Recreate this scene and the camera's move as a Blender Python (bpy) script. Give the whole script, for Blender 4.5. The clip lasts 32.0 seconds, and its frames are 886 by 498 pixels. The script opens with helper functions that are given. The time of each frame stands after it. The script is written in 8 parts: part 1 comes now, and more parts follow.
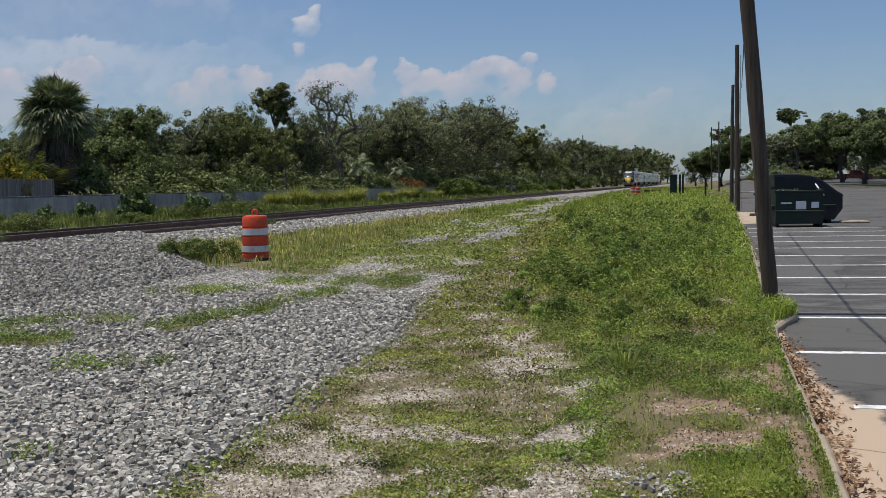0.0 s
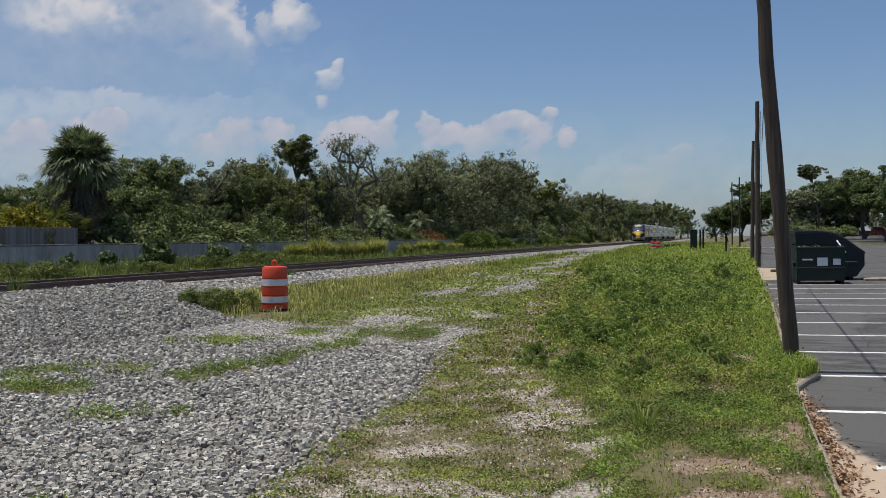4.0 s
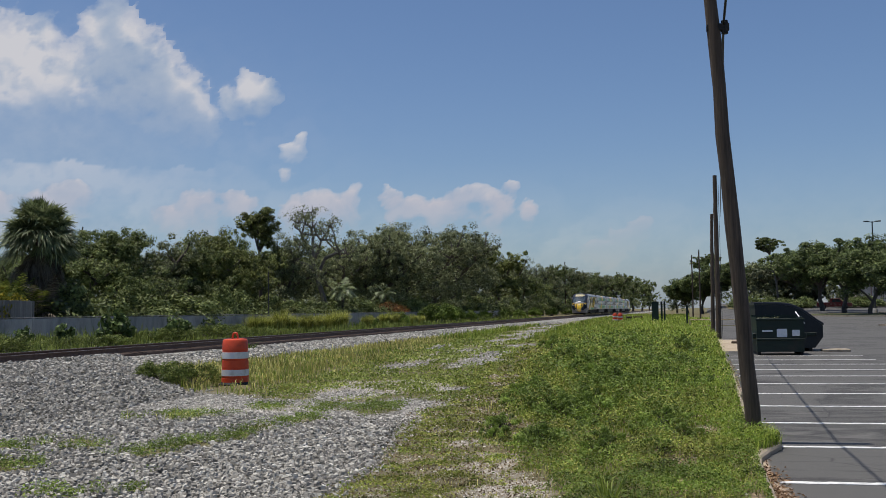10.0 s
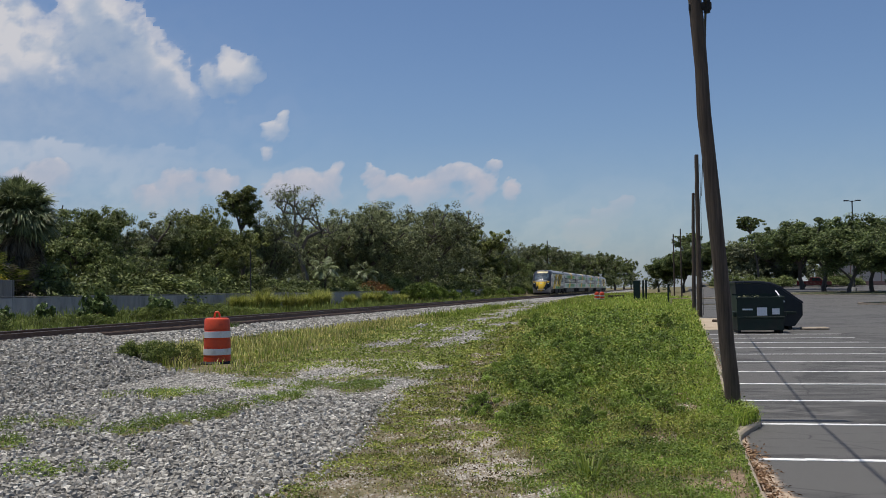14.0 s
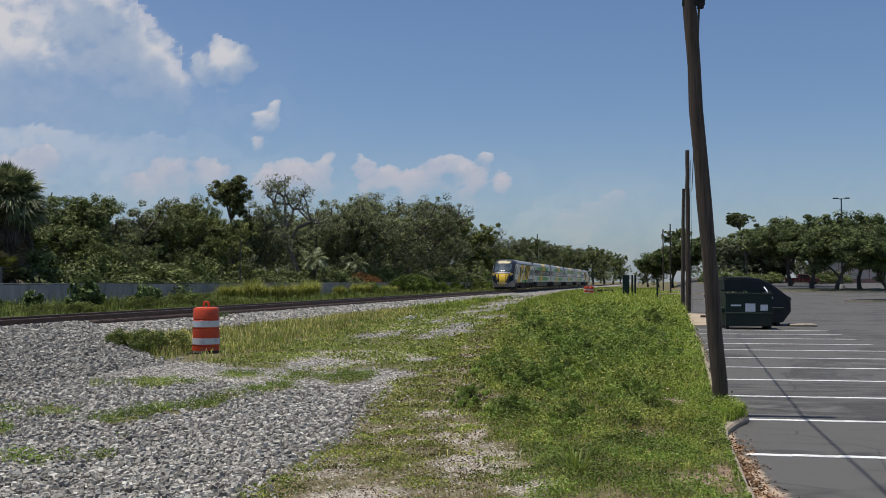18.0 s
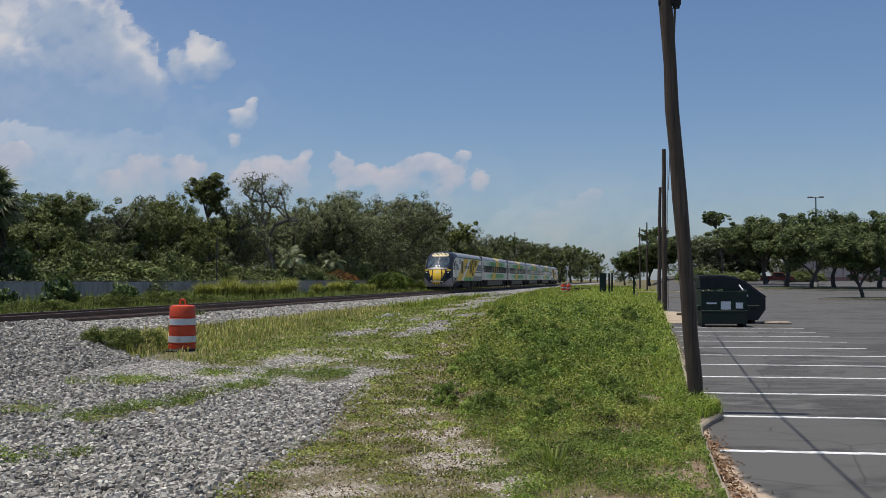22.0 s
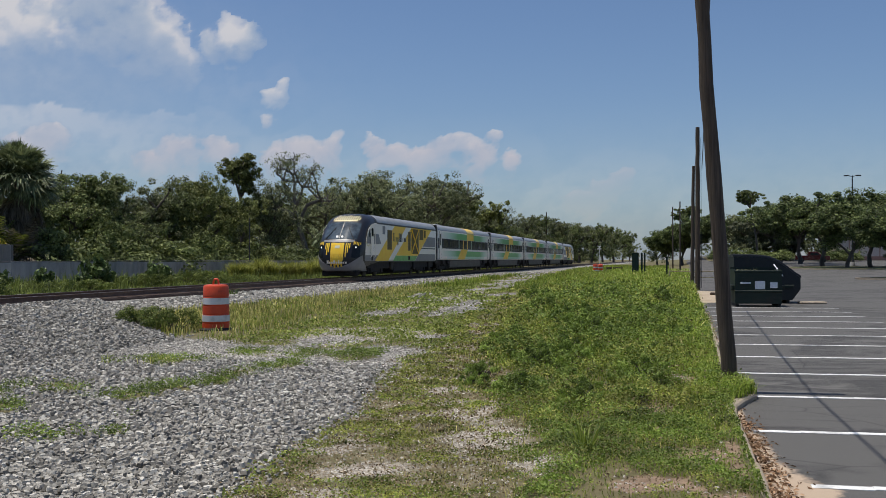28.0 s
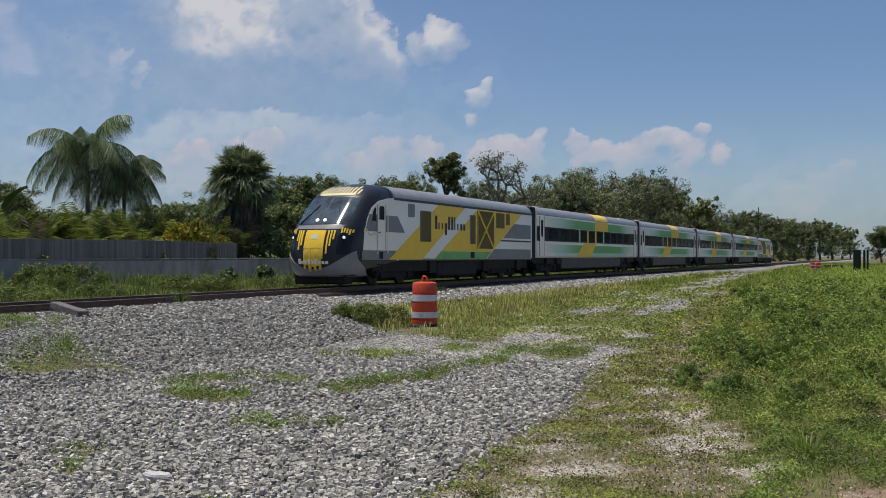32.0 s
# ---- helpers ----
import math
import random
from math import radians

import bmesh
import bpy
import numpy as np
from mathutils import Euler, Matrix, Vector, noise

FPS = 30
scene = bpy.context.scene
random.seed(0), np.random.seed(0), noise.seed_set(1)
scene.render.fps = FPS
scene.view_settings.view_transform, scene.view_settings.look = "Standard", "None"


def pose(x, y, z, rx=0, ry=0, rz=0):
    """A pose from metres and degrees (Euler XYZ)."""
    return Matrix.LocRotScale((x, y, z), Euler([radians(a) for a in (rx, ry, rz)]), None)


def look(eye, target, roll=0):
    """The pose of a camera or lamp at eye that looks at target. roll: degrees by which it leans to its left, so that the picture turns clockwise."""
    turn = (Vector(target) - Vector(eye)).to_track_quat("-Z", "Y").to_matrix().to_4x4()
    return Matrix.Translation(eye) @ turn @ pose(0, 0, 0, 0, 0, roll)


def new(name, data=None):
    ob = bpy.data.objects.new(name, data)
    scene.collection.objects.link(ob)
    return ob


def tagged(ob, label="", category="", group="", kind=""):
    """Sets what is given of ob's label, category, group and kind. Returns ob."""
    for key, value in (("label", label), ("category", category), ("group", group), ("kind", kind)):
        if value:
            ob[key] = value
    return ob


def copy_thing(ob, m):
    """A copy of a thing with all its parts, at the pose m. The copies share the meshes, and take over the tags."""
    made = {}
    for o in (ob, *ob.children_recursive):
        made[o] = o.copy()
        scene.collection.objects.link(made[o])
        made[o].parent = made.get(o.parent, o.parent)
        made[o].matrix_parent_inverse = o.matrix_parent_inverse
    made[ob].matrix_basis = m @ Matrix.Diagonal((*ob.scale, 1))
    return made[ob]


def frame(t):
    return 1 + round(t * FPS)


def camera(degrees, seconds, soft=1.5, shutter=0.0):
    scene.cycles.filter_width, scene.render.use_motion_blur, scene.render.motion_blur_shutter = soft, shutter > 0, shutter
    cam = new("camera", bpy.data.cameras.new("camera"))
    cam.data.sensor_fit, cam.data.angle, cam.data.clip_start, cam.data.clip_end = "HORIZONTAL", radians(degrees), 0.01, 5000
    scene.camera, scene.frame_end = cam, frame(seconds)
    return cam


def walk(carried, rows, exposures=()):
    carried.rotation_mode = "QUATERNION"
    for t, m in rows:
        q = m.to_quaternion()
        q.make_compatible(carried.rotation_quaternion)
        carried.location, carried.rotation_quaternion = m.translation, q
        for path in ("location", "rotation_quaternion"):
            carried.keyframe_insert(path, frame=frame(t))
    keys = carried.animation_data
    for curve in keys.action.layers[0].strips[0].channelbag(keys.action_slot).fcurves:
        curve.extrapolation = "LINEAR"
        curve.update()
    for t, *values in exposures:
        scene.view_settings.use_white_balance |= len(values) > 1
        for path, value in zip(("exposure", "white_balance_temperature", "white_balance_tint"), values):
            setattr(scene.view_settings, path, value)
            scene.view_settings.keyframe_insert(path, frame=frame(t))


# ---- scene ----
# camera: a person standing in the grass by the kerb, turning on the spot
cam = camera(47.31, 32.0, 0.5)
PATH = [
    (0.0, -0.028, 0.015, 1.660, 14.678, -3.574, -1.186),
    (0.5, -0.026, 0.017, 1.662, 15.011, -4.259, -1.649),
    (1.0, -0.022, 0.012, 1.657, 15.523, -4.955, -1.809),
    (1.5, -0.025, 0.005, 1.668, 15.870, -4.898, -1.852),
    (2.0, -0.023, 0.010, 1.669, 15.938, -4.285, -1.872),
    (2.5, -0.020, 0.008, 1.661, 15.931, -3.842, -1.563),
    (3.0, -0.018, 0.003, 1.663, 15.995, -2.595, -1.316),
    (3.5, -0.017, -0.003, 1.671, 15.935, -1.401, -0.821),
    (5.5, -0.015, 0.001, 1.671, 15.124, 1.411, -0.648),
    (6.0, -0.018, 0.001, 1.672, 14.822, 2.561, -0.686),
    (6.5, -0.015, -0.007, 1.653, 14.550, 3.428, -0.671),
    (7.0, -0.013, -0.011, 1.653, 14.464, 3.697, -0.822),
    (7.5, -0.011, -0.011, 1.653, 14.319, 3.853, -0.943),
    (8.0, -0.013, -0.000, 1.653, 14.182, 4.038, -1.003),
    (8.5, -0.015, -0.006, 1.663, 14.003, 4.211, -1.089),
    (9.0, -0.009, -0.008, 1.664, 13.912, 4.172, -0.980),
    (9.5, -0.009, -0.000, 1.665, 13.744, 3.905, -0.733),
    (10.0, -0.015, 0.008, 1.657, 13.584, 3.486, -0.697),
    (10.5, -0.005, 0.004, 1.657, 13.422, 3.171, -0.781),
    (11.0, -0.009, -0.001, 1.656, 13.208, 3.019, -0.836),
    (11.5, -0.006, 0.001, 1.659, 13.008, 2.883, -0.893),
    (12.0, -0.007, 0.013, 1.658, 12.926, 2.670, -0.849),
    (12.5, -0.009, 0.008, 1.658, 12.798, 2.446, -0.834),
    (13.0, -0.013, 0.011, 1.656, 12.669, 2.251, -0.809),
    (13.5, -0.008, 0.006, 1.657, 12.662, 2.244, -0.756),
    (14.0, -0.009, 0.010, 1.657, 12.613, 2.284, -0.738),
    (14.5, -0.011, 0.010, 1.657, 12.615, 2.306, -0.677),
    (16.5, -0.015, 0.015, 1.651, 12.492, 2.028, -0.514),
    (17.0, -0.009, 0.010, 1.654, 12.342, 1.954, -0.315),
    (17.5, -0.013, 0.005, 1.655, 12.196, 1.906, -0.066),
    (18.0, -0.016, 0.008, 1.656, 12.048, 1.841, -0.015),
    (18.5, -0.011, 0.004, 1.655, 11.946, 1.761, 0.036),
    (19.0, -0.014, 0.002, 1.653, 11.759, 1.765, 0.056),
    (19.5, -0.014, 0.006, 1.652, 11.477, 1.763, 0.100),
    (20.0, -0.015, 0.003, 1.645, 11.331, 1.814, 0.311),
    (20.5, -0.017, 0.002, 1.641, 11.237, 1.849, 0.353),
    (21.0, -0.016, -0.002, 1.642, 11.137, 1.859, 0.297),
    (21.5, -0.012, -0.005, 1.642, 11.002, 1.845, 0.191),
    (22.0, -0.006, -0.013, 1.652, 10.788, 1.731, 0.014),
    (22.5, -0.008, -0.023, 1.656, 10.703, 1.750, 0.077),
    (23.0, -0.010, -0.017, 1.652, 10.693, 1.804, 0.099),
    (23.5, -0.010, -0.015, 1.652, 10.729, 1.803, 0.045),
    (24.0, -0.009, -0.013, 1.653, 10.736, 1.673, 0.008),
    (24.5, -0.010, -0.011, 1.652, 10.796, 1.635, -0.030),
    (26.5, 0.001, 0.002, 1.647, 11.150, 1.380, -0.265),
    (27.0, -0.006, -0.004, 1.653, 11.436, 1.223, -0.334),
    (27.5, -0.005, 0.005, 1.647, 12.047, 0.833, -0.308),
    (28.0, -0.014, 0.008, 1.648, 12.567, 0.584, -0.026),
    (28.5, -0.022, 0.009, 1.648, 13.330, 0.411, 0.289),
    (29.0, -0.024, 0.019, 1.649, 14.605, -0.034, 0.483),
    (29.5, -0.023, 0.018, 1.653, 15.462, -0.337, 0.487),
    (30.0, -0.024, 0.007, 1.654, 16.465, -0.308, 0.363),
    (30.5, -0.017, 0.006, 1.658, 17.285, -0.284, 0.079),
    (31.0, -0.025, 0.004, 1.661, 18.361, -0.177, -0.190),
    (31.2, -0.032, -0.000, 1.661, 19.574, -0.089, -0.182),
    (31.4, -0.041, -0.006, 1.661, 21.231, 0.031, -0.172),
    (31.5, -0.048, -0.010, 1.661, 22.404, 0.116, -0.164),
    (32.0, -0.060, -0.016, 1.661, 24.041, 0.437, -0.010),
]


def aim(x, y, z, yaw, pitch, roll):
    return pose(x, y, z, 90 + pitch, 0, yaw) @ pose(0, 0, 0, 0, 0, roll)


walk(cam, [(t, aim(*r)) for t, *r in PATH], exposures=[(0, -0.22), (32, -0.22)])

# ---- world and sun ----
SUN_EL, SUN_AZ = 77.0, -93.0          # degrees; azimuth from +y towards +x
sun_dir = Vector((math.sin(radians(SUN_AZ)) * math.cos(radians(SUN_EL)),
                  math.cos(radians(SUN_AZ)) * math.cos(radians(SUN_EL)), math.sin(radians(SUN_EL))))
world = bpy.data.worlds.new("sky")
scene.world = world
world.use_nodes = True
wn, wl = world.node_tree.nodes, world.node_tree.links
sky = wn.new("ShaderNodeTexSky")
sky.sky_type, sky.sun_disc = "NISHITA", False
sky.sun_elevation, sky.sun_rotation = radians(SUN_EL), radians(SUN_AZ)
sky.air_density, sky.dust_density, sky.ozone_density = 1.0, 0.7, 2.0
tint = wn.new("ShaderNodeMix")
tint.data_type, tint.blend_type = "RGBA", "MULTIPLY"
tint.inputs[0].default_value, tint.inputs[7].default_value = 1.0, (0.86, 0.96, 1.13, 1)
wl.new(sky.outputs[0], tint.inputs[6])
wl.new(tint.outputs[2], wn["Background"].inputs[0])
wn["Background"].inputs[1].default_value = 0.092
sun = new("sun", bpy.data.lights.new("sun", "SUN"))
sun.data.energy, sun.data.angle, sun.data.color = 5.0, radians(0.6), (1.0, 0.935, 0.835)
sun.matrix_basis = look(sun_dir * 100, (0, 0, 0))

# ---- mesh helpers ----
class Mesh:
    """Collects vertices and faces of one part."""

    def __init__(self):
        self.v, self.f, self.smooth = [], [], False

    def add(self, verts, faces):
        n = len(self.v)
        self.v += [tuple(p) for p in verts]
        self.f += [tuple(i + n for i in f) for f in faces]
        return self

    def box(self, x0, y0, z0, x1, y1, z1, c=0.0):
        """A box with edges chamfered by c."""
        if c <= 0:
            return self.add([(x, y, z) for x in (x0, x1) for y in (y0, y1) for z in (z0, z1)],
                            [(0, 1, 3, 2), (4, 6, 7, 5), (0, 4, 5, 1), (2, 3, 7, 6), (0, 2, 6, 4), (1, 5, 7, 3)])
        lo, hi, v, ix = (x0, y0, z0), (x1, y1, z1), [], {}
        for s in [(a, b, d) for a in (0, 1) for b in (0, 1) for d in (0, 1)]:
            for ax in range(3):
                p = [(hi[k] if s[k] else lo[k]) if k == ax else (hi[k] - c if s[k] else lo[k] + c) for k in range(3)]
                ix[s, ax] = len(v)
                v.append(p)
        f = []
        for ax in range(3):
            a, b = (ax + 1) % 3, (ax + 2) % 3
            for side in (0, 1):
                q = []
                for u, w in ((0, 0), (1, 0), (1, 1), (0, 1)):
                    s = [0, 0, 0]
                    s[ax], s[a], s[b] = side, u, w
                    q.append(ix[tuple(s), ax])
                f.append(q if side else q[::-1])
            for u in (0, 1):
                for w in (0, 1):
                    s0, s1 = [0, 0, 0], [0, 0, 0]
                    s0[a] = s1[a] = u
                    s0[b] = s1[b] = w
                    s1[ax] = 1
                    f.append([ix[tuple(s0), a], ix[tuple(s1), a], ix[tuple(s1), b], ix[tuple(s0), b]])
        for s in [(a, b, d) for a in (0, 1) for b in (0, 1) for d in (0, 1)]:
            f.append([ix[s, 0], ix[s, 1], ix[s, 2]])
        return self.add(v, f)

    def tube(self, pts, radii, n=8, cap=True):
        """A round tube through points with a radius at each."""
        pts = [Vector(p) for p in pts]
        rings, up = [], None
        for i, p in enumerate(pts):
            d = (pts[min(i + 1, len(pts) - 1)] - pts[max(i - 1, 0)]).normalized()
            if up is None:
                up = d.orthogonal().normalized()
            up = (up - d * up.dot(d)).normalized()
            side = d.cross(up)
            rings.append([p + (up * math.cos(a) + side * math.sin(a)) * radii[i] for a in [2 * math.pi * k / n for k in range(n)]])
        v = [q for r in rings for q in r]
        f = [(i * n + k, i * n + (k + 1) % n, (i + 1) * n + (k + 1) % n, (i + 1) * n + k) for i in range(len(pts) - 1) for k in range(n)]
        if cap:
            f += [tuple(range(n))[::-1], tuple((len(pts) - 1) * n + k for k in range(n))]
        return self.add(v, f)

    def rev(self, prof, n=24, c=(0, 0, 0)):
        """A solid of revolution about z from (radius, height) pairs."""
        v = [(c[0] + r * math.cos(2 * math.pi * k / n), c[1] + r * math.sin(2 * math.pi * k / n), c[2] + z) for r, z in prof for k in range(n)]
        f = [(i * n + k, i * n + (k + 1) % n, (i + 1) * n + (k + 1) % n, (i + 1) * n + k) for i in range(len(prof) - 1) for k in range(n)]
        return self.add(v, f + [tuple(range(n))[::-1], tuple((len(prof) - 1) * n + k for k in range(n))])

    def loft(self, rings, closed=True, cap=True):
        n = len(rings[0])
        v = [p for r in rings for p in r]
        m = n if closed else n - 1
        f = [(i * n + k, i * n + (k + 1) % n, (i + 1) * n + (k + 1) % n, (i + 1) * n + k) for i in range(len(rings) - 1) for k in range(m)]
        if cap and closed:
            f += [tuple(range(n))[::-1], tuple((len(rings) - 1) * n + k for k in range(n))]
        return self.add(v, f)

    def prism_x(self, yz, x0, x1):
        """A polygon in the y-z plane pushed from x0 to x1."""
        n = len(yz)
        return self.add([(x0, y, z) for y, z in yz] + [(x1, y, z) for y, z in yz],
                        [tuple(range(n))[::-1], tuple(range(n, 2 * n))] + [(k, (k + 1) % n, n + (k + 1) % n, n + k) for k in range(n)])

    def prism_y(self, xz, y0, y1):
        n = len(xz)
        return self.add([(x, y0, z) for x, z in xz] + [(x, y1, z) for x, z in xz],
                        [tuple(range(n)), tuple(range(n, 2 * n))[::-1]] + [(k, (k + 1) % n, n + (k + 1) % n, n + k) for k in range(n)])

    def mesh(self, name, mat, smooth=None):
        me = bpy.data.meshes.new(name)
        me.from_pydata(self.v, [], self.f)
        bm = bmesh.new()
        bm.from_mesh(me)
        bmesh.ops.recalc_face_normals(bm, faces=bm.faces)
        bm.to_mesh(me)
        bm.free()
        me.materials.append(mat)
        if self.smooth if smooth is None else smooth:
            me.shade_smooth()
            me.set_sharp_from_angle(angle=radians(40))
        return me


def part(name, m, mat, parent=None, label="", smooth=None):
    """One mesh object of a Mesh (or of mesh data), under parent."""
    ob = new(name, m.mesh(name, mat, smooth) if isinstance(m, Mesh) else m)
    if parent is not None:
        ob.parent = parent
    if label:
        ob["label"] = label
    return ob


def thing(name, label, category, m=None, group="", kind=""):
    ob = new(name)
    if m is not None:
        ob.matrix_basis = m
    return tagged(ob, label, category, group, kind)


def raw_mesh(name, verts, faces, mat, smooth=False):
    """Mesh data straight from numpy arrays of vertices and of equal-sided faces."""
    me = bpy.data.meshes.new(name)
    verts, faces = np.asarray(verts, np.float32), np.asarray(faces, np.int32)
    k = faces.shape[1]
    me.vertices.add(len(verts))
    me.vertices.foreach_set("co", verts.ravel())
    me.loops.add(faces.size)
    me.loops.foreach_set("vertex_index", faces.ravel())
    me.polygons.add(len(faces))
    me.polygons.foreach_set("loop_start", np.arange(len(faces), dtype=np.int32) * k)
    me.update(calc_edges=True)
    me.validate()
    me.materials.append(mat)
    if smooth:
        me.shade_smooth()
    else:
        me.shade_flat()
    return me


# ---- materials ----
class Nodes:
    """A short way to write a node material."""

    def __init__(self, name):
        self.mat = bpy.data.materials.new(name)
        self.mat.use_nodes = True
        self.n, self.l = self.mat.node_tree.nodes, self.mat.node_tree.links
        self.bsdf = self.n["Principled BSDF"]
        self.out = self.n["Material Output"]

    def node(self, kind, **values):
        nd = self.n.new(kind)
        for key, val in values.items():
            nd.inputs[key].default_value = val
        return nd

    def coords(self, which="Object", scale=(1, 1, 1)):
        tc, mp = self.node("ShaderNodeTexCoord"), self.node("ShaderNodeMapping")
        mp.inputs["Scale"].default_value = scale
        self.l.new(tc.outputs[which], mp.inputs[0])
        return mp.outputs[0]

    def noise(self, co, scale, detail=4.0, rough=0.6, dist=0.0):
        nd = self.node("ShaderNodeTexNoise", Scale=scale, Detail=detail, Roughness=rough, Distortion=dist)
        self.l.new(co, nd.inputs["Vector"])
        return nd.outputs["Fac"]

    def ramp(self, fac, stops):
        nd = self.node("ShaderNodeValToRGB")
        e = nd.color_ramp.elements
        while len(e) < len(stops):
            e.new(0.5)
        for el, (p, c) in zip(e, stops):
            el.position, el.color = p, c if len(c) == 4 else (*c, 1)
        self.l.new(fac, nd.inputs[0])
        return nd.outputs[0]

    def math(self, op, a, b, clamp=False):
        nd = self.node("ShaderNodeMath")
        nd.operation, nd.use_clamp = op, clamp
        for i, x in enumerate((a, b)):
            if isinstance(x, (int, float)):
                nd.inputs[i].default_value = x
            else:
                self.l.new(x, nd.inputs[i])
        return nd.outputs[0]

    def mix(self, fac, a, b, kind="MIX"):
        nd = self.node("ShaderNodeMix")
        nd.data_type, nd.blend_type = "RGBA", kind
        for s, x in ((nd.inputs[0], fac), (nd.inputs[6], a), (nd.inputs[7], b)):
            if isinstance(x, (int, float)):
                s.default_value = x
            elif isinstance(x, tuple):
                s.default_value = x if len(x) == 4 else (*x, 1)
            else:
                self.l.new(x, s)
        return nd.outputs[2]

    def bump(self, fac, strength=0.3, dist=0.02):
        nd = self.node("ShaderNodeBump", Strength=strength, Distance=dist)
        self.l.new(fac, nd.inputs["Height"])
        self.l.new(nd.outputs[0], self.bsdf.inputs["Normal"])

    def color(self, c):
        self.l.new(c, self.bsdf.inputs["Base Color"])

    def set(self, **v):
        for key, val in v.items():
            self.bsdf.inputs[key.replace("_", " ")].default_value = val
        return self


def surface(name, c0, c1, scale=3.0, rough=0.6, metal=0.0, bump=0.15, dirt=None, dirt_scale=0.8, stretch=(1, 1, 1), spec=0.4, coat=0.0, vary=0.0):
    """A general surface: two tones in noise, dirt at a larger scale, fine relief."""
    m = Nodes(name)
    co = m.coords("Object", stretch)
    fine, big = m.noise(co, scale, 6, 0.65), m.noise(co, dirt_scale, 5, 0.7)
    col = m.ramp(fine, [(0.3, c0), (0.7, c1)])
    if dirt:
        col = m.mix(m.ramp(big, [(0.5, (0, 0, 0)), (0.72, (1, 1, 1))]), col, dirt)
    if vary:
        info = m.node("ShaderNodeObjectInfo")
        val = m.math("ADD", m.math("MULTIPLY", info.outputs["Random"], vary), 1 - vary / 2)
        nd = m.node("ShaderNodeHueSaturation")
        m.l.new(col, nd.inputs["Color"])
        m.l.new(val, nd.inputs["Value"])
        col = nd.outputs[0]
    m.color(col)
    rr = m.math("ADD", m.math("MULTIPLY", big, 0.3), rough - 0.15, True)
    m.l.new(rr, m.bsdf.inputs["Roughness"])
    m.set(Metallic=metal, Specular_IOR_Level=spec, Coat_Weight=coat)
    if bump:
        m.bump(m.noise(co, scale * 4, 5, 0.7), bump, 0.01)
    return m.mat


def leafy(name, c0, c1, c2, trans=0.25, rough=0.5, scale=0.35, spec=0.15, spread=1.0, amp=2.0):
    """Foliage: every leaf island has a tone of its own, clumps differ, and some light passes through. The spread of
    tones also paints in leaf highlights and clump shading.
    """
    m = Nodes(name)
    geo = m.node("ShaderNodeNewGeometry")
    co = m.coords("Object")
    # tones pushed apart to paint in dark gaps and leaf highlights
    c0, c2 = tuple((1 - 0.4 * spread) * v for v in c0), tuple((1 + 0.25 * spread) * v for v in c2)
    a = m.ramp(geo.outputs["Random Per Island"], [(0.0, c0), (0.6, c1), (1.0, c2)])
    big = m.noise(co, scale, 3, 0.6)
    nd = m.node("ShaderNodeHueSaturation")
    info = m.node("ShaderNodeObjectInfo")
    m.l.new(a, nd.inputs["Color"])
    m.l.new(m.math("ADD", m.math("MULTIPLY", big, amp), m.math("ADD", m.math("MULTIPLY", info.outputs["Random"], 0.35), 0.8 - amp / 2)), nd.inputs["Value"])
    pale = m.ramp(m.noise(m.coords("Object"), scale * 2.3, 4, 0.7), [(0.48, (0, 0, 0)), (0.68, (0.7, 0.7, 0.7))])
    m.l.new(m.mix(pale, a, c2), nd.inputs["Color"])
    m.color(nd.outputs[0])
    m.set(Roughness=rough, Specular_IOR_Level=spec)
    tr = m.node("ShaderNodeBsdfTranslucent")
    m.l.new(nd.outputs[0], tr.inputs[0])
    mx = m.node("ShaderNodeMixShader", Fac=trans)
    m.l.new(m.bsdf.outputs[0], mx.inputs[1])
    m.l.new(tr.outputs[0], mx.inputs[2])
    m.l.new(mx.outputs[0], m.out.inputs[0])
    return m.mat


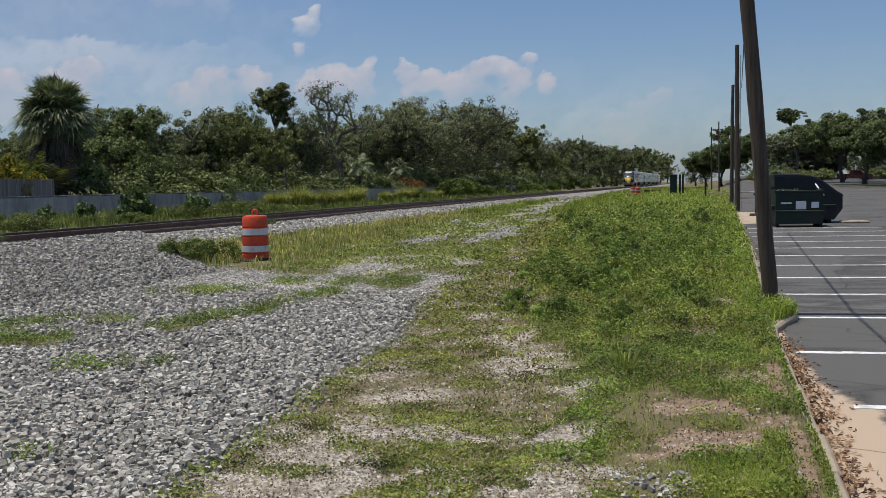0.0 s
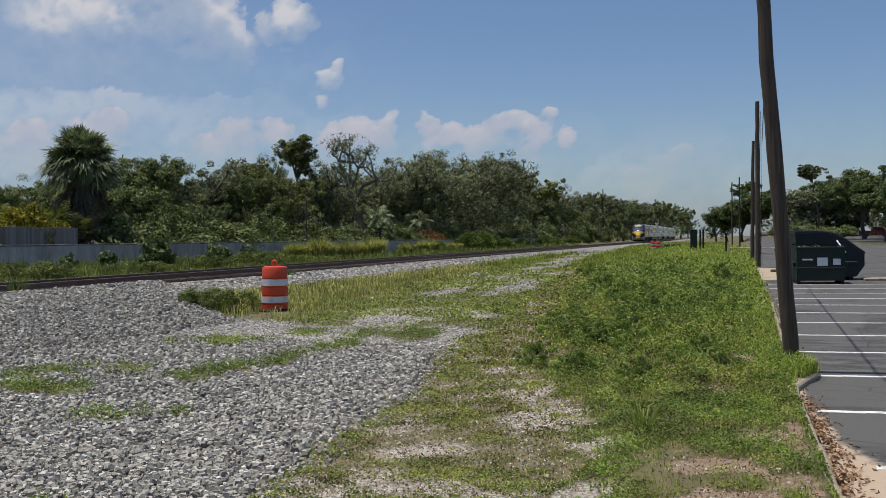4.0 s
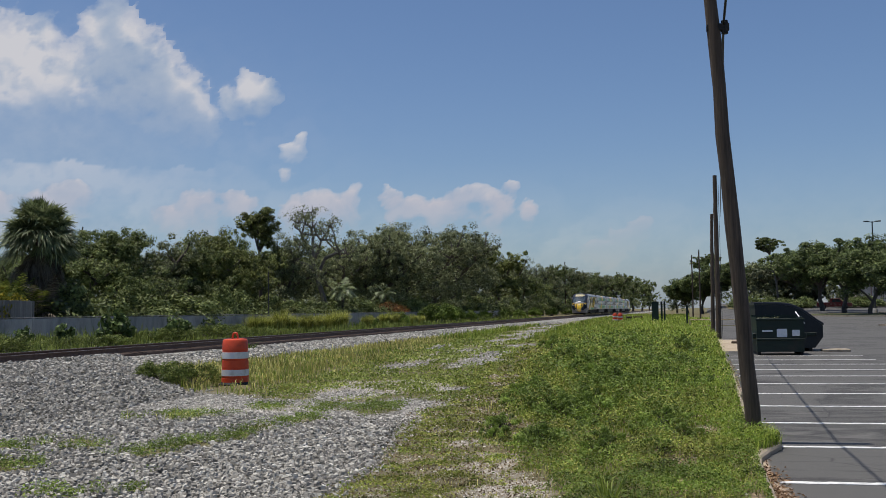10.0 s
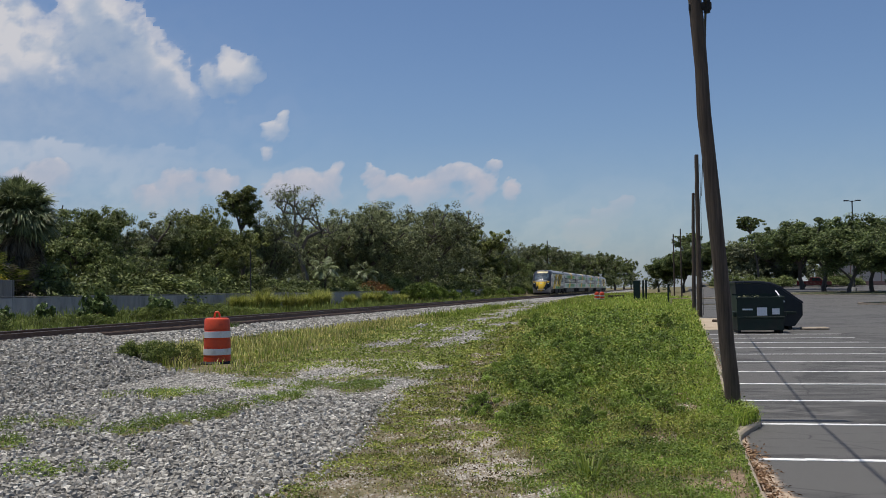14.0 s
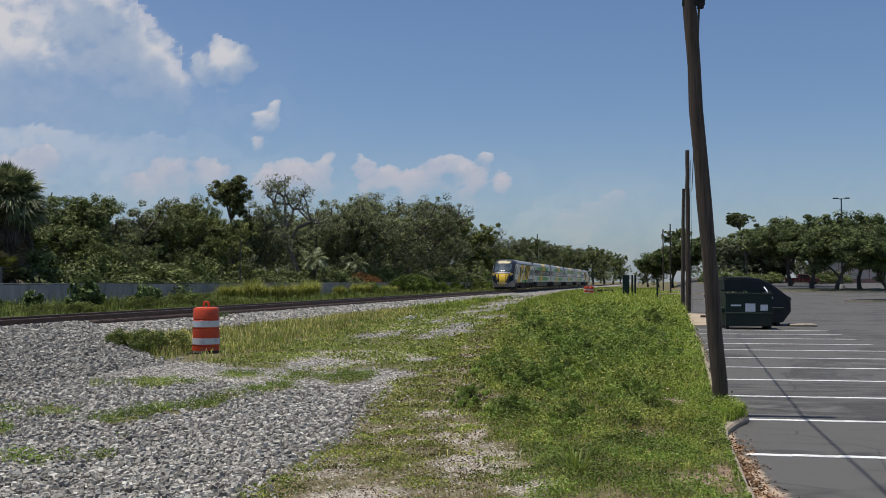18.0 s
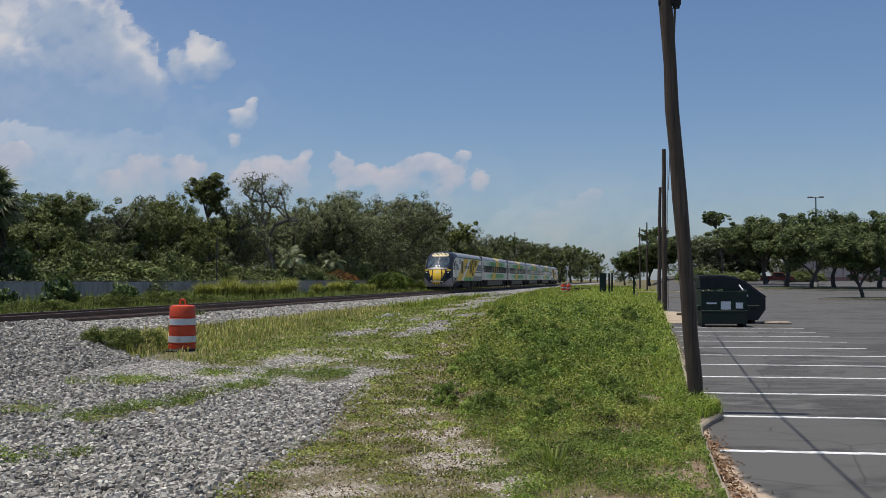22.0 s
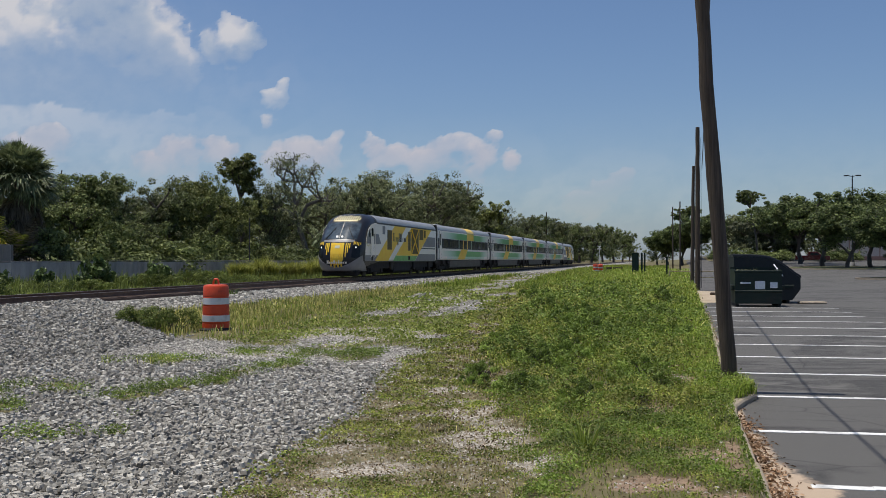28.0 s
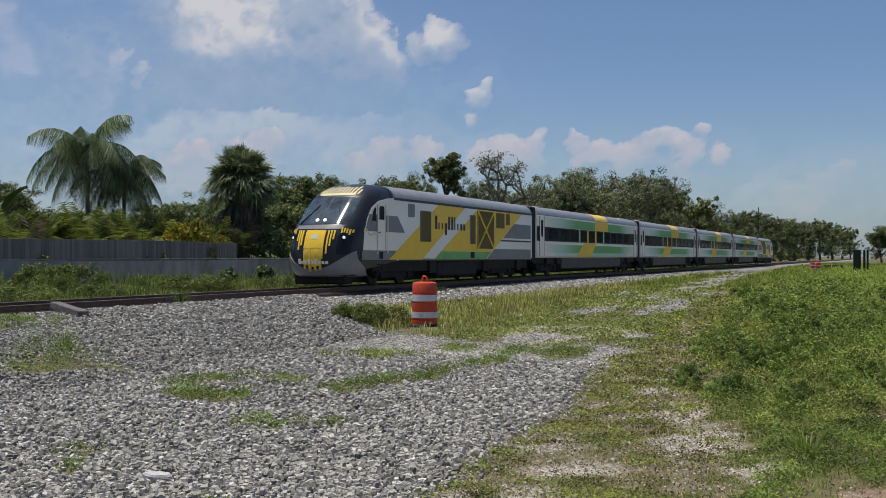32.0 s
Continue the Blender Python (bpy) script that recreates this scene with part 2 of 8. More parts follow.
def ground_material():
    m = Nodes("ground_mat")
    co = m.coords("Object")
    att = {}
    for a in ("gravel", "dirt", "pebble"):
        nd = m.node("ShaderNodeAttribute")
        nd.attribute_name = a
        att[a] = nd.outputs["Fac"]
    fine, mid, big = m.noise(co, 60, 4), m.noise(co, 5, 5), m.noise(co, 0.35, 4)
    grass = m.ramp(mid, [(0.25, (0.075, 0.074, 0.028)), (0.5, (0.130, 0.122, 0.052)), (0.75, (0.21, 0.185, 0.095))])
    grass = m.mix(m.ramp(fine, [(0.35, (0, 0, 0)), (0.7, (1, 1, 1))]), grass, (0.13, 0.105, 0.062))
    dirt = m.ramp(mid, [(0.3, (0.18, 0.125, 0.085)), (0.7, (0.33, 0.238, 0.168))])
    dirt = m.mix(m.ramp(fine, [(0.5, (0, 0, 0)), (0.75, (1, 1, 1))]), dirt, (0.10, 0.075, 0.05))
    vo = m.node("ShaderNodeTexVoronoi", Scale=17.0)
    m.l.new(co, vo.inputs["Vector"])
    cellv = m.node("ShaderNodeSeparateColor")
    m.l.new(vo.outputs["Color"], cellv.inputs[0])
    stone = m.ramp(cellv.outputs[0], [(0.0, (0.14, 0.134, 0.122)), (0.5, (0.29, 0.279, 0.258)), (1.0, (0.52, 0.502, 0.465))])
    # shaded crevices between the stones, painted as dark gaps
    stone = m.mix(m.ramp(vo.outputs["Distance"], [(0.4, (0, 0, 0)), (0.75, (1, 1, 1))]), stone, (0.075, 0.070, 0.062))
    warp = m.math("ADD", m.math("MULTIPLY", m.math("SUBTRACT", mid, 0.5), 0.9), m.math("MULTIPLY", m.math("SUBTRACT", fine, 0.5), 0.5))
    gm = m.ramp(m.math("ADD", att["gravel"], warp), [(0.42, (0, 0, 0)), (0.58, (1, 1, 1))])
    dm = m.ramp(m.math("ADD", att["dirt"], warp), [(0.42, (0, 0, 0)), (0.58, (1, 1, 1))])
    vp = m.node("ShaderNodeTexVoronoi", Scale=42.0)
    m.l.new(co, vp.inputs["Vector"])
    cellp = m.node("ShaderNodeSeparateColor")
    m.l.new(vp.outputs["Color"], cellp.inputs[0])
    peb = m.ramp(cellp.outputs[0], [(0.0, (0.16, 0.135, 0.102)), (0.5, (0.32, 0.285, 0.228)), (1.0, (0.58, 0.54, 0.465))])
    peb = m.mix(m.ramp(mid, [(0.4, (0, 0, 0)), (0.7, (0.8, 0.8, 0.8))]), peb, (0.15, 0.12, 0.085))
    pm = m.ramp(m.math("ADD", att["pebble"], warp), [(0.35, (0, 0, 0)), (0.6, (1, 1, 1))])
    col = m.mix(gm, m.mix(dm, m.mix(pm, grass, peb), dirt), stone)
    m.color(m.mix(m.ramp(big, [(0.35, (0.85, 0.85, 0.85)), (0.7, (1.1, 1.1, 1.1))]), col, col))
    m.set(Roughness=0.9, Specular_IOR_Level=0.2)
    h = m.math("ADD", m.math("MULTIPLY", m.math("SUBTRACT", 0.6, vo.outputs["Distance"]), gm), m.math("MULTIPLY", fine, 0.5))
    m.bump(h, 0.4, 0.02)
    return m.mat


MAT_GROUND = ground_material()


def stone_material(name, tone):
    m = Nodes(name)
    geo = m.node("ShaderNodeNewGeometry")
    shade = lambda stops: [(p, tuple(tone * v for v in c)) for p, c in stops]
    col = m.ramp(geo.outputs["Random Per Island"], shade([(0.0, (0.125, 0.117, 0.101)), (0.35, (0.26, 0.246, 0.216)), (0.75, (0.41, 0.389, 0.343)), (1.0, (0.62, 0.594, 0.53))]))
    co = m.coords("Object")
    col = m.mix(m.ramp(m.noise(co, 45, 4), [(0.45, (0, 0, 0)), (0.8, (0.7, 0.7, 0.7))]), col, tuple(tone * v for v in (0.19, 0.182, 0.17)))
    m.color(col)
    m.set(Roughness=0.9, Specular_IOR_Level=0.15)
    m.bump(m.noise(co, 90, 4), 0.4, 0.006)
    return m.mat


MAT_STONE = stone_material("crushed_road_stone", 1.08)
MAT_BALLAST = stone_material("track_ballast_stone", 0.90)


def asphalt_material():
    m = Nodes("asphalt")
    co = m.coords("Object")
    fine, mid, big = m.noise(co, 75, 5, 0.85), m.noise(co, 2.2, 6, 0.7, 0.6), m.noise(co, 0.22, 5, 0.65, 1.0)
    streak = m.noise(m.coords("Object", (0.5, 1.6, 1)), 0.9, 7, 0.72, 0.8)
    col = m.ramp(mid, [(0.38, (0.028, 0.027, 0.026)), (0.62, (0.062, 0.060, 0.057))])
    col = m.mix(m.ramp(streak, [(0.50, (0, 0, 0)), (0.62, (0.75, 0.75, 0.75))]), col, (0.150, 0.145, 0.135))
    col = m.mix(m.ramp(big, [(0.46, (0, 0, 0)), (0.50, (0.95, 0.95, 0.95))]), col, (0.088, 0.085, 0.080))
    col = m.mix(m.ramp(fine, [(0.5, (0, 0, 0)), (0.64, (0.8, 0.8, 0.8))]), col, (0.17, 0.165, 0.155))
    # sand washed along the kerb
    nd = m.node("ShaderNodeAttribute")
    nd.attribute_name = "sand"
    sand = m.math("ADD", nd.outputs["Fac"], m.math("MULTIPLY", m.math("SUBTRACT", m.noise(co, 1.6, 6, 0.7), 0.5), 1.1))
    col = m.mix(m.ramp(sand, [(0.45, (0, 0, 0)), (0.6, (1, 1, 1))]), col, (0.43, 0.335, 0.245))
    # fine cracks
    vo = m.node("ShaderNodeTexVoronoi", Scale=0.45)
    vo.feature = "DISTANCE_TO_EDGE"
    wob = m.node("ShaderNodeMix")
    wob.data_type = "VECTOR"
    wob.inputs[0].default_value = 0.12
    nz = m.node("ShaderNodeTexNoise", Scale=1.5, Detail=5.0)
    m.l.new(co, nz.inputs["Vector"])
    m.l.new(co, wob.inputs[4])
    m.l.new(nz.outputs["Color"], wob.inputs[5])
    m.l.new(wob.outputs[1], vo.inputs["Vector"])
    col = m.mix(m.ramp(vo.outputs["Distance"], [(0.0, (0.8, 0.8, 0.8)), (0.005, (0, 0, 0))]), col, (0.03, 0.03, 0.03))
    m.color(col)
    m.set(Roughness=0.85, Specular_IOR_Level=0.35)
    m.bump(fine, 0.35, 0.006)
    return m.mat


MAT_ASPHALT = asphalt_material()
MAT_PAINT = surface("road_paint", (0.62, 0.62, 0.60), (0.82, 0.82, 0.80), 20, 0.7, dirt=(0.3, 0.3, 0.3), dirt_scale=3)
MAT_CONCRETE = surface("concrete", (0.255, 0.255, 0.252), (0.375, 0.366, 0.358), 2.5, 0.85, dirt=(0.150, 0.150, 0.145), dirt_scale=0.75, stretch=(1, 1, 0.4), vary=0.3)
MAT_KERB = surface("kerb_concrete", (0.310, 0.255, 0.192), (0.440, 0.370, 0.285), 8, 0.9, dirt=(0.138, 0.103, 0.070), dirt_scale=2.0, vary=0.2)
MAT_FENCE = surface("weathered_board", (0.144, 0.134, 0.120), (0.259, 0.245, 0.226), 5, 0.85, dirt=(0.096, 0.091, 0.082), stretch=(6, 6, 0.5), vary=0.5)
MAT_POLE = surface("pole_wood", (0.036, 0.026, 0.020), (0.140, 0.102, 0.072), 6, 0.85, bump=0.5, dirt=(0.064, 0.049, 0.034), dirt_scale=1.2, stretch=(5, 5, 0.25))
MAT_RAIL = surface("rail_steel", (0.119, 0.072, 0.053), (0.221, 0.143, 0.105), 8, 0.6, 0.5)
MAT_RAILTOP = surface("rail_head_steel", (0.30, 0.29, 0.28), (0.45, 0.44, 0.42), 6, 0.35, 0.9, bump=0.05)
MAT_TIE = surface("creosote_tie", (0.033, 0.021, 0.016), (0.090, 0.060, 0.046), 6, 0.9, dirt=(0.150, 0.111, 0.084), stretch=(1, 6, 6), vary=0.4)
MAT_BED = surface("dark_bed_ballast", (0.027, 0.016, 0.013), (0.072, 0.046, 0.038), 22, 0.95, bump=0.8, dirt=(0.081, 0.065, 0.055), dirt_scale=2.0)
MAT_ORANGE = surface("orange_plastic", (0.589, 0.060, 0.020), (0.684, 0.085, 0.028), 6, 0.5, bump=0.05, dirt=(0.361, 0.047, 0.025), dirt_scale=2.5)
MAT_REFLECT = surface("white_band", (0.62, 0.62, 0.64), (0.74, 0.74, 0.75), 30, 0.4, bump=0.05, dirt=(0.42, 0.40, 0.38), dirt_scale=3)
MAT_RUBBER = surface("black_rubber", (0.012, 0.012, 0.012), (0.03, 0.029, 0.028), 10, 0.8)
MAT_DUMP = surface("green_steel", (0.004, 0.014, 0.009), (0.007, 0.022, 0.014), 4, 0.55, dirt=(0.022, 0.022, 0.016), dirt_scale=1.3)
MAT_DUMPIN = surface("dark_steel_inside", (0.014, 0.015, 0.015), (0.03, 0.03, 0.03), 4, 0.8)
MAT_LID = surface("black_lid_plastic", (0.018, 0.021, 0.028), (0.035, 0.038, 0.046), 4, 0.45)
MAT_LABEL = surface("white_label", (0.62, 0.64, 0.66), (0.74, 0.75, 0.77), 12, 0.6)
MAT_BARK = surface("oak_bark", (0.055, 0.046, 0.038), (0.13, 0.112, 0.095), 5, 0.9, bump=0.6, stretch=(4, 4, 0.8))
MAT_DEADWOOD = surface("bare_branch_bark", (0.090, 0.081, 0.072), (0.156, 0.144, 0.129), 4, 0.9)
MAT_OAK = leafy("oak_leaves", (0.066, 0.090, 0.028), (0.126, 0.164, 0.050), (0.220, 0.250, 0.092), 0.22, 0.5, spec=0.2, scale=0.8, amp=2.8)
MAT_PARK = leafy("island_oak_leaves", (0.048, 0.074, 0.023), (0.092, 0.130, 0.040), (0.172, 0.205, 0.072), 0.2, 0.5, spec=0.2, scale=0.8, amp=2.8)
MAT_ROADWEED = leafy("road_weed_leaves", (0.115, 0.165, 0.028), (0.190, 0.248, 0.044), (0.310, 0.345, 0.088), 0.25, 0.5, 0.9, 0.2, 0.4)
MAT_DUMPDARK = surface("dark_navy_steel", (0.008, 0.012, 0.014), (0.014, 0.019, 0.022), 4, 0.55, dirt=(0.03, 0.028, 0.024), dirt_scale=1.3)
MAT_OAKGREY = leafy("dull_oak_leaves", (0.084, 0.099, 0.044), (0.160, 0.182, 0.083), (0.258, 0.280, 0.140), 0.22, 0.5, spec=0.22, scale=0.8, amp=2.8)
MAT_BRIGHT = leafy("bright_leaves", (0.052, 0.090, 0.013), (0.094, 0.153, 0.024), (0.178, 0.234, 0.050), 0.32, scale=0.8)
MAT_BRIGHTOLIVE = leafy("olive_leaves", (0.072, 0.092, 0.022), (0.138, 0.162, 0.044), (0.225, 0.240, 0.082), 0.22, 0.5, spec=0.2, scale=0.8, amp=3.2)
MAT_ARECA = leafy("areca_fronds", (0.064, 0.102, 0.017), (0.129, 0.169, 0.034), (0.246, 0.262, 0.057), 0.3)
MAT_TALL = leafy("tall_grass_leaves", (0.150, 0.182, 0.032), (0.285, 0.315, 0.064), (0.470, 0.465, 0.150), 0.3)
MAT_BIGLEAF = leafy("large_leaves", (0.046, 0.081, 0.023), (0.085, 0.130, 0.039), (0.156, 0.208, 0.078), 0.2, 0.35)
MAT_DUSTY = leafy("dusty_leaves", (0.06, 0.075, 0.035), (0.10, 0.115, 0.06), (0.17, 0.18, 0.10), 0.2)
MAT_YELLOW = leafy("yellow_leaves", (0.12, 0.15, 0.02), (0.25, 0.23, 0.03), (0.42, 0.34, 0.03), 0.3)
MAT_RUST = leafy("rust_leaves", (0.12, 0.05, 0.02), (0.22, 0.09, 0.03), (0.26, 0.16, 0.05), 0.25)
MAT_PALM = leafy("palm_fronds", (0.090, 0.120, 0.050), (0.160, 0.200, 0.088), (0.290, 0.330, 0.170), 0.25, 0.4, spec=0.4)
MAT_QUEEN = leafy("feather_palm_fronds", (0.050, 0.085, 0.032), (0.090, 0.138, 0.055), (0.17, 0.215, 0.10), 0.25, 0.5, spec=0.25)
MAT_FRAGMENT = surface("pale_broken_concrete", (0.42, 0.415, 0.40), (0.58, 0.57, 0.55), 18, 0.9, bump=0.5, dirt=(0.25, 0.24, 0.22), dirt_scale=4)
MAT_PALMDEAD = leafy("dry_palm_fronds", (0.10, 0.085, 0.062), (0.17, 0.145, 0.105), (0.25, 0.215, 0.16), 0.15)
MAT_GRASS = leafy("grass_blades", (0.125, 0.190, 0.024), (0.200, 0.285, 0.038), (0.330, 0.380, 0.075), 0.35, 0.5, 0.6, 0.2, 0.5)
MAT_DRYGRASS = leafy("dry_grass_blades", (0.250, 0.255, 0.065), (0.430, 0.405, 0.118), (0.640, 0.570, 0.225), 0.3, 0.6, 0.6)
MAT_CLOVER = leafy("ground_cover_leaves", (0.090, 0.140, 0.022), (0.142, 0.212, 0.032), (0.215, 0.285, 0.054), 0.25, 0.5, 1.7, 0.25, 0.3, 3.4)
MAT_PALEWEED = leafy("pale_weed_leaves", (0.165, 0.200, 0.036), (0.255, 0.288, 0.056), (0.380, 0.382, 0.098), 0.25, 0.5, 1.7, 0.2, 0.3, 3.4)
MAT_CLOVERGRASS = leafy("weed_blades", (0.070, 0.105, 0.022), (0.122, 0.170, 0.036), (0.215, 0.245, 0.068), 0.3, 0.5, 0.4)
MAT_THATCH = leafy("dead_grass_bits", (0.13, 0.085, 0.045), (0.24, 0.175, 0.10), (0.40, 0.32, 0.20), 0.1, 0.8)
MAT_DEADLEAF = leafy("fallen_leaves", (0.115, 0.066, 0.036), (0.230, 0.138, 0.078), (0.380, 0.252, 0.156), 0.1, 0.8)


# ---- ground plan ----
def vnoise(x, y, scale, seed=0):
    """Smooth noise from 0 to 1 over the plan."""
    x, y = np.asarray(x, float) / scale, np.asarray(y, float) / scale
    ix, iy = np.floor(x), np.floor(y)
    fx, fy = x - ix, y - iy
    fx, fy = fx * fx * (3 - 2 * fx), fy * fy * (3 - 2 * fy)

    def h(a, b):
        s = np.sin(a * 127.1 + b * 311.7 + seed * 74.7) * 43758.5453
        return s - np.floor(s)
    return (h(ix, iy) * (1 - fx) + h(ix + 1, iy) * fx) * (1 - fy) + (h(ix, iy + 1) * (1 - fx) + h(ix + 1, iy + 1) * fx) * fy


def fbm(x, y, scale, seed=0):
    return 0.55 * vnoise(x, y, scale, seed) + 0.28 * vnoise(x, y, scale * 0.47, seed + 3) + 0.17 * vnoise(x, y, scale * 0.21, seed + 7)


def kerb_x(y):
    return np.interp(y, [-60, 0, 12, 14, 17, 25.4, 38, 46.5, 150, 400], [0.63, 0.63, 0.655, 0.74, 0.81, 0.976, 1.16, 1.26, 2.75, 6.4])


def kerb_line(y):
    """The kerb's line with the rounded bulge by the leaning pole."""
    return kerb_x(y) + 0.34 * np.exp(-((np.asarray(y, float) - 13.45) / 0.62) ** 2)


def road_edge(y):
    """The road's edge towards the car park."""
    return np.interp(y, [0, 5, 8, 10.5, 13.6, 18, 34, 40, 70, 150], [-2.8, -2.9, -3.15, -3.3, -3.95, -4.25, -6.0, -6.8, -9.0, -13.0])


TRACK_X, RAIL_Z, LOT_Z = -20.3, 0.48, -0.12


def lotz(x, y):
    """Height of the car park, which climbs away from the standpoint."""
    return LOT_Z + 0.0127 * np.maximum(0, np.asarray(y, float) - 95) * np.clip((np.asarray(x, float) - 3) / 6, 0, 1)


def gz(x, y):
    """Height of the ground."""
    x, y = np.asarray(x, float), np.asarray(y, float)
    z = np.interp(x, [-60, -33, -25, -23.2, -22.1, -18.9, -18.5, -15, -9, -3, 0.3, 60], [0.1, 0.1, 0.12, 0.16, 0.20, 0.20, 0.14, 0.15, 0.15, 0.02, 0.0, 0.0])
    toe = bank_side(x, y)
    z = z + 0.27 * np.clip(toe / 0.6 + 0.25, 0, 1) * np.clip((-9 - x) / 3, 0, 1) * np.clip((x + 19) / 2, 0, 1) * np.clip((y - 5) / 6, 0, 1)
    near = np.clip(1 - np.hypot(x, y) / 120, 0, 1)
    z = z + (fbm(x, y, 3.0, 1) - 0.5) * 0.10 * near + (fbm(x, y, 0.7, 2) - 0.5) * 0.04 * near
    z = z + 0.10 * np.clip((y - 14) / 20, 0, 1) * np.exp(-((x + 1.2) / 1.8) ** 2)
    lot = np.clip((x - kerb_line(y) + 0.02) / 0.10, 0, 1) * (y < 330) * (y > -60) * (x < 160)
    return z * (1 - lot) + (lotz(x, y) - 0.10) * lot


def bank_side(x, y):
    """Positive on the spilled ballast bank, metres from its rim."""
    ax, ay, bx, by = -8.9, 17.0, -15.4, 26.2
    d = math.hypot(bx - ax, by - ay)
    s = ((bx - ax) * (np.asarray(y) - ay) - (by - ay) * (np.asarray(x) - ax)) / d
    return np.minimum(s, (-9.0 - x) * 1.0 + 0.35 * (18 - y) * (y < 18))


def blob(x, y, cx, cy, rx, ry):
    return np.clip(1.6 - np.sqrt(((x - cx) / rx) ** 2 + ((y - cy) / ry) ** 2) * 1.1, 0, 1)


# bare stony stretches of the two wheel tracks farther along: place and half widths
ROAD_STONES = ((-4.55, 17.2, 0.55, 1.4), (-6.1, 15.7, 0.6, 0.8), (-6.4, 18.4, 0.6, 1.2), (-4.7, 20.0, 0.30, 0.8), (-6.25, 30.6, 0.75, 2.6), (-6.6, 35.0, 0.6, 2.4), (-7.7, 28.0, 0.45, 2.2), (-8.2, 37.5, 0.5, 2.6),
               (-7.0, 43.0, 0.5, 3.0), (-9.1, 50.0, 0.7, 4.5), (-9.9, 60.0, 0.75, 6.0), (-10.6, 72.0, 0.8, 7.0), (-8.6, 58.0, 0.5, 5.0), (-9.6, 72.0, 0.5, 6.0), (-12.0, 90.0, 0.9, 9.0), (-13.4, 108.0, 0.9, 9.0))
# thin stony patches between the weeds beside the road
PEBBLES = ((-2.15, 11.08, 0.30, 0.6), (-1.63, 9.14, 0.38, 0.85), (-2.7, 12.3, 0.22, 0.5), (-1.62, 6.36, 0.45, 0.28), (-1.5, 5.34, 0.22, 0.4), (-2.22, 7.52, 0.45, 0.35), (-2.34, 6.08, 0.55, 0.75),
           (-1.12, 7.91, 0.25, 0.5), (-0.89, 6.48, 0.28, 0.3), (-0.87, 5.57, 0.32, 0.4), (-2.98, 8.37, 0.35, 0.5), (-2.3, 5.1, 0.6, 0.3), (-2.0, 10.2, 0.25, 0.4))


def stony(x, y):
    """Bare stony patches beside the road, with ragged rims."""
    qx, qy = ragged(x, y, 91, 0.6, 0.4)
    d = 0 * qx
    for cx, cy, rx, ry in PEBBLES:
        d = np.maximum(d, blob(qx, qy, cx, cy, rx, ry))
    return d


# green patches that have come up through the crushed stone: place and half widths
WEEDS = ((-7.75, 10.0, 0.6, 0.5), (-7.2, 10.6, 0.6, 0.5), (-7.25, 9.15, 0.4, 0.3), (-6.8, 9.35, 0.45, 0.35), (-6.1, 10.55, 0.4, 0.4), (-5.9, 11.2, 0.4, 0.45), (-5.7, 12.0, 0.42, 0.6), (-5.6, 13.0, 0.4, 0.6),
         (-5.55, 14.1, 0.42, 0.7), (-5.55, 8.1, 0.55, 0.38), (-5.1, 8.4, 0.3, 0.25), (-5.5, 9.3, 0.35, 0.3), (-5.6, 6.6, 0.36, 0.22), (-5.9, 7.3, 0.25, 0.2), (-5.55, 5.9, 0.22, 0.15), (-6.05, 6.1, 0.25, 0.16),
         (-4.1, 5.3, 0.18, 0.16), (-10.2, 10.1, 1.0, 0.8), (-13.8, 12.7, 0.9, 0.8), (-7.4, 13.8, 0.9, 0.8), (-6.3, 15.6, 1.0, 0.9), (-4.9, 15.8, 0.5, 1.2), (-15.9, 14.6, 1.3, 0.9))


def ragged(x, y, seed, amount=0.55, scale=0.5):
    """The place shifted by noise, for uneven rims."""
    x, y = np.asarray(x, float), np.asarray(y, float)
    return x + amount * (fbm(x, y, scale, seed) - 0.5), y + 1.6 * amount * (fbm(x, y, scale, seed + 1) - 0.5)


